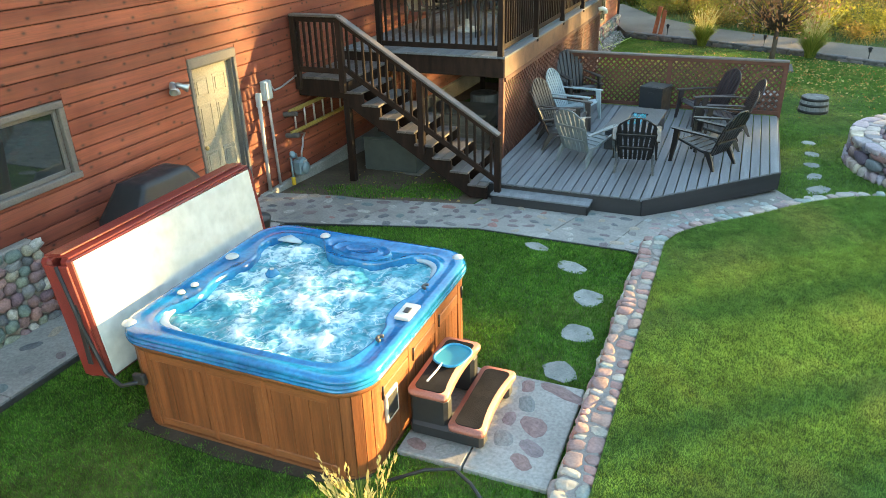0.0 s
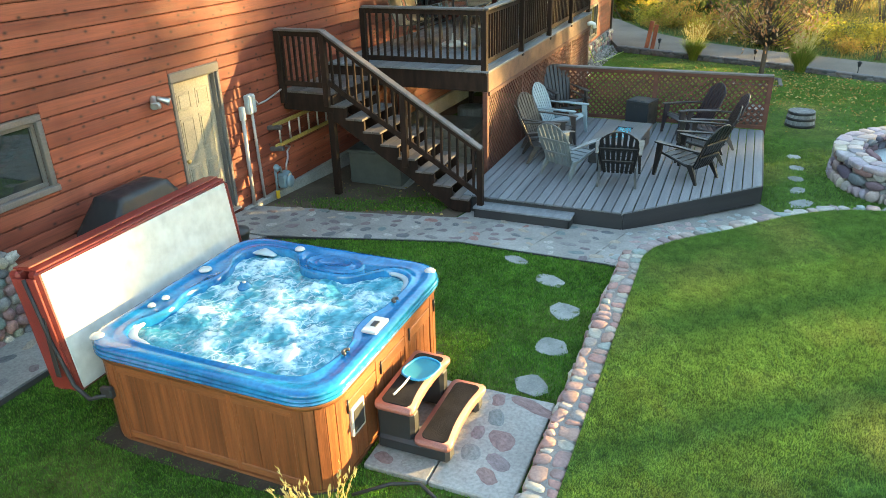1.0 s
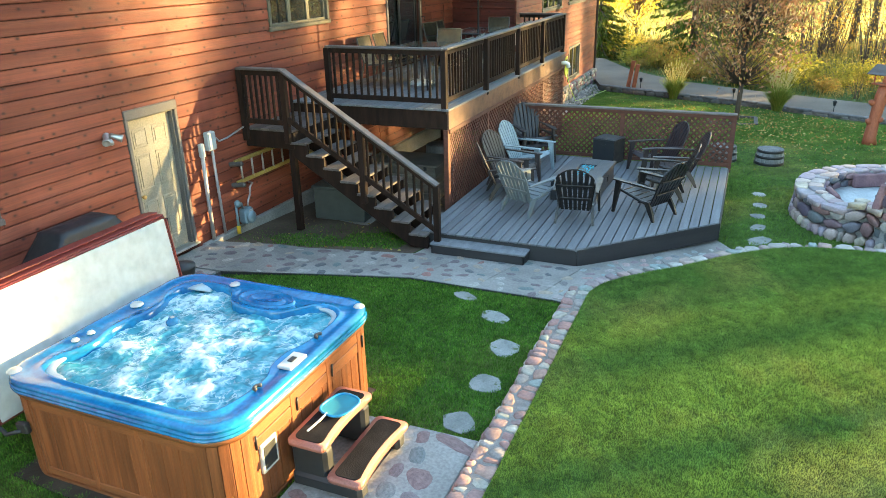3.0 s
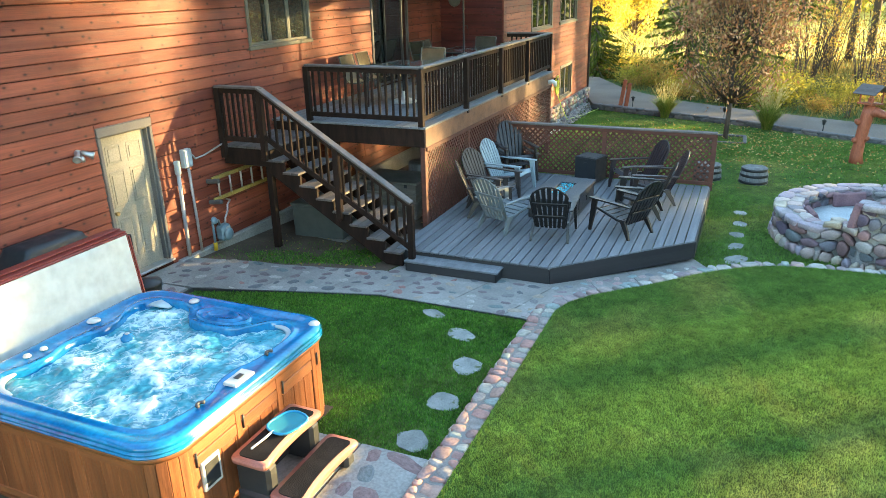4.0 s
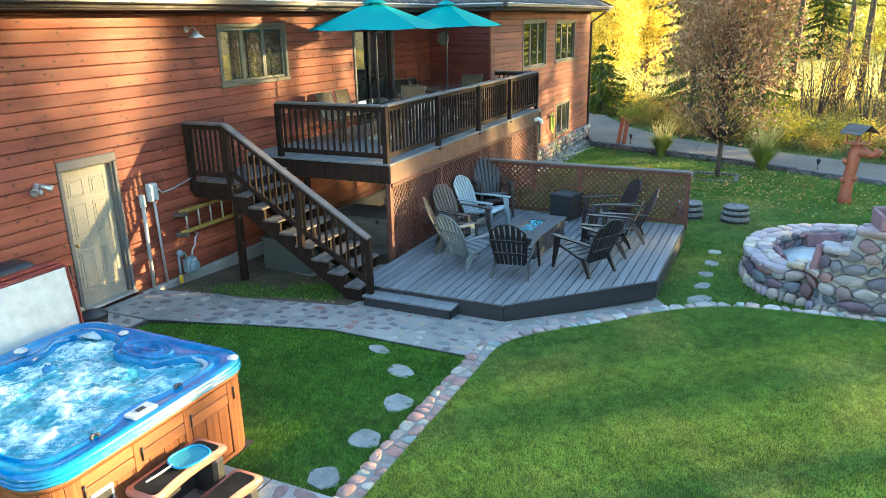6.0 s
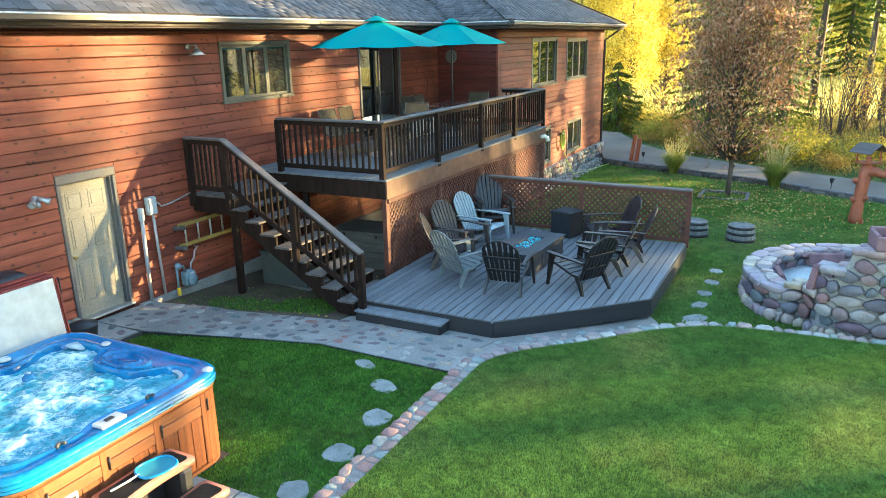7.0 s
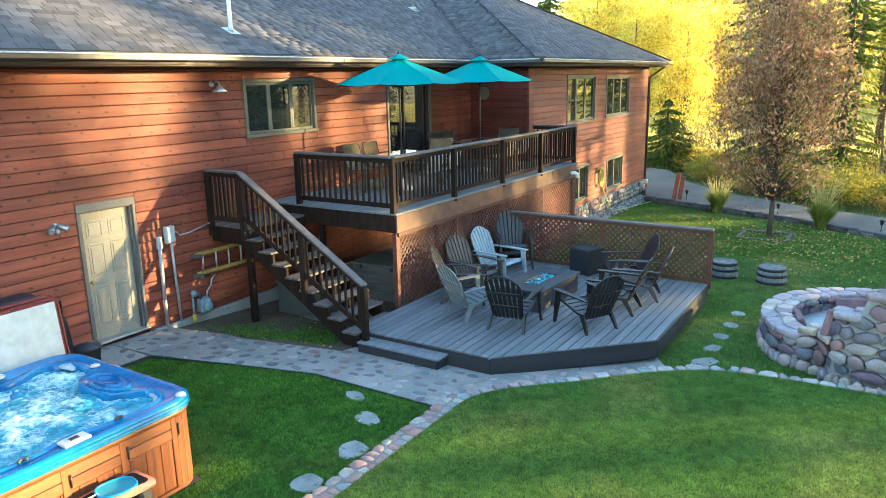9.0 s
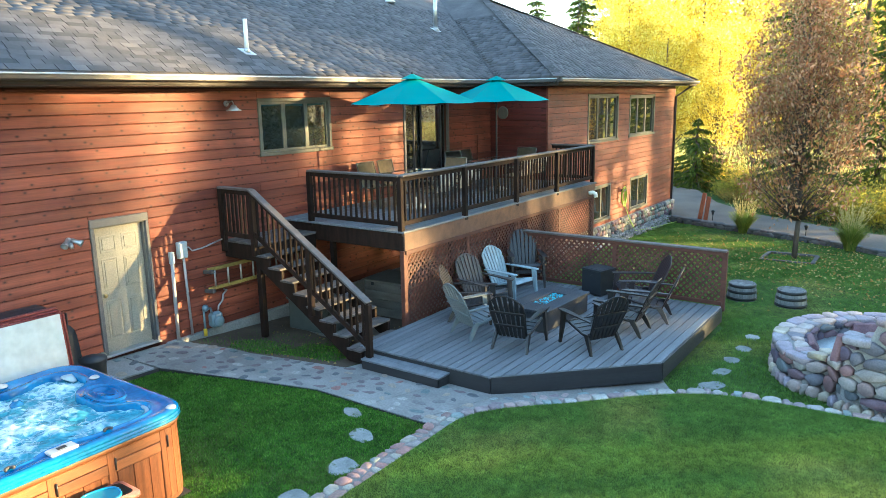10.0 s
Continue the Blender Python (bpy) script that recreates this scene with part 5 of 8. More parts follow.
# grass on the near lawns
near_terrace = [(-0.54, -1.0)] + RIM[:-2] + [(6.2, 11.05), (8.5, 11.1), (8.5, 4.0), (4.0, 1.5), (1.0, 1.0)]
flag_holes = [[(x + a * 0.84 * math.cos(k), y + b * 0.84 * math.sin(k)) for k in np.arange(0, 6.28, 0.7)] for x, y, a, b in FLAGS]
blades("grass", near_terrace, [], 14500, 0.02, 0.0036, lambda x, y: np.full(x.shape, LIP), "short mown green grass with straw-coloured patches", 1)
LOW_LAWN = [(-5.5, 1.5), (-0.81, 1.5), (-0.81, 8.2), (-1.0, 8.26), (-3.0, 8.28), (-4.3, 7.91), (-5.46, 7.48)]
blades("grass", LOW_LAWN, flag_holes + [TUB_FOOT, PAD], 10500, 0.027, 0.0036, lambda x, y: low_np(x, y), "short deep green grass round the hot tub", 2, M["lush"])
BACK_LAWN = [(0.8, 11.6), (1.2, 11.2), (1.55, 11.0), (1.5, 10.75), (2.2, 10.78), (3.64, 11.0), (6.5, 11.15), (9, 14), (8, 22), (5.0, 22.7), (3.4, 23.3), (1.0, 25.0), (-0.76, 25.7), (-2.76, 26.5), (-4.0, 27.0), (-4.05, 18.9), (-3.4, 18.7), (-3.4, 14.95), (0.8, 14.95)]
blades("grass", BACK_LAWN, flag_holes, 2600, 0.036, 0.006, lambda x, y: low_np(x, y), "green back lawn behind the deck", 6)
for k, (poly, thick) in enumerate((([(-5.6, 8.85), (-4.9, 8.95), (-4.5, 9.25), (-4.9, 9.6), (-5.6, 9.5), (-5.9, 9.15)], 2400), ([(-4.7, 9.15), (-3.75, 9.4), (-3.7, 9.9), (-4.2, 10.1), (-4.8, 9.8)], 3800), ([(-6.3, 8.7), (-5.2, 8.85), (-3.8, 9.3), (-3.8, 10.4), (-5.2, 10.2), (-6.2, 9.8)], 420))):
    blades("grass_tuft", poly, [], thick, 0.045, 0.005, lambda x, y: low_np(x, y) + 0.01, "thin weedy grass below the stairs", 9 + 20 * k, M["lush"])

# stone base of the house
def cobble_face(parent, p, q, z0, z1, size, material, seed):
    """Rounded stones set in a vertical face between two points."""
    r = random.Random(seed)
    p, q = Vector((*p, 0)), Vector((*q, 0))
    length, way = (q - p).length, (q - p).normalized()
    out = Vector((way.y, -way.x, 0))
    z = z0
    while z < z1 - 0.04:
        h = r.uniform(0.7, 1.1) * size
        u = r.uniform(-0.1, 0.05)
        while u < length:
            w = r.uniform(0.8, 1.5) * size
            c = p + way * min(max(u + w / 2, 0), length) + out * r.uniform(-0.01, 0.02) + Vector((0, 0, min(z + h / 2, z1 - 0.05) + r.uniform(-0.02, 0.02)))
            stone(parent, material, c, (w * 1.02, size * 0.8, h * 1.08), (r.uniform(-0.15, 0.15), r.uniform(-0.5, 0.5), math.atan2(way.y, way.x)))
            u += w * 0.96
        z += h * 0.9


base_near = thing("stone_base", "house base of rounded river stones in mortar", "stone wall", kind="structure")
bm = bmesh.new()
add_box(bm, (0.16, 8.5, 1.2), (WALL + 0.02, 0.22, 0.45), 0.02)
part("mortar", bm, M["curb"], base_near)
cobble_face(base_near, (WALL + 0.1, 2.2), (WALL + 0.1, 4.46), 0.1, 1.08, 0.14, M["stone"], 5)
base_door = thing("stone_base", "low stone base of the house beside the door", "stone wall", kind="structure")
cobble_face(base_door, (WALL + 0.03, 4.5), (WALL + 0.03, 7.15), 0.1, 0.28, 0.14, M["stone"], 6)
base_far = thing("stone_base", "stone base of rounded cobbles below the far wing", "stone wall", kind="structure")
bm = bmesh.new()
add_box(bm, (0.16, WY1 - WY0, 0.95), (WX - 0.02, (WY0 + WY1) / 2, -0.5), 0.02)
part("mortar", bm, M["curb"], base_far)
cobble_face(base_far, (WX + 0.06, 21.0), (WX + 0.06, WY1), -0.6, -0.02, 0.2, M["stone"], 8)
bm = bmesh.new()
add_box(bm, (0.12, 10.3, 0.4), (WALL + 0.03, 13.4, -0.1), 0.02)
tagged(part("foundation", bm, M["concrete"]), "bare concrete foundation strip below the siding", "foundation", kind="structure")

# ---- hot tub ----
def round_square(half, r, n=7):
    """Corners rounded with radius r."""
    pts = []
    for cx, cy, a0 in ((1, 1, 0), (-1, 1, 90), (-1, -1, 180), (1, -1, 270)):
        for k in range(n + 1):
            a = radians(a0 + 90 * k / n)
            pts.append((cx * (half - r) + r * math.cos(a), cy * (half - r) + r * math.sin(a)))
    return pts


tub = thing("hot_tub", "square hot tub with blue shell and cedar panel cabinet, bubbling", "hot tub", pose(*TUB_AT, 0.1))
H = 0.93
bm = bmesh.new()
prof = [(1.09, 0.3, H - 0.09), (1.135, 0.31, H - 0.075), (1.138, 0.31, H - 0.062), (1.124, 0.3, H - 0.057), (1.124, 0.3, H - 0.05), (1.138, 0.31, H - 0.045), (1.136, 0.31, H - 0.03), (1.12, 0.3, H - 0.025), (1.12, 0.3, H - 0.018), (1.132, 0.3, H - 0.012), (1.115, 0.29, H + 0.015), (1.08, 0.27, H + 0.022), (1.04, 0.25, H + 0.02), (1.015, 0.24, H + 0.008)]
# the moulded inner edge: shelves for the lid, the controls and the valves, hollows for the seats
EDGE = [(0.93, -0.55), (0.93, -0.32), (0.85, -0.2), (0.85, 0.06), (0.92, 0.18), (0.94, 0.45), (0.94, 0.7), (0.87, 0.86), (0.7, 0.92), (0.54, 0.86), (0.48, 0.69), (0.3, 0.61), (0.02, 0.6), (-0.2, 0.64), (-0.3, 0.82), (-0.42, 0.92), (-0.62, 0.94), (-0.82, 0.92), (-0.92, 0.82), (-0.93, 0.6), (-0.83, 0.46), (-0.79, 0.22), (-0.87, 0.02), (-0.88, -0.2), (-0.81, -0.36), (-0.84, -0.56), (-0.93, -0.68), (-0.91, -0.86), (-0.75, -0.94), (-0.4, -0.95), (0.3, -0.95), (0.7, -0.94), (0.87, -0.86)]
for _ in range(2):
    EDGE = [q for (x0, y0), (x1, y1) in zip(EDGE, EDGE[1:] + EDGE[:1]) for q in ((0.75 * x0 + 0.25 * x1, 0.75 * y0 + 0.25 * y1), (0.25 * x0 + 0.75 * x1, 0.25 * y0 + 0.75 * y1))]


def polar(poly, count=180):
    """A star-shaped outline as points at even angles."""
    pts = []
    for k in range(count):
        dx, dy = math.cos(math.tau * k / count), math.sin(math.tau * k / count)
        best = 0.0
        for (x0, y0), (x1, y1) in zip(poly, poly[1:] + poly[:1]):
            den = dx * (y1 - y0) - dy * (x1 - x0)
            if abs(den) < 1e-9:
                continue
            s = (x0 * (y1 - y0) - y0 * (x1 - x0)) / den
            u = (x0 * dy - y0 * dx) / den
            if s > 0 and -0.001 <= u <= 1.001:
                best = max(best, s)
        pts.append((dx * best, dy * best))
    return pts


rings = [[(x, y, z) for x, y in polar(round_square(h, r, 9))] for h, r, z in prof]
inner = polar(EDGE)
for s, z in ((1.035, 0.006), (1.018, 0.016), (1.0, 0.014), (0.985, -0.004), (0.975, -0.05), (0.95, -0.2), (0.9, -0.35)):
    rings.append([(x * s, y * s, H + z) for x, y in inner])
loft(bm, rings)
part("shell", bm, M["shell"], tub, "glossy blue acrylic rim", True)
# cabinet
bm = bmesh.new()
loft(bm, [[(x, y, z) for x, y in round_square(h, r, 8)] for h, r, z in ((1.04, 0.22, 0.0), (1.05, 0.22, 0.04), (1.05, 0.22, H - 0.3))], True, True)
part("cabinet", bm, M["dark_plastic"], tub)
bm = bmesh.new()
loft(bm, [[(x, y, z) for x, y in round_square(h, r, 8)] for h, r, z in ((1.05, 0.24, 0.0), (1.085, 0.25, 0.0), (1.085, 0.25, 0.055), (1.05, 0.24, 0.06))])
part("base_trim", bm, M["cedar_flat"], tub)
bm = bmesh.new()
loft(bm, [[(x, y, z) for x, y in round_square(h, r, 8)] for h, r, z in ((1.05, 0.26, H - 0.14), (1.105, 0.28, H - 0.135), (1.12, 0.29, H - 0.1), (1.115, 0.29, H - 0.08), (1.05, 0.26, H - 0.075))])
part("top_trim", bm, M["cedar_flat"], tub, "", True)
for side in range(4):
    spin = Matrix.Rotation(radians(90 * side), 4, "Z")
    # curved corner panel in staves
    for k in range(5):
        a = radians(9 + 18 * k)
        c = Vector((0.83 + 0.245 * math.cos(a), 0.83 + 0.245 * math.sin(a), (H - 0.08) / 2))
        piece("corner_stave", M["cedar"], tub, (0.03, 0.078, round(H - 0.2, 2)), spin @ Matrix.Translation(c) @ pose(0, 0, 0, 0, 0, math.degrees(a)), 0.003)
    # straight side: boards with a taller band on the step side (side 0 faces +x)
    n = 10
    w = 1.62 / n
    for k in range(n):
        y = -0.81 + w * (k + 0.5)
        if side == 0:
            piece("cabinet_board", M["cedar"], tub, (0.028, round(w - 0.004, 3), 0.5), spin @ Matrix.Translation((1.064, y, 0.32)), 0.004)
        else:
            piece("cabinet_board", M["cedar"], tub, (0.028, round(w - 0.002, 3), round(H - 0.31, 2)), spin @ Matrix.Translation((1.062, y, (H - 0.08) / 2)), 0.003)
    if side:
        for z, h in ((H - 0.185, 0.085), (0.105, 0.07)):
            piece("cabinet_rail", M["cedar_flat"], tub, (0.034, 1.66, h), spin @ Matrix.Translation((1.066, 0, z)), 0.006)
        for y in (-0.83, -0.27, 0.27, 0.83):
            piece("cabinet_stile", M["cedar"], tub, (0.036, 0.05, round(H - 0.2, 2)), spin @ Matrix.Translation((1.067, y, (H - 0.08) / 2)), 0.006)
    if side == 0:
        for k in range(3):
            for j in range(2):
                piece("cabinet_rail", M["cedar_flat"], tub, (0.034, 0.525, 0.1), (1.068, -0.54 + 0.54 * k, 0.625 + 0.108 * j), 0.006)
        for y in (-0.81, -0.27, 0.27, 0.81):
            piece("cabinet_stile", M["cedar"], tub, (0.04, 0.07, round(H - 0.2, 2)), (1.07, y, (H - 0.08) / 2), 0.006)
            tube("hinge", M["iron"], tub, [(1.095, y + 0.04, 0.6), (1.1, y + 0.04, 0.72)], 0.009)
        vent_p = piece("speaker_panel", M["knob"], tub, (0.03, 0.2, 0.26), (1.085, -0.63, 0.47), 0.02, "framed grille panel")
        piece("grille", M["black"], vent_p, (0.014, 0.15, 0.2), (0.012, 0, 0), 0.006)
turned("drain_cap", M["cedar_flat"], tub, [(0.032, 0), (0.032, 0.012), (0.02, 0.016)], n=14).matrix_basis = pose(0.82, -1.085, 0.13, 90)

# water surface
n = 120
gx0 = np.linspace(-0.965, 0.965, n)
X, Y = np.meshgrid(gx0, gx0)
JETS = [(-0.62, -0.35, 0.2), (-0.25, -0.6, 0.22), (0.15, -0.3, 0.25), (0.5, -0.55, 0.18), (0.45, 0.15, 0.22), (-0.15, 0.15, 0.22), (-0.6, 0.25, 0.18), (-0.55, 0.7, 0.14), (0.1, 0.5, 0.2), (0.65, 0.5, 0.16)]
Z = np.zeros_like(X)
for jx, jy, r in JETS:
    Z += 0.035 * np.exp(-((X - jx) ** 2 + (Y - jy) ** 2) / (2 * (r * 0.5) ** 2))
Z += np.array([0.022 * noise.noise((x * 5, y * 5, 1.5)) + 0.014 * noise.noise((x * 12, y * 12, 4)) + 0.007 * noise.noise((x * 28, y * 28, 9)) for x, y in zip(X.ravel(), Y.ravel())]).reshape(X.shape)
wf = [(j * n + i, j * n + i + 1, (j + 1) * n + i + 1, (j + 1) * n + i) for j in range(n - 1) for i in range(n - 1) if abs(gx0[i]) + abs(gx0[j]) < 1.78]
from_arrays("water", np.stack((X.ravel(), Y.ravel(), H - 0.062 + Z.ravel()), 1), wf, M["water"], tub, "churning pale blue water with white foam", True)


def pad_shape(name, material, pts, w, h, label=""):
    """A padded strip along a path, wider than high."""
    bm = bmesh.new()
    path = [Vector(p) for p in pts]
    rings = []
    for i, p in enumerate(path):
        d = (path[min(i + 1, len(path) - 1)] - path[max(i - 1, 0)]).normalized()
        s = Vector((-d.y, d.x, 0))
        k = 0.35 if i in (0, len(path) - 1) else 1
        rings.append([p + s * (w * k * math.cos(a)) + Vector((0, 0, h * k * math.sin(a))) for a in np.arange(0, 6.28, 0.524)])
    loft(bm, rings, True, True)
    bmesh.ops.recalc_face_normals(bm, faces=bm.faces)
    return part(name, bm, material, tub, label, True)


def arc(cx, cy, r, a0, a1, z, n=9):
    return [(cx + r * math.cos(radians(a0 + (a1 - a0) * k / (n - 1))), cy + r * math.sin(radians(a0 + (a1 - a0) * k / (n - 1))), z) for k in range(n)]


# pillows, seats and fittings
pad_shape("headrest", M["pillow"], arc(0.66, 0.66, 0.26, -15, 105, H - 0.035), 0.05, 0.026, "pale grey headrest")
pad_shape("headrest", M["pillow"], arc(0.62, -0.62, 0.3, -100, 10, H - 0.035), 0.035, 0.022, "pale grey headrest")
pad_shape("headrest", M["pillow"], arc(-0.68, -0.66, 0.24, 165, 285, H - 0.035), 0.045, 0.022, "pale grey headrest")
pad_shape("headrest", M["pillow"], [(-0.9, 0.86, H - 0.04), (-0.76, 0.88, H - 0.02), (-0.62, 0.87, H - 0.04)], 0.07, 0.03, "pale grey headrest")
bm = bmesh.new()
rings = []
for s, z in ((1.05, -0.01), (1.0, 0.02), (0.95, 0.022), (0.9, 0.006), (0.66, 0.006), (0.6, 0.02), (0.55, 0.022), (0.5, 0.004), (0.02, 0.004)):
    rings.append([(0.1 + 0.3 * s * math.cos(a), 0.815 + 0.155 * s * math.sin(a), H + z + 0.006) for a in np.arange(0, 6.28, 0.2618)])
loft(bm, rings, False, True)
bmesh.ops.recalc_face_normals(bm, faces=bm.faces)
part("skimmer_lid", bm, M["shell"], tub, "oval blue moulded lid", True)
for x, y, r in ((-1.03, -1.0, 0.05), (-1.0, 0.28, 0.055), (-0.4, 0.98, 0.045), (1.02, 0.97, 0.045), (-0.98, -0.45, 0.03), (-0.96, -0.3, 0.03)):
    turned("valve_knob", M["knob"], tub, [(r * 1.15, 0), (r * 1.15, 0.008), (r, 0.012), (r * 0.9, 0.02), (r * 0.3, 0.023)], (x, y, H + 0.015), 16, "pale round valve knob")
bm = bmesh.new()
add_box(bm, (0.13, 0.24, 0.03), (1.0, -0.1, H + 0.03), 0.014)
panel = part("control_panel", bm, M["knob"], tub, "pale control panel with a dark display")
piece("display", M["black"], panel, (0.05, 0.08, 0.012), (1.0, -0.1, H + 0.045), 0.004)
for y in (-0.52, 0.34):
    bm = bmesh.new()
    sweep(bm, arc(0.98, y, 0.035, 90, 270, H + 0.03, 6), 0.014)
    part("jet_fitting", bm, M["dark_plastic"], tub, "", True)
floaty = thing("chlorine_float", "dark blue chlorine dispenser floating on the water", "float", pose(TUB_AT[0] - 0.5, TUB_AT[1] + 0.2, 0.1 + H - 0.04))
turned("body", M["shell"], floaty, [(0.05, -0.03), (0.065, -0.01), (0.065, 0.015), (0.045, 0.03), (0.04, 0.045), (0.02, 0.05)], n=18)
turned("cap", M["knob"], floaty, [(0.02, 0.05), (0.018, 0.056)], n=12)

# folded cover on its lifter, upright along the wall side
cover = thing("tub_cover", "folded red-brown vinyl tub cover with pale liner, held upright", "tub cover", pose(-4.42, 4.58, 0.52, 0, -7))
CH, CL = 1.1, 2.32
for x, lean, nm in ((-0.08, 0, "near"), (-0.24, 3, "far")):
    half = part("cover_half", (lambda b: (add_box(b, (0.115, CL, CH), (0, 0, CH / 2), 0.035), b)[1])(bmesh.new()), M["vinyl"], cover)
    half.matrix_basis = pose(x, 0, 0, 0, -lean)
    if nm == "near":
        bm = bmesh.new()
        add_box(bm, (0.02, CL - 0.08, CH - 0.06), (0.053, 0, CH / 2), 0.008)
        part("liner", bm, M["liner"], half, "pale grey-white liner with a soft sheen")
    for z in (0.04, CH - 0.02):
        tube("piping", M["vinyl"], half, [(0.05, -CL / 2 + 0.03, z), (0.055, 0, z + 0.004), (0.05, CL / 2 - 0.03, z)], 0.012)
for z, w in ((CH + 0.012, 0.26), (CH + 0.03, 0.12)):
    piece("hinge_flap", M["vinyl"], cover, (w, CL - 0.04, 0.016), pose(-0.16, 0, z, 0, rnd.uniform(-4, 4)), 0.006)
for s in (-1, 1):
    y = s * (CL / 2 + 0.012)
    bm = bmesh.new()
    add_box(bm, (0.25, 0.02, CH - 0.1), (-0.16, y, CH / 2), 0.01)
    part("end_skirt", bm, M["vinyl"], cover)
    tube("lifter_arm", M["strap"], cover, [(-0.14, y * 1.012, CH - 0.05), (-0.1, y * 1.015, CH * 0.5), (-0.02, y * 1.015, 0.1), (0.1, y * 1.01, -0.02), (0.3, y * 1.005, 0.04)], 0.018)
    piece("lifter_bracket", M["strap"], cover, (0.12, 0.05, 0.1), (0.31, y * 0.99, 0.06), 0.012, "black lifter bracket")
    piece("strap", M["strap"], cover, (0.012, 0.05, 0.85), pose(-0.1, y * 1.012, 0.62, 0, 6, 90), 0.003)

# ---- steps beside the tub ----
steps = thing("tub_steps", "two-tread plastic tub steps with terracotta edges and black grip", "steps", pose(-1.72, 4.45, 0.165))


def tread(name, x0, x1, y0, y1, z, mat, inset, parent, h=0.05):
    """A tread whose outer long edge is bowed inwards; inset shrinks it all round."""
    cx, cy, a, b = (x0 + x1) / 2, (y0 + y1) / 2, (x1 - x0) / 2 - inset, (y1 - y0) / 2 - inset
    r = 0.055
    pts = []
    for qx, qy, t0 in ((1, 1, 0), (-1, 1, 90), (-1, -1, 180), (1, -1, 270)):
        for i in range(5):
            w = radians(t0 + 22.5 * i)
            pts.append((cx + qx * (a - r) + r * math.cos(w), cy + qy * (b - r) + r * math.sin(w)))
        if qx > 0 and qy < 0:
            pts += [(cx + a, cy - (b - r) + 2 * (b - r) * i / 10) for i in range(1, 10)]
    bow = lambda y: 0.04 * max(0.0, 1 - ((y - cy) / (b + 0.001)) ** 2)
    pts = [(x - bow(y), y) if x > cx else (x, y) for x, y in pts]
    bm = bmesh.new()
    prism(bm, pts, z - h, z)
    bmesh.ops.bevel(bm, geom=[e for e in bm.edges], offset=0.016 if h > 0.02 else 0.003, segments=2, affect="EDGES", clamp_overlap=True)
    return part(name, bm, mat, parent, "", True if h > 0.02 else False)


for nm, x0, x1, y0, y1, z in (("upper_tread", -0.33, 0.02, -0.42, 0.4, 0.46), ("lower_tread", 0.0, 0.32, -0.42, 0.46, 0.2)):
    t = tread(nm, x0, x1, y0, y1, z, M["clay"], 0.0, steps, 0.055)
    tread("grip_pad", x0, x1, y0, y1, z + 0.006, M["grit"], 0.045, t, 0.012)
for nm, size, c in (("riser", (0.05, 0.7, 0.34), (-0.28, 0, 0.24)), ("base", (0.32, 0.13, 0.36), (-0.17, -0.3, 0.21)), ("base", (0.32, 0.13, 0.36), (-0.17, 0.3, 0.21)), ("base", (0.62, 0.14, 0.14), (-0.02, -0.32, 0.075)), ("base", (0.62, 0.14, 0.14), (-0.02, 0.34, 0.075))):
    bm = bmesh.new()
    add_box(bm, size, c, 0.03)
    part(nm, bm, M["black"], steps)
net = thing("skimmer_net", "blue hand skimmer net with a white handle on the step", "skimmer net", pose(-1.86, 4.55, 0.643, 0, 0, -14))
outline = [(0.13 * math.copysign(abs(math.cos(a)) ** 0.7, math.cos(a)), 0.16 * math.copysign(abs(math.sin(a)) ** 0.7, math.sin(a)), 0.012) for a in np.arange(0, 6.28, 0.35)]
M["net_blue"] = plain("blue_net_rim", (0.01, 0.2, 0.4), 0.35)
M["net_mesh"] = plain("teal_net", (0.03, 0.24, 0.3), 0.6)
tube("rim", M["net_blue"], net, outline, 0.011, 8, "", True)
bm = bmesh.new()
loft(bm, [[(x * s, y * s, 0.008 + d) for x, y, _ in outline] for s, d in ((0.98, 0), (0.7, -0.004), (0.3, -0.005))], False, True)
part("net", bm, M["net_mesh"], net)
tube("pole", M["white_pipe"], net, [(0.0, -0.15, 0.014), (0.02, -0.26, 0.012), (0.04, -0.4, 0.012)], 0.009)

# ---- patio furniture ----
CHAIR_COLOURS = dict(
    black=plain("black_brown_resin", (0.008, 0.007, 0.007), 0.4),
    brown=plain("dark_brown_resin", (0.026, 0.022, 0.023), 0.42),
    taupe=plain("taupe_resin", (0.06, 0.05, 0.048), 0.42),
    slate=plain("slate_grey_resin", (0.13, 0.155, 0.17), 0.45),
    pale=plain("pale_blue_grey_resin", (0.27, 0.34, 0.38), 0.45),
    plum=plain("plum_brown_resin", (0.026, 0.019, 0.023), 0.42),
)


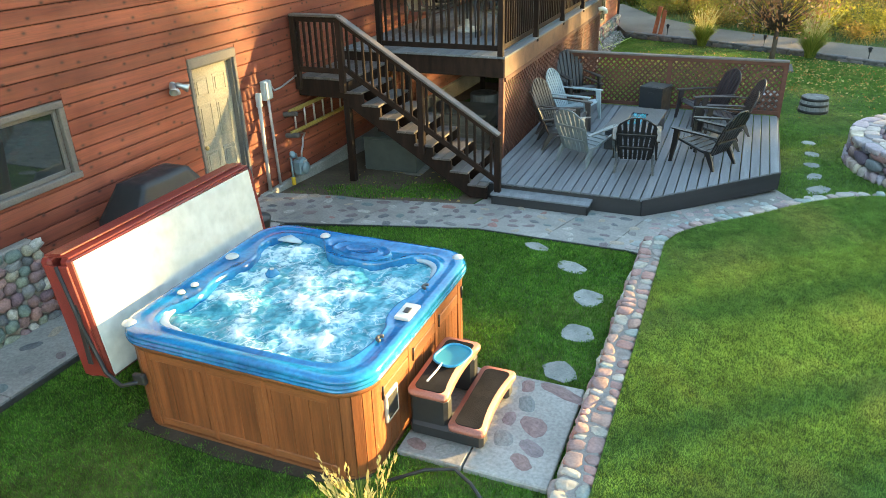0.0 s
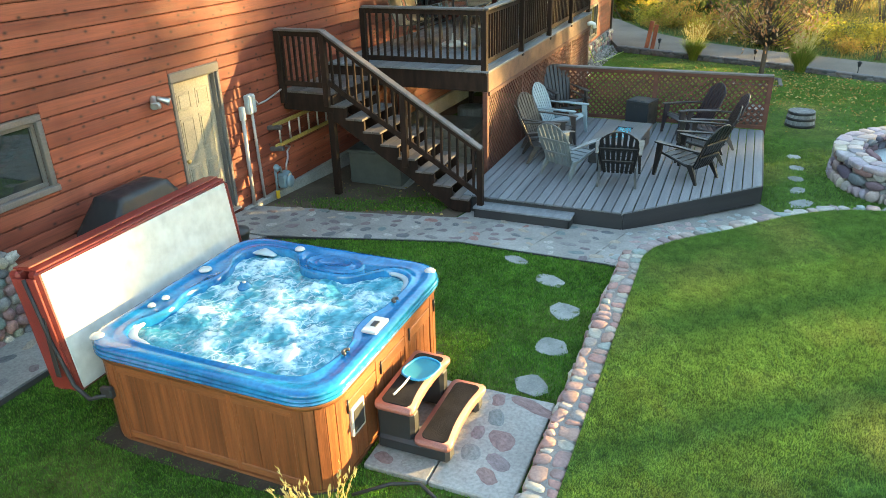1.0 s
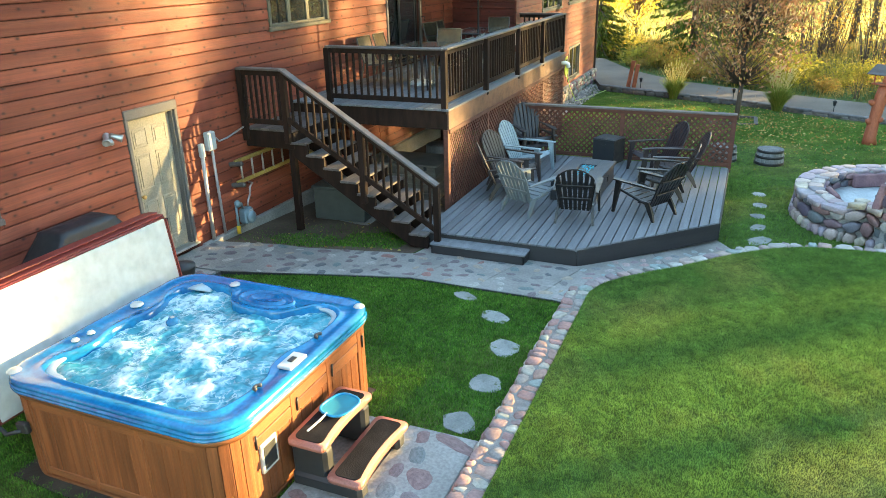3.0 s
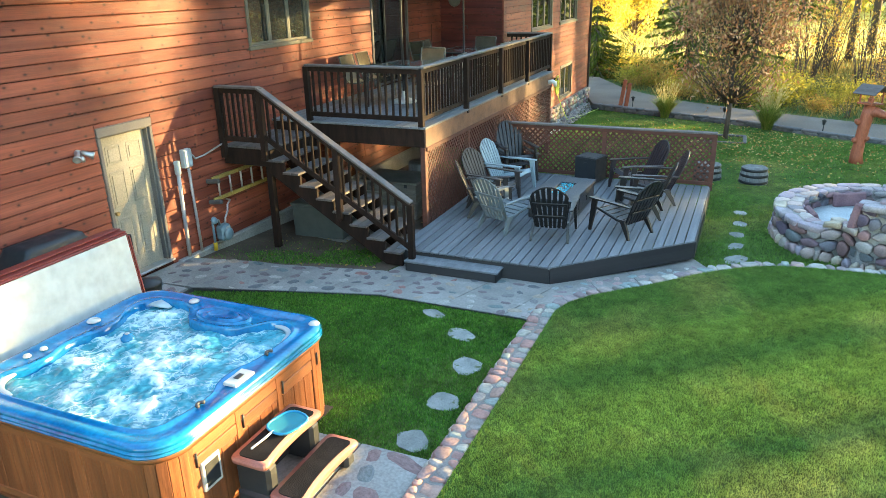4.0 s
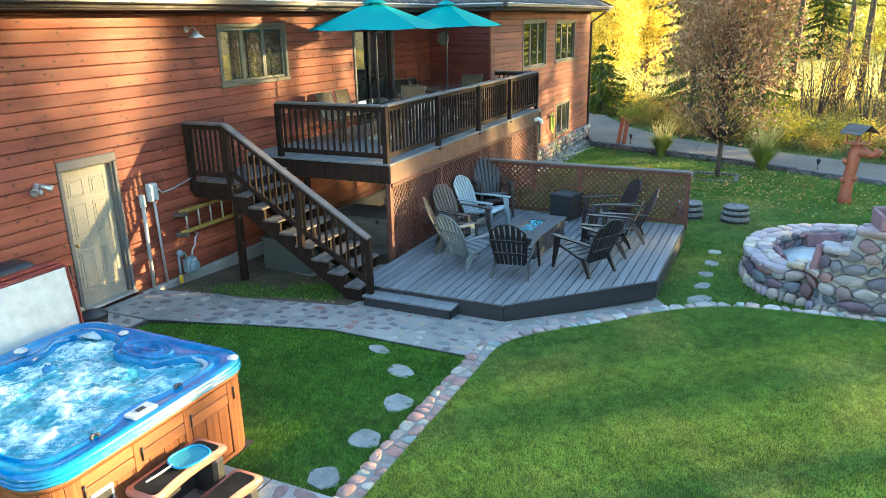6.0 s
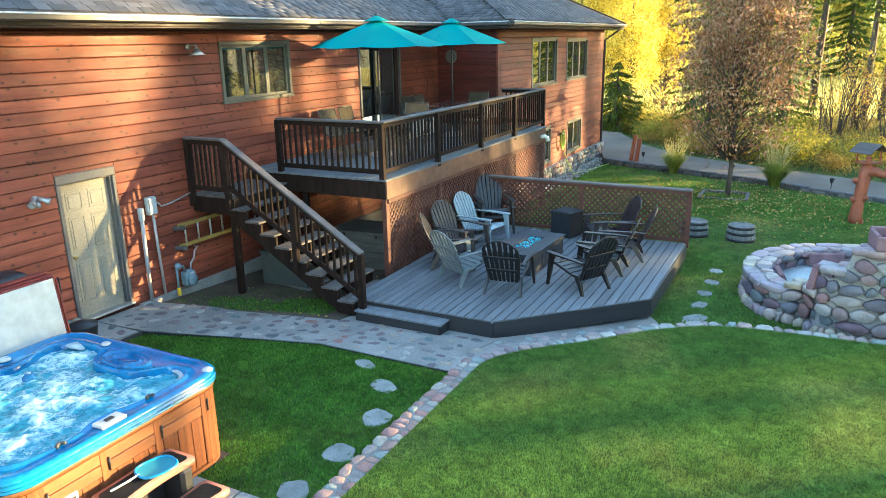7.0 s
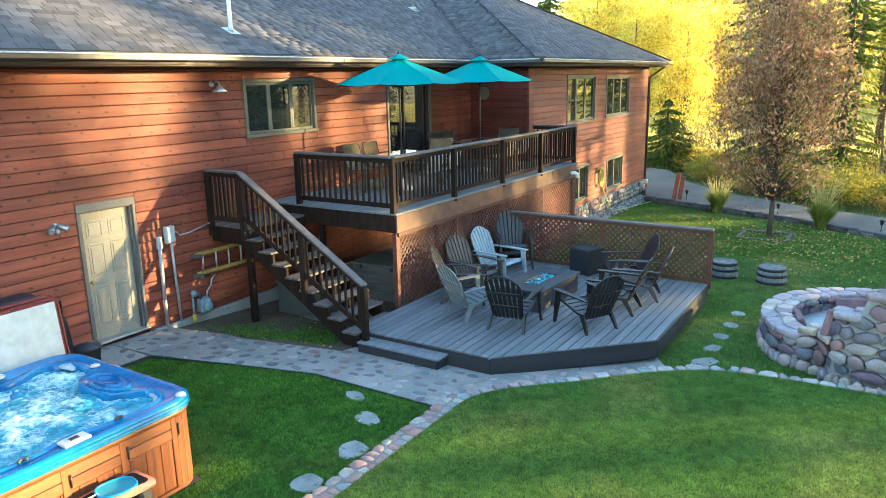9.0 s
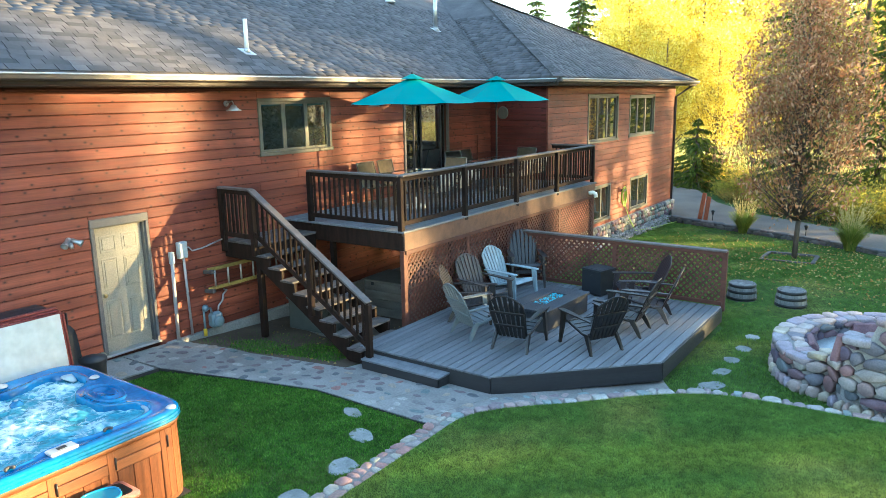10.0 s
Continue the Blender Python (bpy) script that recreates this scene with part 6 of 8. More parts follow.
def adirondack(label, mat):
    """A garden armchair with a fanned, round-topped back; it faces +x."""
    ob = thing("garden_armchair", label, "chair", group="armchairs on the patio deck")
    # back: slats that fan out, rounded at the top
    foot, lean = Vector((-0.24, 0, 0.2)), radians(24)
    for k in range(-3, 4):
        a = radians(k * 1.9)
        w0, w1 = 0.024, 0.03
        top = lambda u: 0.5 + 0.29 * math.sqrt(max(0.0, 1 - (u / 0.285) ** 2))
        bm = bmesh.new()
        pts = [(-w0, 0), (w0, 0), (w1, 0.45)] + [(q * w1, top(k * 0.075 + q * w1)) for q in (1, 0.5, 0, -0.5, -1)] + [(-w1, 0.45)]
        lo = [bm.verts.new((-0.009, u, v)) for u, v in pts]
        hi = [bm.verts.new((0.009, u, v)) for u, v in pts]
        bm.faces.new(hi)
        bm.faces.new(lo[::-1])
        m = len(pts)
        for i in range(m):
            bm.faces.new((lo[i], lo[(i + 1) % m], hi[(i + 1) % m], hi[i]))
        bmesh.ops.recalc_face_normals(bm, faces=bm.faces)
        sl = part("back_slat", bm, mat, ob)
        sl.matrix_basis = Matrix.Translation(foot + Vector((0.0, k * 0.0655, 0))) @ Matrix.Rotation(-lean, 4, "Y") @ Matrix.Rotation(-a, 4, "X")
    arch = [foot + Matrix.Rotation(-lean, 3, "Y") @ Vector((0.0, u, 0.5 + 0.3 * math.sqrt(max(0.0, 1 - (u / 0.29) ** 2)))) for u in np.linspace(-0.29, 0.29, 17)]
    tube("back_rim", mat, ob, [foot + Matrix.Rotation(-lean, 3, "Y") @ Vector((0, -0.24, 0.05))] + arch + [foot + Matrix.Rotation(-lean, 3, "Y") @ Vector((0, 0.24, 0.05))], 0.013, 6)
    for z, w in ((0.3, 0.48), (0.55, 0.54)):
        off = foot + Matrix.Rotation(-lean, 3, "Y") @ Vector((-0.02, 0, z - 0.06))
        piece("back_brace", mat, ob, (0.02, w, 0.045), Matrix.Translation(off) @ Matrix.Rotation(-lean, 4, "Y"), 0.005)
    # seat slats, sloping to the back
    for k in range(6):
        x = 0.31 - 0.1 * k
        z = 0.375 - 0.028 * k - (0.02 if k == 0 else 0)
        piece("seat_slat", mat, ob, (0.088, 0.5, 0.018), pose(x, 0, z, 0, -14 if k else 25), 0.005)
    for s in (-1, 1):
        # seat side, hind leg and front leg, all slender and tapered
        tube("side_rail", mat, ob, [(0.33, s * 0.262, 0.375), (0.15, s * 0.265, 0.335), (-0.1, s * 0.26, 0.27), (-0.27, s * 0.25, 0.235)], [0.022, 0.024, 0.024, 0.02], 6)
        bm = bmesh.new()
        add_hull(bm, [(x + i * w, s * (0.262 + sp) + j * t, z) for x, z, w, t, sp in ((-0.2, 0.29, 0.05, 0.018, 0), (-0.3, 0.15, 0.032, 0.02, 0.012), (-0.37, 0.0, 0.02, 0.016, 0.028)) for i in (-1, 1) for j in (-1, 1)])
        part("hind_leg", bm, mat, ob)
        bm = bmesh.new()
        add_hull(bm, [(x + i * w, s * (0.3 + sp) + j * t, z) for x, z, w, t, sp in ((0.38, 0.0, 0.021, 0.017, 0.035), (0.345, 0.26, 0.032, 0.018, 0.012), (0.32, 0.54, 0.05, 0.02, 0.012)) for i in (-1, 1) for j in (-1, 1)])
        part("front_leg", bm, mat, ob)
        # arm, broad in front
        bm = bmesh.new()
        arm = [(0.4, -0.045), (0.415, 0.0), (0.4, 0.045), (0.25, 0.055), (-0.05, 0.04), (-0.4, 0.022), (-0.4, -0.022), (-0.05, -0.035), (0.25, -0.05)]
        prism(bm, [(u, s * 0.325 + v) for u, v in arm], 0.535, 0.557)
        for v in bm.verts:
            v.co.z -= 0.03 * max(0, -v.co.x)
        bmesh.ops.bevel(bm, geom=[e for e in bm.edges if abs(e.verts[0].co.z - e.verts[1].co.z) < 0.015], offset=0.006, segments=1, affect="EDGES")
        part("armrest", bm, mat, ob)
    return ob


SEATS = [(-2.17, 11.2, 66, "slate", "slate grey resin garden armchair beside the fire table"), (-1.36, 11.08, 97, "black", "black-brown resin garden armchair with slatted back, facing the fire table"),
         (-0.36, 11.63, 150, "black", "black-brown resin garden armchair turned to the fire table"), (-0.24, 12.62, 184, "black", "black-brown resin garden armchair beside the angled corner"),
         (-0.14, 13.5, 192, "plum", "plum-brown resin garden armchair on the deck's open side"), (-0.55, 14.1, 212, "plum", "plum-brown resin garden armchair in front of the lattice screen"),
         (-3.0, 14.32, 307, "brown", "dark brown garden armchair, lower one of a stacked pair"), (-2.84, 13.43, 350, "pale", "pale blue-grey resin garden armchair by the lattice"),
         (-2.86, 12.5, 345, "taupe", "taupe resin garden armchair by the lattice"), (-2.72, 11.85, 24, "brown", "dark brown resin garden armchair against the lattice")]
first = {}
for x, y, turn, col, lab in SEATS:
    m = pose(x, y, LZ, 0, 0, turn)
    if col in first:
        ob = copy_thing(first[col], m)
        ob["label"] = lab
    else:
        ob = first[col] = adirondack(lab, CHAIR_COLOURS[col])
        ob.matrix_basis = m
top_seat = copy_thing(first["brown"], pose(-3.0 - 0.02, 14.32 + 0.03, LZ + 0.13, 0, 0, 307))
top_seat["label"] = "dark brown garden armchair, upper one of a stacked pair"

table = thing("fire_table", "dark slate rectangular fire table with blue glass burner", "fire table", pose(-1.57, 12.54, LZ, 0, 0, -3))
bm = bmesh.new()
add_box(bm, (0.74, 1.5, 0.31), (0, 0, 0.16), 0.01)
part("body", bm, M["slate"], table)
top_bm = bmesh.new()
for sz, c in (((0.26, 1.56, 0.05), (-0.27, 0, 0.345)), ((0.26, 1.56, 0.05), (0.27, 0, 0.345)), ((0.28, 0.4, 0.05), (0, -0.58, 0.345)), ((0.28, 0.4, 0.05), (0, 0.58, 0.345))):
    add_box(top_bm, sz, c, 0.004)
part("tabletop", top_bm, M["slate"], table)
piece("burner_tray", M["iron"], table, (0.27, 0.75, 0.02), (0, 0, 0.33), 0.004)
piece("access_door", M["slate"], table, (0.014, 0.3, 0.2), (0.373, -0.1, 0.17), 0.004)
piece("vent_slot", M["black"], table, (0.012, 0.12, 0.1), (0.374, 0.28, 0.17), 0.003)
M["blue_glass"] = plain("blue_fire_glass", (0.08, 0.45, 0.6), 0.12, 0.0, 0.5, 0.8)
bits = []
for i in range(170):
    p = Vector((rnd.uniform(-0.12, 0.12), rnd.uniform(-0.36, 0.36), rnd.uniform(0.345, 0.362)))
    r = rnd.uniform(0.008, 0.02)
    bits.append([p + Vector((rnd.uniform(-1, 1), rnd.uniform(-1, 1), rnd.uniform(-0.5, 1))).normalized() * r for _ in range(7)])
bm = bmesh.new()
for b in bits:
    add_hull(bm, b)
tagged(part("fire_glass", bm, M["blue_glass"], table, "bed of blue glass pieces"), kind="stuff")

tank = thing("tank_cover", "dark slate square propane tank cover with hand slots", "tank cover", pose(-1.5, 14.55, LZ, 0, 0, -17))
bm = bmesh.new()
for sz, c in (((0.46, 0.02, 0.46), (0, -0.22, 0.25)), ((0.46, 0.02, 0.46), (0, 0.22, 0.25)), ((0.02, 0.42, 0.46), (-0.22, 0, 0.25)), ((0.02, 0.42, 0.46), (0.22, 0, 0.25))):
    add_box(bm, sz, c, 0.004)
part("body", bm, M["black"], tank)
piece("lid", M["black"], tank, (0.48, 0.48, 0.035), (0, 0, 0.495), 0.008)
piece("lid_inset", M["slate"], tank, (0.38, 0.38, 0.008), (0, 0, 0.515), 0.002)
for s in (-1, 1):
    piece("hand_slot", M["black"], tank, (0.1, 0.008, 0.03), (0, s * 0.231, 0.4), 0.003)
for i in (-1, 1):
    for j in (-1, 1):
        piece("foot", M["black"], tank, (0.05, 0.05, 0.025), (i * 0.18, j * 0.18, 0.0125), 0.005)


# ---- things on the upper deck ----
def parasol(x, y, turn, base_z):
    ob = thing("parasol", "open teal canvas parasol with a dark pole", "parasol", pose(x, y, base_z, 0, 0, turn), "teal parasols on the raised deck")
    R, rim, peak = 1.32, 2.1, 2.6
    bm = bmesh.new()
    tip = bm.verts.new((0, 0, peak))
    rings = []
    for f, sag in ((0.15, 0.0), (0.4, 0.012), (0.7, 0.02), (1.0, 0.0)):
        ring = []
        for k in range(48):
            a = k * math.tau / 48
            u = (k % 6) / 6
            flat = math.cos(math.pi / 8) / math.cos((u - 0.5) * math.tau / 8)
            s = 4 * u * (1 - u)
            ring.append(bm.verts.new((R * f * flat * math.cos(a), R * f * flat * math.sin(a), peak + (rim - peak) * f - sag * s - (0.02 * s if f == 1 else 0))))
        rings.append(ring)
    for k in range(48):
        bm.faces.new((tip, rings[0][k], rings[0][(k + 1) % 48]))
        for a, b in zip(rings, rings[1:]):
            bm.faces.new((a[k], b[k], b[(k + 1) % 48], a[(k + 1) % 48]))
    bmesh.ops.solidify(bm, geom=bm.faces[:], thickness=0.004)
    canopy = part("canopy", bm, M["teal"], ob)
    bm = bmesh.new()
    tip = bm.verts.new((0, 0, peak + 0.07))
    ring = [bm.verts.new((0.26 * math.cos(k * math.tau / 8), 0.26 * math.sin(k * math.tau / 8), peak - 0.04)) for k in range(8)]
    for k in range(8):
        bm.faces.new((tip, ring[k], ring[(k + 1) % 8]))
    bmesh.ops.solidify(bm, geom=bm.faces[:], thickness=0.004)
    part("vent_flap", bm, M["teal"], canopy)
    tube("pole", M["iron"], ob, [(0, 0, 0.05), (0, 0, 1.4), (0, 0, peak + 0.06)], 0.022)
    turned("finial", M["iron"], ob, [(0.02, 0), (0.025, 0.02), (0.012, 0.05)], (0, 0, peak + 0.06), 12)
    crank = tube("crank", M["iron"], ob, [(0.02, 0, 1.25), (0.09, 0, 1.25), (0.09, 0, 1.18)], 0.008)
    for k in range(8):
        a = (k) * math.tau / 8
        r = tube("rib", M["iron"], ob, [(0.03 * math.cos(a), 0.03 * math.sin(a), peak - 0.03), (R * 0.98 * math.cos(a), R * 0.98 * math.sin(a), rim - 0.012)], 0.008, 6)
        tube("strut", M["iron"], r, [(0.03 * math.cos(a), 0.03 * math.sin(a), rim - 0.08), (R * 0.5 * math.cos(a), R * 0.5 * math.sin(a), (peak + rim) / 2 - 0.02)], 0.007, 6)
    turned("base", M["liner"], ob, [(0.24, 0), (0.25, 0.03), (0.2, 0.06), (0.05, 0.09), (0.035, 0.2), (0.028, 0.22)], n=24, label="pale round parasol base")
    return ob


parasol(-4.95, 13.2, 20, UZ)
parasol(-4.95, 16.42, 5, UZ)


def patio_table(x, y, length):
    ob = thing("dining_table", "glass-topped patio table under a parasol", "table", pose(x, y, UZ), "patio tables on the raised deck")
    M.setdefault("table_glass", glass_dark("table_glass", (0.16, 0.19, 0.19)))
    bm = bmesh.new()
    for s in (-1, 1):
        add_box(bm, (0.43, length, 0.012), (s * 0.245, 0, 0.715), 0.003)
    for s in (-1, 1):
        add_box(bm, (0.06, length / 2 - 0.04, 0.012), (0, s * (length / 4 + 0.02), 0.715), 0.003)
    part("tabletop", bm, M["table_glass"], ob)
    tube("rim", M["iron"], ob, [(sx * 0.46, sy * length / 2, 0.71) for sx, sy in ((1, 1), (-1, 1), (-1, -1), (1, -1))], 0.016, 8, "", True)
    for i in (-1, 1):
        for j in (-1, 1):
            tube("leg", M["iron"], ob, [(i * 0.4, j * (length / 2 - 0.08), 0.7), (i * 0.42, j * (length / 2 - 0.06), 0.0)], 0.016)


patio_table(-4.95, 13.2, 1.5)
patio_table(-4.95, 16.42, 1.5)


def sling_chair(at, label):
    """It faces +x."""
    ob = thing("sling_chair", label, "chair", at, "sling chairs on the raised deck")
    w = 0.5
    bm = bmesh.new()
    path = [(0.24, 0.44), (0.1, 0.41), (-0.12, 0.4), (-0.2, 0.44), (-0.26, 0.6), (-0.34, 0.9)]
    lo = [[bm.verts.new((x, s * w / 2, z)) for s in (-1, 1)] for x, z in path]
    for a, b in zip(lo, lo[1:]):
        bm.faces.new((a[0], a[1], b[1], b[0]))
    bmesh.ops.solidify(bm, geom=bm.faces[:], thickness=0.008)
    part("sling", bm, M["sling"], ob, "beige woven sling", True)
    for s in (-1, 1):
        y = s * (w / 2 + 0.015)
        tube("side_frame", M["tan"], ob, [(x, y, z) for x, z in path], 0.013)
        tube("leg", M["tan"], ob, [(0.24, y, 0.44), (0.27, y, 0.0)], 0.013)
        tube("leg", M["tan"], ob, [(-0.2, y, 0.44), (-0.3, y, 0.0)], 0.013)
        tube("armrest", M["tan"], ob, [(-0.27, y, 0.63), (0.1, y, 0.64), (0.24, y, 0.62), (0.25, y, 0.44)], 0.013)
    tube("top_bar", M["tan"], ob, [(-0.34, -w / 2, 0.9), (-0.34, w / 2, 0.9)], 0.012)
    return ob


one = sling_chair(pose(-5.72, 12.95, UZ), "beige sling patio chair pushed to the glass table")
for x, y, a in ((-5.72, 13.6, 4), (-4.2, 12.9, 176), (-4.2, 13.55, 184), (-4.95, 14.4, -86), (-5.75, 16.15, -12), (-5.72, 16.75, 3), (-4.2, 16.1, 180), (-4.2, 16.75, 176), (-4.95, 17.6, -90)):
    copy_thing(one, pose(x, y, UZ, 0, 0, a))

clock = thing("wall_clock", "round pale wall clock on the red siding", "clock", pose(-6.06, WY0 - 0.02, 3.57, 90))
turned("rim", M["tan"], clock, [(0.16, 0), (0.17, 0.015), (0.16, 0.035), (0.14, 0.035)], n=28)
turned("dial", M["knob"], clock, [(0.14, 0.0), (0.14, 0.02), (0.001, 0.021)], n=28)
for a, r in ((40, 0.09), (-70, 0.06)):
    bar("pointer", M["iron"], clock, (0, 0, 0.026), (r * math.cos(radians(a)), r * math.sin(radians(a)), 0.026), 0.01, 0.004, 0.001)
thermo = thing("broom", "small broom hung on the red siding", "broom", pose(WALL + 0.05, 17.9, UZ))
tube("stick", M["lattice"], thermo, [(0, 0, 0.25), (0.01, 0.02, 1.2)], 0.012)
piece("brush", M["sling"], thermo, (0.05, 0.25, 0.22), (0, 0, 0.12), 0.01)


# ---- fittings on the wall ----
def gooseneck(x, y, z):
    ob = thing("wall_lamp", "galvanised gooseneck barn lamp under the eave", "wall lamp", pose(x, y, z), "barn lamps on the wall")
    turned("rose", M["galv"], ob, [(0.05, 0), (0.05, 0.015), (0.02, 0.02)], n=16).matrix_basis = pose(0, 0, 0, 0, 90)
    tube("arm", M["galv"], ob, [(0, 0, 0), (0.1, 0, 0.03), (0.17, 0, 0.04), (0.2, 0, 0.0), (0.2, 0, -0.03)], 0.012)
    turned("shade", M["galv"], ob, [(0.02, 0.0), (0.045, -0.01), (0.06, -0.05), (0.13, -0.1), (0.125, -0.105), (0.05, -0.06)], (0.2, 0, -0.02), 20)


gooseneck(WALL + 0.02, 9.85, 3.97)
gooseneck(WALL + 0.02, 13.55, 3.97)
flood = thing("flood_light", "twin outdoor flood light with silver heads", "flood light", pose(WALL + 0.02, 6.86, 2.06))
turned("plate", M["galv"], flood, [(0.055, 0), (0.055, 0.02), (0.03, 0.03)], n=18).matrix_basis = pose(0, 0, 0, 0, 90)
for s in (-1, 1):
    head = turned("lamp_head", M["galv"], flood, [(0.03, 0), (0.032, 0.07), (0.05, 0.13), (0.052, 0.15), (0.045, 0.15), (0.01, 0.12)], n=18)
    head.matrix_basis = pose(0.04, 0.03 * s, 0.02, 0, 115, 48 * s)
turned("sensor", M["galv"], flood, [(0.03, 0), (0.035, 0.05), (0.02, 0.08)], n=14).matrix_basis = pose(0.05, 0, -0.03, 0, 150)

box = thing("junction_box", "pale grey electric disconnect box with conduit", "electric box", pose(WALL + 0.02, 8.68, 1.6))
piece("housing", M["grey_box"], box, (0.09, 0.17, 0.28), (0.045, 0, 0), 0.012)
piece("cover", M["grey_box"], box, (0.014, 0.14, 0.24), (0.097, 0, 0.0), 0.005)
tube("conduit", M["conduit"], box, [(0.045, 0.02, -0.14), (0.045, 0.03, -0.6), (0.04, 0.06, -1.5)], 0.022, 10)
tube("conduit", M["conduit"], box, [(0.045, 0.085, 0.03), (0.045, 0.14, 0.02), (0.045, 0.2, -0.05), (0.04, 0.4, -0.04), (0.04, 0.85, 0.05)], 0.014, 8)
meter = thing("cable_riser", "white conduit riser with a small grey box on the siding", "conduit", pose(WALL + 0.02, 8.48, 1.4))
piece("housing", M["grey_box"], meter, (0.07, 0.08, 0.2), (0.04, 0, 0.1), 0.01)
tube("conduit", M["conduit"], meter, [(0.04, 0, 0), (0.04, -0.01, -0.6), (0.045, -0.02, -1.3)], 0.03, 12)

gas = thing("gas_meter", "blue-grey gas meter with pipes and a yellow riser sleeve", "gas meter", pose(WALL + 0.05, 9.12, 0.08))
bm = bmesh.new()
add_box(bm, (0.18, 0.22, 0.26), (0.16, 0, 0.22), 0.05)
part("body", bm, M["meter"], gas)
turned("diaphragm", M["meter"], gas, [(0.1, 0), (0.1, 0.03), (0.06, 0.05)], n=20).matrix_basis = pose(0.24, 0, 0.2, 0, 90)
turned("regulator", M["meter"], gas, [(0.05, 0), (0.06, 0.02), (0.06, 0.04), (0.025, 0.07)], n=18).matrix_basis = pose(0.15, -0.2, 0.46, 0, 60)
tube("pipe", M["meter"], gas, [(0.15, -0.22, 0.05), (0.15, -0.22, 0.44), (0.15, -0.08, 0.44), (0.15, -0.06, 0.34)], 0.02)
tube("pipe", M["galv"], gas, [(0.15, 0.07, 0.34), (0.15, 0.09, 0.44), (0.1, 0.22, 0.5), (0.08, 0.26, 0.6), (0.08, 0.34, 0.66), (0.0, 0.34, 0.66)], 0.016)
piece("dial", M["knob"], gas, (0.01, 0.09, 0.06), (0.252, 0, 0.3), 0.003)
turned("sleeve", M["yellow"], gas, [(0.032, 0), (0.032, 0.12), (0.026, 0.13)], (0.15, -0.22, -0.02), 14)

ladder = thing("ladder", "yellowed fibreglass ladder hung sideways on brackets", "ladder", pose(WALL + 0.12, 9.1, 1.0))
for z in (0.17, -0.17):
    bar("side_rail", M["yellow_old"] if "yellow_old" in M else M.setdefault("yellow_old", surface("old_yellow_rail", (0.3, 0.2, 0.05), (0.44, 0.32, 0.09), 2, 30, 0.6, 0.1)), ladder, (0, 0, z), (0, 2.3, z), 0.03, 0.06)
for k in range(8):
    tube("rung", M["galv"], ladder, [(0, 0.15 + 0.28 * k, -0.16), (0, 0.15 + 0.28 * k, 0.16)], 0.016)
for z in (0.17, -0.17):
    bar("log_hook", M["tread"], ladder, (-0.12, 0.02, z - 0.05), (0.14, 0.02, z - 0.02), 0.07, 0.07, 0.02)

unit = thing("utility_box", "dark green-grey metal utility enclosure under the stairs", "enclosure", pose(-5.35, 10.75, low(-5, 10.7) + 0.01, 0, 0, 4))
M["green_grey"] = plain("green_grey_enamel", (0.075, 0.085, 0.08), 0.45)
piece("body", M["green_grey"], unit, (0.95, 0.7, 0.56), (0, 0, 0.3), 0.02)
piece("lid", M["green_grey"], unit, (1.0, 0.75, 0.05), (0, 0, 0.6), 0.015)
piece("slab", M["concrete"], unit, (1.15, 0.9, 0.05), (0, 0, 0.0), 0.01)
drum = thing("water_heater_drum", "grey banded drum standing under the raised deck", "drum", pose(-4.6, 13.2, low(-4.6, 13.2)))
turned("drum", M["barrel"], drum, [(0.26, 0), (0.28, 0.02), (0.28, 0.4), (0.29, 0.42), (0.28, 0.44), (0.28, 0.85), (0.26, 0.87), (0.02, 0.86)], n=24)
for z in (0.2, 0.62):
    turned("band", M["iron"], drum, [(0.283, z), (0.29, z + 0.005), (0.29, z + 0.03), (0.283, z + 0.035)], n=24)
chest = thing("storage_chest", "weathered grey-brown storage chest under the raised deck", "chest", pose(-4.75, 12.35, low(-4.6, 12.3), 0, 0, 3))
M["chest"] = surface("weathered_chest", (0.13, 0.115, 0.095), (0.22, 0.2, 0.17), 2, 30, 0.7, 0.2, (1, 1, 5), 0.2)
for k in range(4):
    for sx, sy, px, py in ((1.1, 0.025, 0, -0.4), (1.1, 0.025, 0, 0.4), (0.025, 0.78, -0.54, 0), (0.025, 0.78, 0.54, 0)):
        piece("plank", M["chest"], chest, (sx, sy, 0.16), (px, py, 0.12 + 0.168 * k), 0.004)
piece("lid", M["chest"], chest, (1.18, 0.88, 0.04), (0, 0, 0.735), 0.01)
for x in (-0.35, 0.35):
    piece("hinge", M["iron"], chest, (0.06, 0.012, 0.09), (x, -0.42, 0.69), 0.003)

# covered grill
grill = thing("covered_grill", "gas grill under a black fabric cover by the wall", "grill", pose(-5.93, 5.76, 0.16))
bm = bmesh.new()
rings = []
for hx, hy, z, wv in ((0.3, 0.7, 0.02, 0.02), (0.29, 0.68, 0.35, 0.018), (0.28, 0.66, 0.75, 0.008), (0.275, 0.64, 0.84, 0.0), (0.2, 0.4, 1.14, 0.0), (0.185, 0.38, 1.185, 0.0), (0.1, 0.3, 1.2, 0.0), (0.01, 0.02, 1.21, 0.0)):
    ring = []
    for k in range(56):
        a = k * math.tau / 56
        c, s = math.cos(a), math.sin(a)
        q = 1 / max(abs(c), abs(s)) ** 0.93
        w = 1 + wv * math.sin(9 * a + z * 3) + wv * 0.7 * math.sin(17 * a)
        ring.append((hx * c * q * w, hy * s * q * w, z))
    rings.append(ring)
loft(bm, rings, True, True)
part("cover", bm, M["black"], grill, "black fabric cover with folds", True)
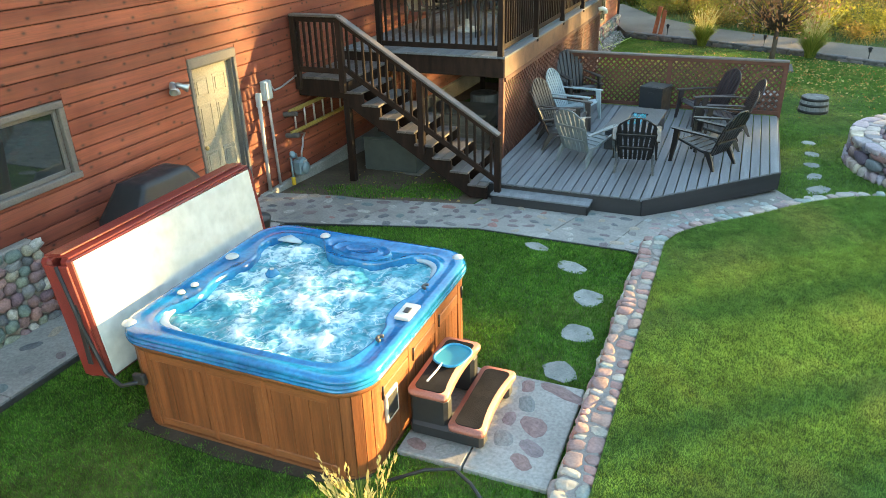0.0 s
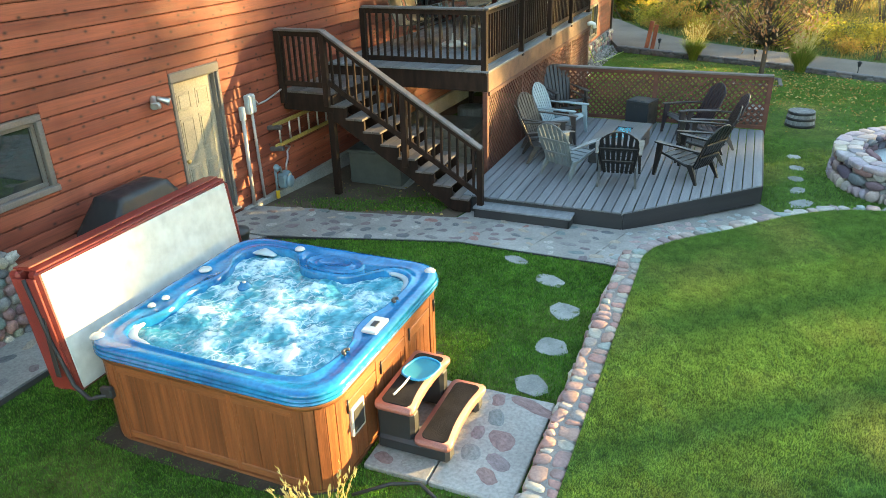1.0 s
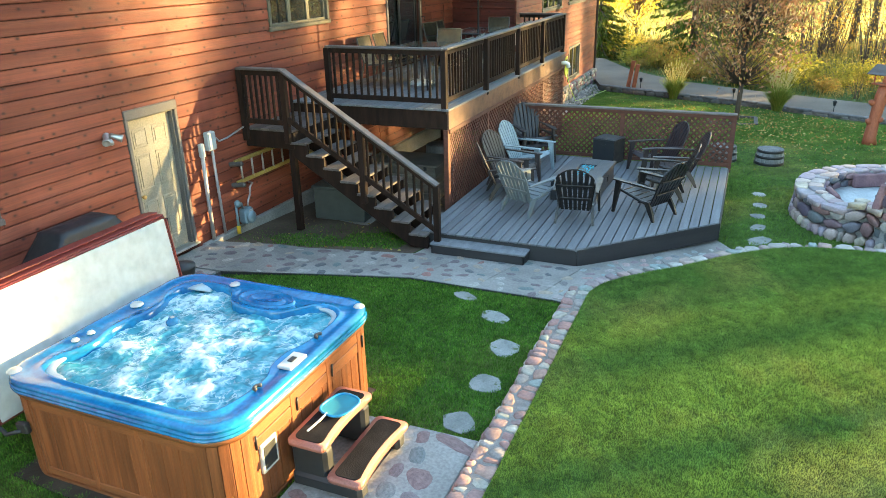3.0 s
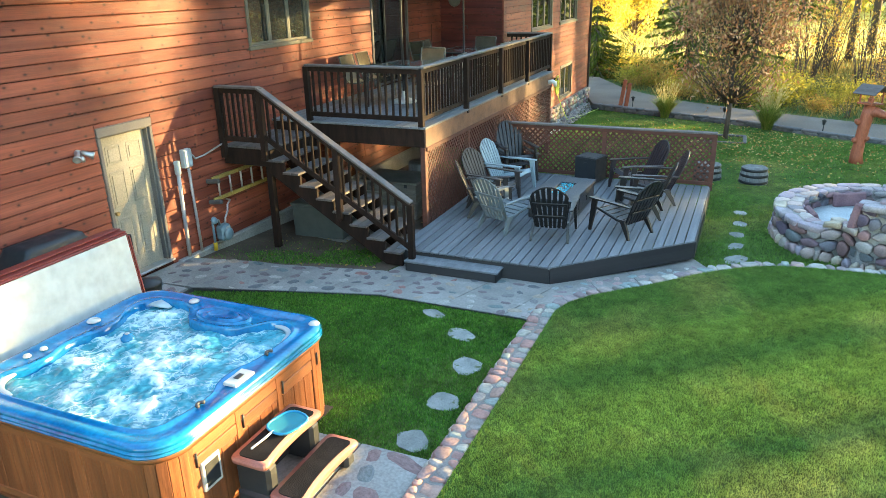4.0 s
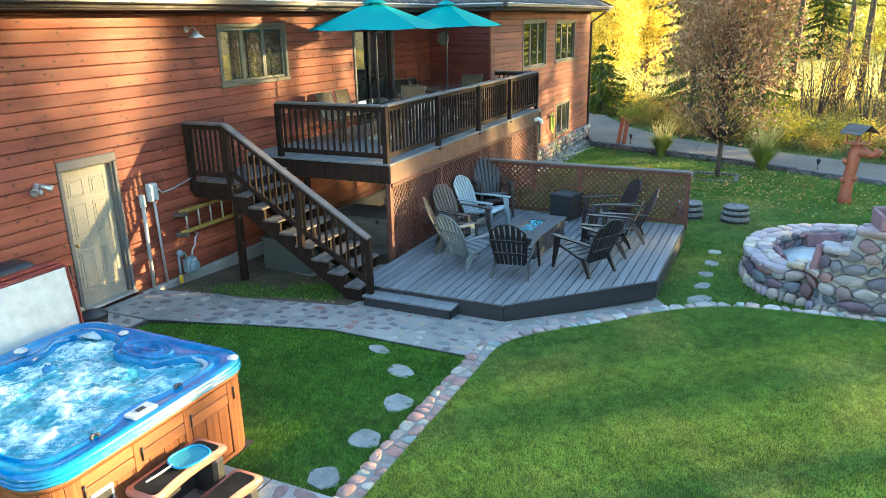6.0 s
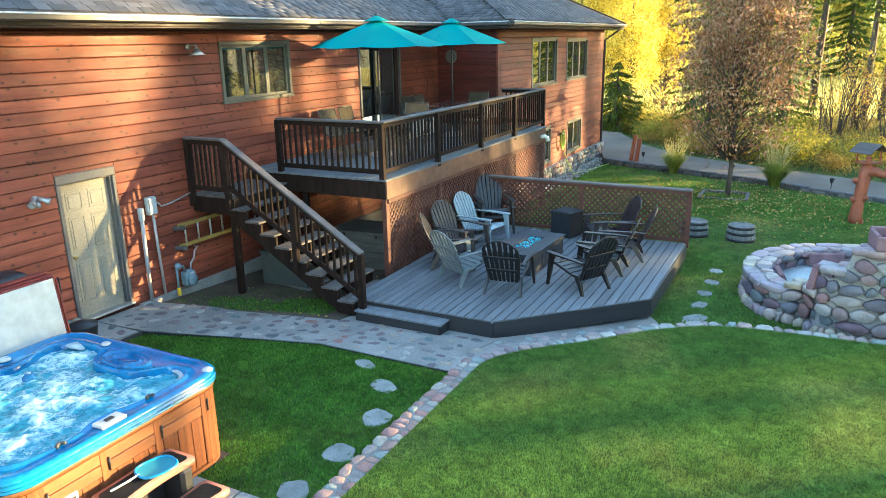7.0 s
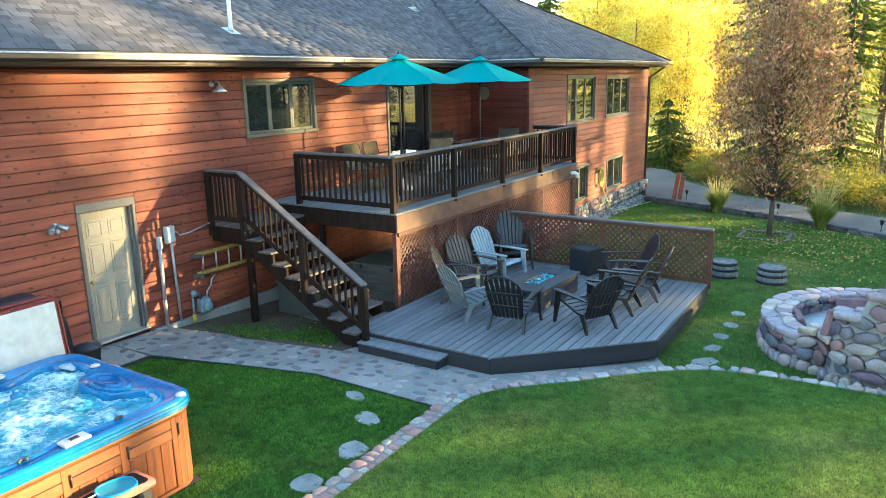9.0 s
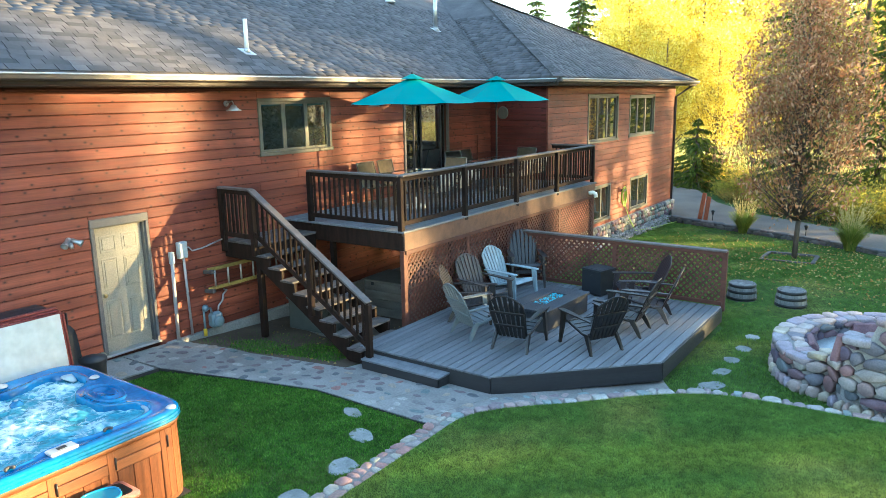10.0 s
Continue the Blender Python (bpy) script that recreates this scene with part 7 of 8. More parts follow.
tube("drawstring", M["strap"], grill, [(0.31, -0.3, 0.12), (0.32, 0.0, 0.1), (0.31, 0.3, 0.12)], 0.008)
# plain turned body in place of a black mesh bag
bag = thing("rubbish_bin", "small black bin shape in place of a mesh bag at the corner of the tub cover", "bin", pose(-5.0, 6.25, 0.13))
turned("bin", M["black"], bag, [(0.13, 0), (0.15, 0.5), (0.17, 0.6), (0.17, 0.63), (0.02, 0.68)], n=18)

# garden hose on the far wall
hose = thing("garden_hose", "yellow-green garden hose coiled on the far wall", "hose", pose(WX + 0.06, 23.9, 0.75))
for k in range(4):
    r = 0.2 + 0.02 * k
    tube("coil", M["hose"], hose, [(0.03 + 0.02 * k, r * 0.75 * math.cos(a), r * 1.25 * math.sin(a)) for a in np.arange(0, 6.28, 0.35)], 0.012, 6, "", True)
piece("holder", M["iron"], hose, (0.12, 0.2, 0.08), (0.05, 0, 0.2), 0.01)
tube("loose_end", M["hose"], hose, [(0.06, 0.1, -0.25), (0.2, 0.15, -0.7), (0.35, 0.4, -1.18), (0.6, 1.6, -1.22), (0.9, 3.4, -1.24)], 0.012, 6)
for z in (1.62,):
    elbow = thing("dryer_vent", "white plastic drain elbow at the end of the deck beam", "pipe", pose(UX + 0.03, 18.5, z - 0.05))
    tube("elbow", M["white_pipe"], elbow, [(0, 0, 0), (0.1, 0.0, 0.02), (0.16, 0.02, -0.01), (0.17, 0.03, -0.1)], 0.05, 12)


# ---- back lawn ----
def half_barrel(x, y):
    z = low(x, y)
    ob = thing("half_barrel", "grey weathered half barrel with dark hoops on the lawn", "barrel", pose(x, y, z), "half barrels on the back lawn")
    R = lambda h: 0.3 - 0.045 * (h / 0.36) ** 2 * 0.9
    n = 20
    for k in range(n):
        a0, a1 = (k + 0.03) * math.tau / n, (k + 0.97) * math.tau / n
        bm = bmesh.new()
        rings = []
        for h in (0.0, 0.12, 0.24, 0.36):
            rings.append([((R(h) + d) * math.cos(a), (R(h) + d) * math.sin(a), h) for d, a in ((0, a0), (0, a1), (-0.02, a1), (-0.02, a0))])
        loft(bm, rings, True, True)
        bmesh.ops.recalc_face_normals(bm, faces=bm.faces)
        part("stave", bm, M["barrel"], ob)
    for h in (0.06, 0.2, 0.32):
        turned("hoop", M["iron"], ob, [(R(h) + 0.001, h - 0.028), (R(h) + 0.007, h - 0.026), (R(h) + 0.006, h + 0.026), (R(h) - 0.001, h + 0.028)], n=32)
    for k in range(-2, 3):
        piece("lid_plank", M["barrel"], ob, (round(2 * math.sqrt(0.235 ** 2 - (abs(k) * 0.085) ** 2) if abs(k) < 3 else 0.1, 2), 0.066, 0.02), (0, k * 0.085, 0.35), 0.004)


half_barrel(0.6, 17.2)
half_barrel(1.56, 17.15)

# fire pit ring
M["river_stone"] = stones("river_stone", ((0.19, 0.145, 0.16), (0.085, 0.08, 0.105), (0.24, 0.2, 0.2), (0.125, 0.135, 0.145), (0.22, 0.125, 0.125), (0.27, 0.245, 0.235), (0.115, 0.085, 0.12), (0.23, 0.165, 0.16), (0.13, 0.125, 0.15), (0.18, 0.115, 0.135)), 0.7, 4.0)
M["cap_stone"] = stones("cap_stone", ((0.42, 0.36, 0.33), (0.3, 0.27, 0.29), (0.44, 0.34, 0.3), (0.33, 0.28, 0.32), (0.48, 0.41, 0.32), (0.32, 0.24, 0.25)), 0.75, 4.0)
M["pit_mortar"] = surface("grey_mortar", (0.19, 0.183, 0.178), (0.29, 0.28, 0.272), 3, 60, 0.9, 0.4)
M["ash"] = surface("pale_ash", (0.36, 0.4, 0.42), (0.5, 0.53, 0.54), 3, 40, 0.95, 0.4)
M["red_rock"] = surface("red_sandstone", (0.15, 0.085, 0.1), (0.25, 0.14, 0.15), 4, 50, 0.8, 0.3)
pit = thing("fire_pit", "round fire pit of large mortared river stones with a taller back", "fire pit", pose(3.76, 13.65, -0.14))
PR = 1.87


def pit_height(a):
    """Height of the ring's wall by angle, in degrees."""
    return smoothstep(a % 360, ((0, 1.0), (20, 0.8), (40, 0.45), (205, 0.45), (226, 0.47), (229, 0.6), (242, 0.6), (244, 0.96), (256, 1.03), (258, 1.32), (300, 1.36), (340, 1.3), (360, 1.0)))


def pit_radius(a):
    """Outer radius; the front has a shallow recess."""
    return PR - 0.16 * smoothstep(a % 360, ((0, 0), (226, 0), (230, 1), (241, 1), (245, 0), (360, 0)))


bm = bmesh.new()
rings = [[], [], [], []]
for k in range(120):
    a = k * 3
    h = pit_height(a) - 0.03
    c, s = math.cos(radians(a)), math.sin(radians(a))
    for i, (r, z) in enumerate(((pit_radius(a) - 0.08, -0.2), (pit_radius(a) - 0.11, h), (PR - 0.42, h), (PR - 0.46, 0.1))):
        rings[i].append((r * c, r * s, z))
loft(bm, rings)
part("mortar", bm, M["pit_mortar"], pit)


def ring_row(radius, low_z, high_z, width, a0, a1, material, flat=0, proud=0.05, inward=False):
    """A course of fitted stones round the pit; flat rows lie on top between two radii."""
    a, edges = a0 + r7.uniform(0, 5), []
    while a < a1:
        edges.append((a + r7.uniform(-1.5, 1.5), a + r7.uniform(-1.5, 1.5)))
        a += math.degrees(width * r7.uniform(0.7, 1.5) / PR)
    edges.append((a1, a1) if a1 < 360 else (edges[0][0] + 360, edges[0][1] + 360))
    for (b0, t0), (b1, t1) in zip(edges[:-1], edges[1:]):
        am = (b0 + b1) / 2
        cs = []
        for ang, top in ((b0, 0), (b1, 0), (t1, 1), (t0, 1)):
            ar = radians(ang)
            if flat:
                rr, z = (high_z(ang) if top else low_z(ang)), pit_height(am) - 0.02
            else:
                z = min(high_z(ang) if top else low_z(ang), pit_height(am) - 0.03)
                rr = radius(ang)
            cs.append((rr * math.cos(ar), rr * math.sin(ar), z))
        if not flat and cs[2][2] - cs[1][2] < 0.05:
            continue
        ar = radians(am)
        out = Vector((0, 0, 1)) if flat else Vector((math.cos(ar), math.sin(ar), 0)) * (-1 if inward else 1)
        fit_stone(pit, material, cs, out, proud, cut=(0.1, 0.36) if flat else (0.18, 0.45))


wave = lambda base, amp, f, ph: lambda a: base + amp * math.sin(radians(a) * f + ph) + amp * 0.6 * math.sin(radians(a) * (2 * f + 1) + 2 * ph)
BEDS = [wave(-0.1, 0.0, 1, 0), wave(0.1, 0.02, 13, 1), wave(0.28, 0.04, 9, 2), wave(0.46, 0.025, 11, 0.4), wave(0.63, 0.035, 9, 3), wave(0.82, 0.035, 11, 5), wave(1.0, 0.03, 9, 1), wave(1.17, 0.03, 7, 2), wave(1.36, 0.01, 9, 1)]
for k, w in enumerate((0.13, 0.3, 0.27, 0.29, 0.26, 0.28, 0.24, 0.24)):
    ring_row(lambda a, k=k: pit_radius(a) - 0.03 - 0.008 * k, BEDS[k], BEDS[k + 1], w, 0, 360, M["river_stone"] if k else M["cap_stone"], 0, 0.05 if k else 0.07)
mid_line = wave(PR - 0.22, 0.05, 12, 1)
ring_row(None, lambda a: pit_radius(a) + 0.02, mid_line, 0.34, 0, 360, M["cap_stone"], 1, 0.022)
ring_row(None, mid_line, lambda a: PR - 0.45, 0.3, 0, 360, M["cap_stone"], 1, 0.02)
for z0, z1, w in ((0.08, 0.32, 0.3), (0.32, 0.6, 0.34), (0.6, 0.86, 0.3)):
    ring_row(lambda a: PR - 0.45, wave(z0, 0.01, 9, 1), wave(z1, 0.01, 9, 1), w, 0, 360, M["river_stone"], 0, 0.05, True)
turned("ash_floor", M["ash"], pit, [(PR - 0.42, 0.02), (PR - 0.44, 0.2), (0.7, 0.17), (0.01, 0.15)], n=40)
for a, w, h, t in ((192, 0.5, 0.34, 28), (118, 0.6, 0.24, 8)):
    bm = bmesh.new()
    add_box(bm, (w, 0.09, h), pose((PR - 0.6) * math.cos(radians(a)), (PR - 0.6) * math.sin(radians(a)), 0.3, t, 0, a + 90), 0.03)
    part("slab", bm, M["red_rock"], pit, "sooty stone slab leaning inside")
bm = bmesh.new()
add_box(bm, (0.24, 0.11, 0.4), pose((PR - 0.2) * math.cos(radians(242)), (PR - 0.2) * math.sin(radians(242)), 0.76, 6, 8, 55), 0.035)
part("slab", bm, M["red_rock"], pit, "upright red stone slab")
bm = bmesh.new()
for sz, c in (((0.5, 0.06, 0.2), (0, -0.22, 0.1)), ((0.48, 0.06, 0.24), (0, 0.22, 0.12)), ((0.06, 0.38, 0.22), (-0.22, 0, 0.11)), ((0.06, 0.38, 0.18), (0.22, 0, 0.09))):
    add_box(bm, sz, pose((PR - 0.25) * math.cos(radians(272)), (PR - 0.25) * math.sin(radians(272)), 1.33, 0, 0, 10) @ Matrix.Translation(c), 0.02)
part("grill_box", bm, M["red_rock"], pit, "box of dark slabs on the taller stonework")

# carved log with a bird feeder
totem = thing("carved_log_feeder", "peeled red-brown log post carrying a small bird feeder", "bird feeder", pose(3.82, 20.1, -0.36))
tube("log", M["log"], totem, [(0.02, 0, 0), (0.0, 0, 0.2), (0.02, 0, 0.55), (0.05, 0, 0.9), (0.08, 0, 1.2), (0.1, 0, 1.42)], [0.17, 0.14, 0.125, 0.135, 0.14, 0.12], 14)
tube("branch", M["log"], totem, [(0.06, 0, 1.2), (0.25, -0.02, 1.27), (0.42, -0.03, 1.2), (0.52, -0.03, 1.22), (0.56, -0.03, 1.34)], [0.13, 0.12, 0.09, 0.1, 0.11], 12)
for z, a in ((0.55, 200), (0.6, 340), (1.0, 190)):
    c, s = math.cos(radians(a)), math.sin(radians(a))
    tube("knot", M["log"], totem, [(0.02 + 0.08 * c, 0.08 * s, z), (0.02 + 0.16 * c, 0.16 * s, z + 0.05), (0.02 + 0.19 * c, 0.19 * s, z + 0.07)], [0.08, 0.06, 0.02], 10)
piece("feeder_tray", M["log"], totem, (0.5, 0.36, 0.04), pose(0.1, 0, 1.46, 0, 4, 50), 0.006)
for i in (-1, 1):
    for j in (-1, 1):
        piece("feeder_post", M["log"], totem, (0.03, 0.03, 0.27), pose(0.1, 0, 1.6, 0, 0, 50) @ Matrix.Translation((i * 0.19, j * 0.15, 0)), 0.003)
for s in (-1, 1):
    for k in range(3):
        piece("roof_board", M["tread"], totem, (0.125, 0.56, 0.02), pose(0.1, 0, 0, 0, 0, 50) @ pose(s * (0.06 + 0.108 * k), 0, 1.86 - 0.066 * k, 0, 32 * s), 0.004)
piece("seed_box", M["log"], totem, (0.12, 0.1, 0.1), (0.1, 0, 1.53), 0.005)

leaner = thing("leaning_boards", "two leaning red-brown boards at the edge of the drive", "boards", pose(-2.9, 26.9, -0.5))
for x, a, h in ((-0.1, 9, 1.12), (0.09, 7, 1.0)):
    piece("board", M["log"], leaner, (0.14, 0.06, h), pose(x, 0.02 * a, h / 2 - 0.02, 4, a), 0.01)

# timber frame round the tree
frame_box = thing("tree_bed_edging", "low weathered timber square round the tree foot", "edging", pose(0.66, 22.3, -0.43))
for p, q in (((-0.62, -0.5), (0.62, -0.45)), ((0.62, -0.45), (0.6, 0.6)), ((0.6, 0.6), (-0.6, 0.55)), ((-0.6, 0.55), (-0.62, -0.5))):
    bar("timber", M["tread"], frame_box, (*p, 0.02), (*q, 0.02), 0.1, 0.1, 0.01)

# drive, its stone edge and path lights
DW = [(-4.1, 27.2), (-2.76, 26.6), (-0.76, 25.8), (1.0, 25.1), (2.3, 24.35), (3.4, 23.7), (5.0, 23.0), (9.0, 21.8), (16.0, 20.0)]
FAR = [(40.0, 20.0), (16.0, 22.6), (9.0, 24.2), (4.6, 25.9), (1.0, 27.6), (-1.6, 29.2), (-3.6, 31.5), (-5.4, 35.0), (-14.0, 40.0), (-40, 44), (-40, 37.5), (-12.0, 35.0), (-7.5, 31.0), (-4.8, 29.4)]
bm = bmesh.new()
prism(bm, [(x, y + 0.1) for x, y in DW] + [(40.0, 15.0)] + FAR, -0.8, -0.36)
bmesh.ops.triangulate(bm, faces=[f for f in bm.faces if len(f.verts) > 4])
tagged(part("road", bm, M["gravel"]), "pale gravel drive that curves past the house", "road", kind="structure")
low_wall = thing("drive_wall", "low dark dry-stone wall along the drive", "stone wall", kind="structure")
M["dark_stone"] = stones("dark_stone", ((0.1, 0.095, 0.095), (0.14, 0.125, 0.12), (0.075, 0.075, 0.08), (0.12, 0.1, 0.095)))
for (x0, y0), (x1, y1) in zip(DW[:-1], DW[1:]):
    if x0 > 8:
        break
    p, d = Vector((x0, y0, 0)), Vector((x1 - x0, y1 - y0, 0))
    way, out = d.normalized(), Vector((d.y, -d.x, 0)).normalized()
    at = lambda k, z, off=0.0: p + way * k + out * off + Vector((0, 0, z))
    bar("backing", M["dark_stone"], low_wall, at(0, -0.52, -0.12), at(d.length, -0.52, -0.12), 0.2, 0.36, 0.02)
    for z0, z1, size, proud in ((-0.7, -0.53, 0.3, 0.04), (-0.53, -0.37, 0.36, 0.05)):
        k = -r7.uniform(0, 0.15)
        while k < d.length:
            e = k + size * r7.uniform(0.6, 1.5)
            fit_stone(low_wall, M["dark_stone"], (at(k, z0), at(e, z0), at(e, z1), at(k, z1)), out, proud * r7.uniform(0.6, 1.3))
            k = e
    k = 0.0
    while k < d.length:
        e = k + r7.uniform(0.3, 0.65)
        fit_stone(low_wall, M["dark_stone"], (at(k, -0.345, 0.04), at(e, -0.345, 0.04), at(e, -0.345, -0.26), at(k, -0.345, -0.26)), Vector((0, 0, 1)), 0.03)
        k = e


def path_light(x, y):
    ob = thing("path_light", "small black path light beside the drive", "path light", pose(x, y, -0.37), "path lights along the drive")
    tube("stake", M["iron"], ob, [(0, 0, 0), (0, 0, 0.22)], 0.012)
    turned("lantern", M["black"], ob, [(0.035, 0.22), (0.05, 0.3), (0.05, 0.32), (0.08, 0.33), (0.02, 0.38)], n=12)


for x, y in ((-2.62, 27.1), (0.55, 25.55), (3.35, 24.05)):
    path_light(x, y)
cobbles = thing("gravel_bed", "grey pebbles along the foot of the far wing", "pebbles", kind="structure")
bm = bmesh.new()
for i in range(420):
    x, y = rnd.uniform(WX + 0.1, WX + 0.7), rnd.uniform(20.5, 28.8)
    bmesh.ops.create_icosphere(bm, subdivisions=1, radius=rnd.uniform(0.03, 0.06), matrix=Matrix.Translation((x, y, low(x, y) + 0.01)))
tagged(part("pebbles", bm, M["dark_pebble"] if "dark_pebble" in M else M.setdefault("dark_pebble", stones("grey_pebble", ((0.3, 0.29, 0.28), (0.22, 0.22, 0.22), (0.38, 0.36, 0.34)), by_island=True)), cobbles), kind="stuff")
lead = thing("power_cord", "black cord lying on the grass by the pad", "cord")
tube("cord", M["strap"], lead, [(-2.0, 3.55, 0.14), (-1.75, 3.7, 0.2), (-1.55, 3.78, 0.2), (-1.4, 3.72, 0.16), (-1.15, 3.5, 0.14)], 0.014, 8)

# ---- plants ----
def leaf_cloud(name, centres, length, width, material, parent, seed, hang=0.0, label="", dirs=None):
    """Many small diamond leaves round the given points."""
    g = np.random.default_rng(seed)
    c = np.asarray(centres, float)
    n = len(c)
    d = g.normal(size=(n, 3)) if dirs is None else np.asarray(dirs, float) + g.normal(size=(n, 3)) * 0.25
    d[:, 2] -= hang
    d /= np.linalg.norm(d, axis=1)[:, None]
    s = np.cross(d, g.normal(size=(n, 3)))
    s /= np.linalg.norm(s, axis=1)[:, None] + 1e-9
    k = g.uniform(0.6, 1.35, n)[:, None]
    v = np.empty((n, 4, 3))
    v[:, 0], v[:, 2] = c - d * length * k * 0.5, c + d * length * k * 0.5
    v[:, 1], v[:, 3] = c + s * width * k * 0.5, c - s * width * k * 0.5
    return tagged(quick_mesh(name, v.reshape(-1, 3), np.arange(4 * n).reshape(-1, 4), material, parent, label), kind="stuff") if parent is None else quick_mesh(name, v.reshape(-1, 3), np.arange(4 * n).reshape(-1, 4), material, parent, label)


def grow(r, start, way, length, radius, depth, out, tips, spread, up=0.25):
    """Limbs that fork; out collects paths with radii, tips the twig ends."""
    pts, rad = [start], [radius]
    p, d = start.copy(), way.normalized()
    k = 4
    for i in range(k):
        d = (d + Vector((r.uniform(-1, 1), r.uniform(-1, 1), r.uniform(-0.6, 1))) * 0.13 + Vector((0, 0, up * 0.12))).normalized()
        p = p + d * (length / k)
        pts.append(p.copy())
        rad.append(radius * (1 - 0.42 * (i + 1) / k))
        if depth <= 1:
            tips.append(p.copy())
    out.append((pts, rad))
    if depth > 0:
        for _ in range(r.choice((2, 3))):
            side = Vector((r.uniform(-1, 1), r.uniform(-1, 1), r.uniform(-0.2, 0.8))).normalized()
            j = r.choice((2, 3, 4, 4))
            grow(r, pts[j].copy(), d + side * spread, length * r.uniform(0.6, 0.8), rad[j] * 0.68, depth - 1, out, tips, spread, up)


def conifer(name, label, at, height, radius, material, seed, bare=0.08, rows=34, per=9, needle=(0.34, 0.12), trunk_r=0.16, density=16):
    """A trunk with whorls of drooping boughs, each set with needle sprays."""
    r = random.Random(seed)
    ob = thing(name, label, "tree", at)
    bm = bmesh.new()
    sweep(bm, [(0, 0, -0.1), (r.uniform(-0.1, 0.1), 0, height * 0.5), (0, 0, height)], [trunk_r, trunk_r * 0.6, 0.02], 8)
    pts, dirs = [], []
    for i in range(rows):
        f = bare + (1 - bare) * (i + r.uniform(-0.4, 0.4)) / rows
        reach = radius * (1 - f) ** 0.8 * r.uniform(0.75, 1.1) / (1 - bare) ** 0.8
        for k in range(per):
            a = r.uniform(0, math.tau)
            ln = reach * r.uniform(0.6, 1.1)
            z0 = f * height
            prev = Vector((0, 0, z0))
            path = [prev]
            for s in range(1, 5):
                q = s / 4
                path.append(Vector((math.cos(a) * ln * q, math.sin(a) * ln * q, z0 - ln * (0.42 * q - 0.16 * q * q) + (0.1 if f > 0.8 else 0))))
            if k % 2 == 0:
                sweep(bm, path, [0.03 * (1 - f) + 0.008, 0.02, 0.012, 0.008, 0.004], 4)
            m = max(3, int(density * ln))
            for _ in range(m):
                q = r.uniform(0.12, 1)
                s = min(3, int(q * 4))
                p = path[s].lerp(path[s + 1], q * 4 - s)
                w = 0.2 * ln * (1.1 - q)
                off = Vector((-math.sin(a), math.cos(a), 0)) * r.uniform(-w, w)
                pts.append(p + off + Vector((0, 0, -r.uniform(0, 0.1))))
                dirs.append((math.cos(a) + off.x * 2, math.sin(a) + off.y * 2, -0.5))
    part("trunk", bm, M["bark"], ob, "", True)
    leaf_cloud("crown", [tuple(p) for p in pts], needle[0], needle[1], material, ob, seed + 1, 0.25, "", dirs)
    return ob


def oval_tree(name, label, at, trunk_h, trunk_r, mid, rz, rr, clumps, per, sigma, size, material, seed, hang=0.4, depth_bias=0.55, slim=0.5, taper=0.25, uneven=0.8):
    """An upright tree: a stem, many rising limbs, and leaf clumps that fill an uneven oval."""
    r = random.Random(seed)
    g = np.random.default_rng(seed)
    ob = thing(name, label, "tree", at)
    bm = bmesh.new()
    top = mid + rz
    stem = [Vector((0, 0, -0.1)), Vector((0.03, 0.02, trunk_h)), Vector((0.1 * rr * r.uniform(-1, 1), 0.1 * rr * r.uniform(-1, 1), mid)), Vector((0, 0, top * 0.95))]
    sweep(bm, stem, [trunk_r * 1.25, trunk_r, trunk_r * 0.55, 0.012], 8)
    cs = []
    for k in range(clumps):
        a, q = r.uniform(0, math.tau), r.uniform(0, 1) ** depth_bias
        v = r.triangular(-0.85, 1, 0.0)
        wide = rr * math.sqrt(max(0.03, 1 - v * v)) * (1.0 - taper * v) * r.uniform(uneven, 1.12)
        c = Vector((math.cos(a) * wide * q, math.sin(a) * wide * q, mid + rz * v))
        cs.append(c)
        z0 = max(trunk_h * 0.9, c.z - wide * q * 1.3 - 0.4)
        f = min(0.98, z0 / top)
        s = Vector((0, 0, z0))
        m = s.lerp(c, 0.5) + Vector((r.uniform(-0.1, 0.1), r.uniform(-0.1, 0.1), -0.08)) * (c - s).length + Vector((math.cos(a), math.sin(a), 0)) * 0.08 * wide
        sweep(bm, [s, m, c], [max(0.006, trunk_r * 0.3 * (1 - f)), max(0.004, trunk_r * 0.14 * (1 - f)), 0.003], 4)
    part("trunk", bm, M["bark"], ob, "", True)
    cs = np.array([tuple(c) for c in cs])
    n = clumps * per
    pts = cs[g.integers(0, clumps, n)] + g.normal(size=(n, 3)) * sigma * np.array((1, 1, 0.85))
    leaf_cloud("crown", pts[pts[:, 2] > 0.3], size, size * slim, material, ob, seed + 1, hang)
    return ob


Z = lambda x, y: low(x, y) - 0.02
oval_tree("young_tree", "young ornamental tree with rust-brown autumn leaves on the lawn", pose(0.74, 22.5, Z(0, 22.5)), 1.15, 0.06, 4.4, 3.9, 1.8, 430, 46, 0.2, 0.118, M["rust_leaf"], 21, 0.8, 0.5, 0.38, 0.42, 0.55)
far_spruce = conifer("spruce", "tall green spruce behind the lawn tree", pose(-1.6, 36.2, -0.6), 16.0, 2.6, M["needle"], 31, 0.05, 44, 10, (0.3, 0.08), 0.16, 22)
conifer("spruce", "low dark spruce at the edge of the drive", pose(-6.0, 36.8, -0.7), 3.5, 2.9, M["needle"], 32, 0.03, 20, 11, (0.24, 0.055), 0.14, 30)
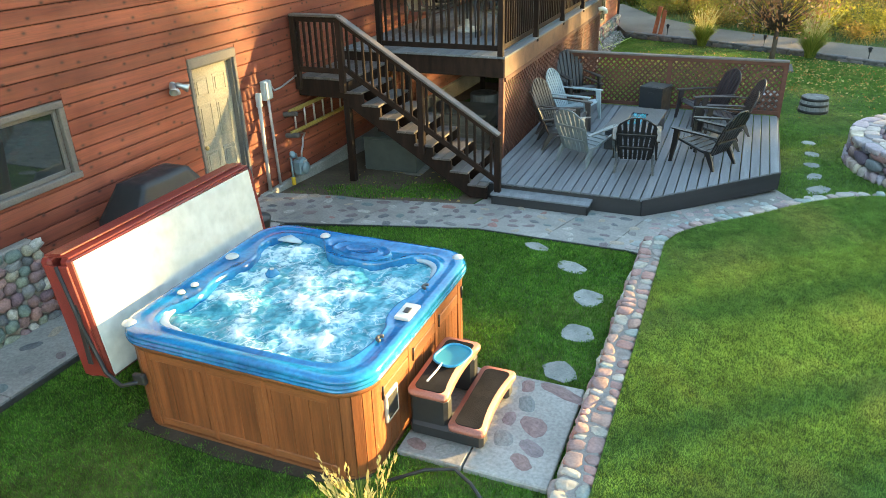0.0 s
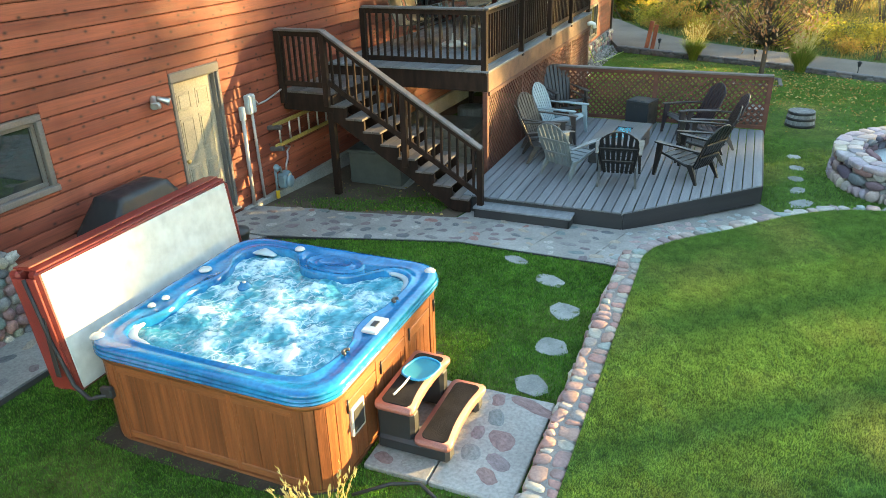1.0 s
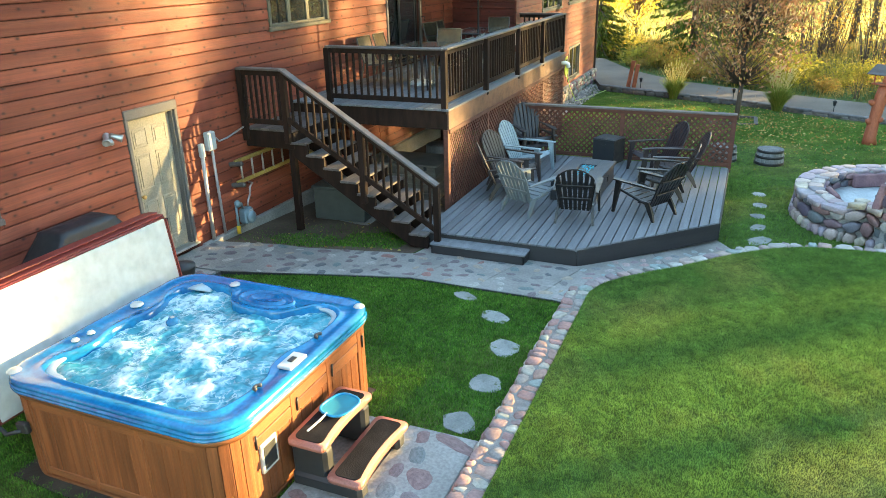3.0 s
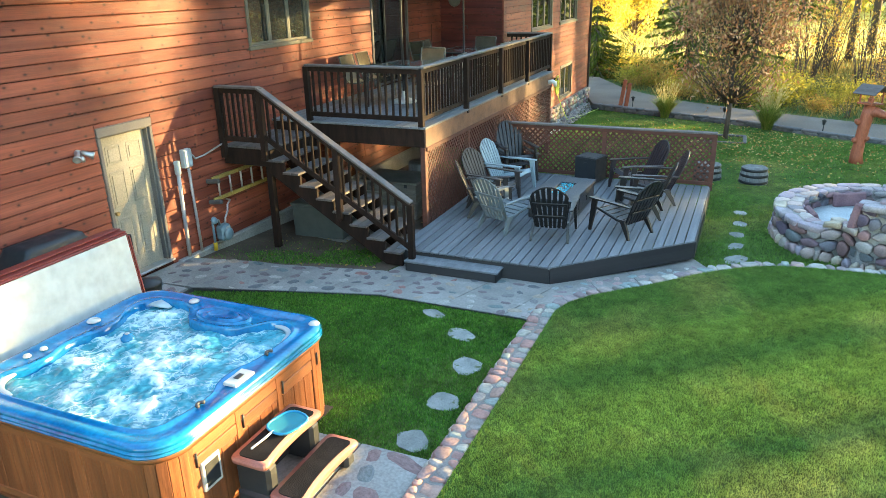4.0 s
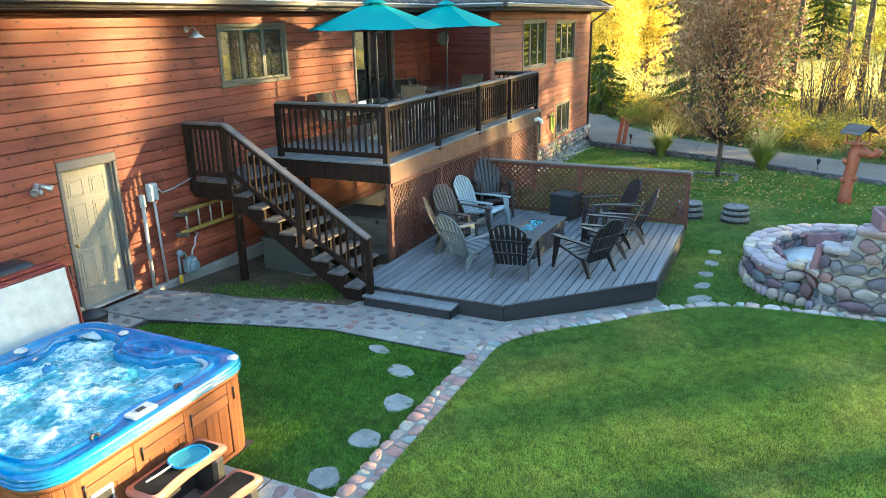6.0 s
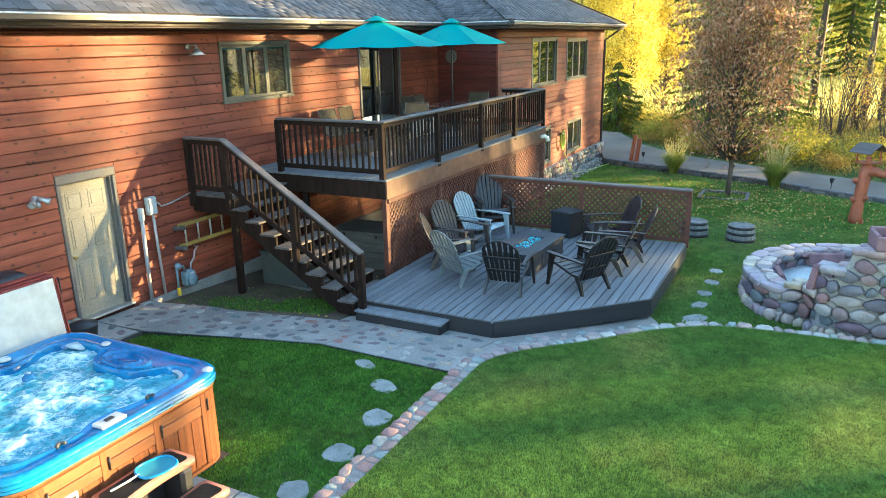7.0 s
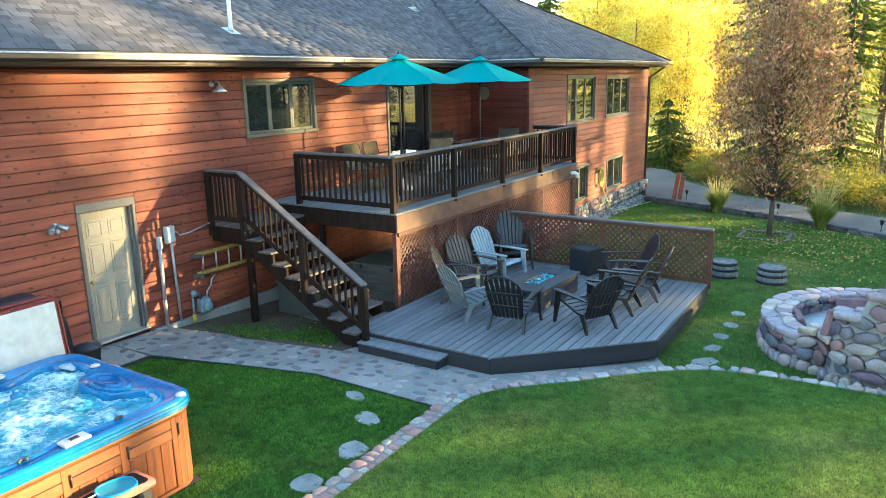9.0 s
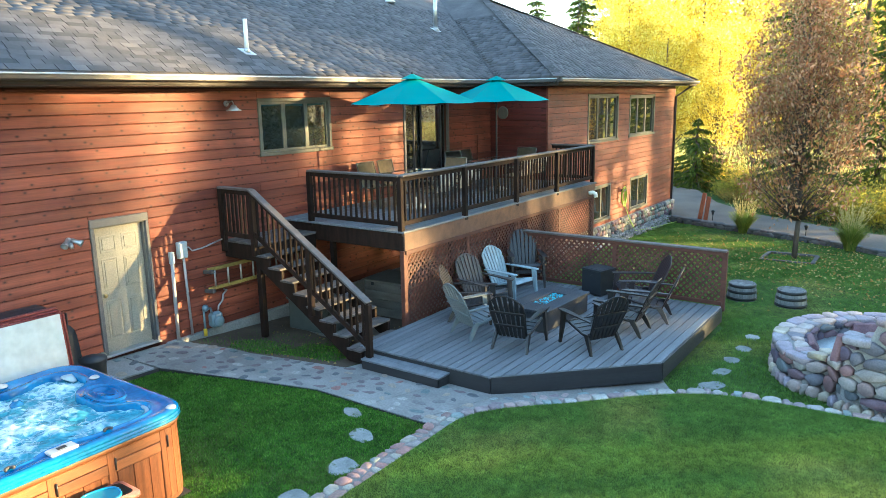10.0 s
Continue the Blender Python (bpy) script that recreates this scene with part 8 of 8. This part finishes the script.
gold = oval_tree("autumn_tree", "tall golden autumn tree in full sun", pose(-9.8, 50.5, -0.7), 0.9, 0.15, 7.6, 6.8, 2.8, 170, 84, 0.36, 0.22, M["gold_leaf"], 41, 0.3, 0.5)
gold2 = oval_tree("autumn_tree", "slender golden autumn tree in full sun", pose(-12.6, 53.0, -0.7), 0.6, 0.13, 6.6, 6.0, 2.3, 150, 84, 0.34, 0.22, M["gold_leaf"], 42, 0.3, 0.5)
for k, (x, y, s, a) in enumerate(((-8.3, 47.0, 0.62, 60), (-7.2, 56, 1.0, 60), (-10.8, 46.5, 0.7, 10), (-15.5, 52, 0.95, 130), (-18.5, 60, 1.1, 20), (-6.4, 78, 1.1, 200), (-2.0, 70, 0.9, 290), (-12, 84, 1.2, 240), (-3.5, 92, 1.2, 100), (6, 92, 1.3, 20), (13, 97, 1.3, 70), (20, 101, 1.3, 130), (1.5, 88, 1.2, 240), (27, 99, 1.3, 300), (-7.2, 44.5, 0.6, 40), (-6.0, 49, 0.75, 170))):
    copy_thing((gold, gold2)[k % 2], pose(x, y, -0.75, 0, 0, a) @ Matrix.Scale(s, 4)).scale = (s, s, s)

for x, y, a, s in ((-23.6, 61.5, 50, 1.05), (-20.2, 64.5, 200, 1.15), (-29, 64, 10, 1.1), (-27, 70, 80, 1.3), (5, 86, 200, 1.5), (-9, 72, 120, 1.2), (1.2, 41, 20, 0.85)):
    copy_thing(far_spruce, pose(x, y, -0.75, 0, 0, a)).scale = (s, s, s)
for x, y, a, s in ((-14, 78, 40, 1.6), (-21, 84, 90, 1.7), (-7, 86, 150, 1.6), (-30, 88, 10, 1.7)):
    copy_thing(gold, pose(x, y, -0.75, 0, 0, a)).scale = (s, s, s)


def pine(x, y, h, lean, seed):
    """A bare-stemmed pine with boughs high up."""
    ob = conifer("pine", "tall pine with a bare brown trunk beyond the drive", pose(x, y, -0.7, 0, lean), h, 2.6, M["needle"], seed, 0.36, 26, 6, (0.34, 0.09), 0.24, 15)
    return ob


p1 = pine(2.5, 50.5, 19, 1.5, 51)
for x, y, a, s in ((5.1, 46.8, 80, 0.8), (5.9, 46.0, 200, 0.9), (1.0, 53.0, 140, 1.0), (-1.4, 58.0, 300, 1.05), (7.6, 52, 30, 1.0), (9.0, 44, 250, 0.9), (11.5, 49, 100, 1.1)):
    copy_thing(p1, pose(x, y, -0.7, 0, 0, a)).scale = (s, s, s)

# unseen trees on the sun's side of the garden, added to shade and dapple it
FIRST = dict(
    broad=oval_tree("shade_tree", "broad leafy tree beside the garden", pose(60, 70, -0.5), 1.0, 0.2, 6.0, 5.4, 2.7, 110, 64, 0.46, 0.34, M["bush"], 61),
    slim=oval_tree("shade_tree", "tall leafy tree beside the garden", pose(60, 76, -0.5), 1.2, 0.22, 6.6, 6.0, 2.3, 84, 64, 0.36, 0.3, M["bush"], 62),
    thicket=oval_tree("thicket", "dense leafy thicket beside the garden", pose(60, 82, -0.5), 0.5, 0.1, 2.6, 2.6, 2.2, 60, 70, 0.45, 0.32, M["bush"], 63),
    thin=oval_tree("young_tree", "slim half-bare tree beside the garden", pose(60, 88, -0.5), 1.2, 0.1, 5.6, 5.2, 2.2, 90, 15, 0.5, 0.18, M["bush"], 64),
    tall=oval_tree("tall_tree", "unseen tall leafy tree, added to block the sky's glow", pose(60, 94, -0.5), 7.5, 0.3, 15.8, 7.4, 3.6, 110, 60, 0.6, 0.5, M["bush"], 65),
    # more copies of the pine, out of view, to stripe the light
    stem=p1,
)
used = set()
for k, (kind, across, east, wide, high) in enumerate(SUN_SIDE):
    m = pose(east, across + SUN_WAY.y * east, -0.5, 0, 0, 67 * k % 360)
    if kind in used or kind == "stem":
        ob = copy_thing(FIRST[kind], m)
    else:
        ob = FIRST[kind]
        ob.matrix_basis = m
        used.add(kind)
    ob.scale = (wide, wide, high)


def shrub(label, at, w, h, leaves, size, material, seed, stems=9):
    r = random.Random(seed)
    ob = thing("shrub", label, "shrub", at)
    bm = bmesh.new()
    ends = []
    for k in range(stems):
        a, t = r.uniform(0, math.tau), r.uniform(0.2, 1) * w * 0.5
        e = Vector((math.cos(a) * t, math.sin(a) * t, h * r.uniform(0.5, 1)))
        sweep(bm, [(0.1 * math.cos(a), 0.1 * math.sin(a), -0.05), e * 0.5 + Vector((0, 0, 0.1)), e], [0.016, 0.011, 0.004], 4)
        ends += [e, e * 0.75, e * 0.55]
    part("twigwork", bm, M["bark"], ob)
    g = np.random.default_rng(seed)
    ends = np.array([tuple(e) for e in ends])
    c = ends[g.integers(0, len(ends), leaves)] + g.normal(size=(leaves, 3)) * np.array((w * 0.13, w * 0.13, h * 0.13))
    c[:, 2] = np.abs(c[:, 2])
    leaf_cloud("leaves", c, size, size * 0.55, material, ob, seed + 3, 0.2)
    return ob


bushes = [shrub("tangled olive-green shrub beyond the drive", pose(-6, 38, -0.6), 2.6, 1.4, 1900, 0.13, M["olive"], 71), shrub("russet shrub beyond the drive", pose(-3, 35, -0.6), 2.2, 1.1, 1500, 0.12, M["russet"], 72), shrub("thin twiggy shrub beyond the drive", pose(6, 33, -0.6), 2.0, 2.3, 420, 0.08, M["russet"], 73, 15)]
r6 = random.Random(5)
for k in range(62):
    f = k / 61
    x = -10.5 + 21.5 * f
    y = smoothstep(x, ((-10.5, 40.5), (-5.5, 37.0), (-3.6, 33.5), (-1.6, 31.0), (1.0, 29.3), (4.6, 27.6), (9, 26), (12, 25))) + r6.uniform(0.0, 4.5) * (1 if k % 3 else 0.2)
    s = r6.uniform(0.7, 1.25) * (0.55 if x < 0.3 else 0.6 if 2.2 < x < 5.2 else 0.85)
    copy_thing(bushes[r6.choice((0, 0, 1, 1, 2))], pose(x + r6.uniform(-0.4, 0.4), y, -0.62, 0, 0, r6.uniform(0, 360))).scale = (s, s, s * r6.uniform(0.8, 1.2))

for k in range(10):
    s = r6.uniform(1.2, 2.1)
    x = 2.6 + 7.5 * r6.random()
    copy_thing(bushes[2], pose(x, 36.0 - 0.25 * x + 10 * r6.random(), -0.62, 0, 0, r6.uniform(0, 360))).scale = (s * 0.8, s * 0.8, s)


def feather_grass(label, at, h, n, plumes, seed):
    """A fountain of narrow arching blades with pale seed plumes."""
    r = np.random.default_rng(seed)
    ob = thing("ornamental_grass", label, "ornamental grass", at)

    def strips(count, hh, ww, bend, z0=0.0):
        a = r.uniform(0, math.tau, count)
        lean = r.uniform(0.08, 1.0, count) ** 0.7 * bend
        L = hh * r.uniform(0.65, 1.1, count)
        rad = r.uniform(0, 0.14, count)
        side = np.stack((-np.sin(a), np.cos(a), 0 * a), 1)
        vs, fs = [], []
        for q in (0, 0.35, 0.7, 1.0):
            c = np.stack((np.cos(a) * (rad + lean * L * q * q), np.sin(a) * (rad + lean * L * q * q), z0 + L * (q - 0.35 * lean * q * q)), 1)
            w = ww * (1 - 0.85 * q)
            vs += [c - side * w, c + side * w]
        v = np.stack(vs, 1)
        base = np.arange(count)[:, None] * 8
        f = np.concatenate([base + np.array((2 * i, 2 * i + 1, 2 * i + 3, 2 * i + 2)) for i in range(3)])
        return v.reshape(-1, 3), f

    v, f = strips(n, h * 0.8, 0.006 if h < 0.7 else 0.011, 0.7)
    quick_mesh("blades", v, f, M["pampas"], ob)
    v, f = strips(plumes, h * 1.15, 0.0035 if h < 0.7 else 0.006, 0.35)
    quick_mesh("stalks", v, f, M["plume"], ob)
    tips = v.reshape(-1, 8, 3)[:, 4:8].mean(axis=1)
    way = v.reshape(-1, 8, 3)[:, 6] - v.reshape(-1, 8, 3)[:, 4]
    k = 26
    t = r.uniform(-0.5, 1.0, (plumes, k, 1))
    c = (tips[:, None] + way[:, None] * t * 0.9 + r.normal(size=(plumes, k, 3)) * 0.007).reshape(-1, 3)
    leaf_cloud("plumes", c, 0.05, 0.012 if h < 0.7 else 0.02, M["plume"], ob, seed + 5, 0, "", np.repeat(way / (np.linalg.norm(way, axis=1)[:, None] + 1e-9), k, 0))
    return ob


feather_grass("clump of ornamental grass with straw plumes by the drive", pose(-1.35, 26.0, -0.52), 1.0, 1300, 46, 81)
feather_grass("clump of ornamental grass with tall golden plumes by the drive", pose(1.85, 24.5, -0.5), 1.15, 1200, 70, 82)
feather_grass("clump of yellow feather grass close to the tub", pose(-1.86, 2.97, 0.09), 0.56, 90, 24, 83)

# fallen leaves on the back lawn and the soil
g = np.random.default_rng(91)
n = 2100
x, y = g.normal(1.4, 2.4, n), g.normal(21.9, 2.0, n)
keep = inside(BACK_LAWN, x, y)
x, y = x[keep], y[keep]
c = np.stack((x, y, low_np(x, y) + 0.045), 1)
tagged(leaf_cloud("fallen_leaves", c, 0.062, 0.042, M["litter"], None, 92, 0, "", np.stack((g.normal(size=len(c)), g.normal(size=len(c)), 0 * c[:, 0]), 1)), "scattered yellow fallen leaves on the lawn", "leaves", kind="stuff")
x, y = g.uniform(-6.3, -3.6, 260), g.uniform(8.9, 13, 260)
keep = inside(SOIL, x, y)
c = np.stack((x[keep], y[keep], low_np(x[keep], y[keep]) + 0.02), 1)
tagged(leaf_cloud("fallen_leaves", c, 0.05, 0.035, M["litter"], None, 93, 0, "", np.stack((g.normal(size=len(c)), g.normal(size=len(c)), 0 * c[:, 0]), 1)), "dry leaves on the bare soil", "leaves", kind="stuff")

# rough undergrowth between the drive and the trees
M["rough"] = leafy("undergrowth", ((0.16, 0.15, 0.045), (0.26, 0.2, 0.07), (0.11, 0.13, 0.035), (0.32, 0.24, 0.1)), None, 0.4)
blades("undergrowth", [(-14, 41.5), (-5.4, 36.4), (-3.4, 32.6), (-1.4, 30.2), (1.2, 28.5), (4.8, 26.8), (9, 25), (16, 23.4), (24, 30), (14, 47), (-4, 46), (-14, 46)], [], 60, 0.42, 0.03, lambda x, y: np.full(x.shape, -0.7), "rough olive and tan undergrowth beyond the drive", 94, M["rough"])

# sunny meadow and the far woods
meadow = [(-60, 46), (-12, 45), (-4, 45), (14, 46), (60, 44), (70, 110), (-90, 110)]
M["straw"] = leafy("meadow_straw", ((0.66, 0.58, 0.2), (0.78, 0.7, 0.28), (0.5, 0.5, 0.14)), None, 0.5)
blades("meadow_grass", meadow, [], 17, 0.42, 0.03, lambda x, y: np.full(x.shape, -0.72), "tall sunlit straw-yellow meadow grass", 95, M["straw"])
g = np.random.default_rng(96)
n, per = 1300, 64
ang = g.uniform(-75, 22, n)
dist = g.uniform(100, 138, n)
top = 9 + 5 * np.sin(ang * 0.9) + 4 * np.sin(ang * 2.3 + 1) + g.uniform(-2, 2, n)
z = g.uniform(0, 1, n) ** 0.8 * np.maximum(top, 3)
c = np.stack((np.sin(np.radians(ang)) * dist, np.cos(np.radians(ang)) * dist, z - 0.8), 1)
c = (c[:, None] + g.normal(size=(n, per, 3)) * np.array((0.95, 0.95, 0.8))).reshape(-1, 3)
M["far_leaf"] = leafy("far_woods_leaf", ((0.5, 0.44, 0.08), (0.84, 0.7, 0.14), (0.4, 0.42, 0.08), (0.88, 0.78, 0.2), (0.7, 0.6, 0.12)), None, 0.75)
tagged(leaf_cloud("far_woods", c, 0.62, 0.4, M["far_leaf"], None, 97), "distant mixed autumn woods beyond the meadow", "woods", kind="stuff")
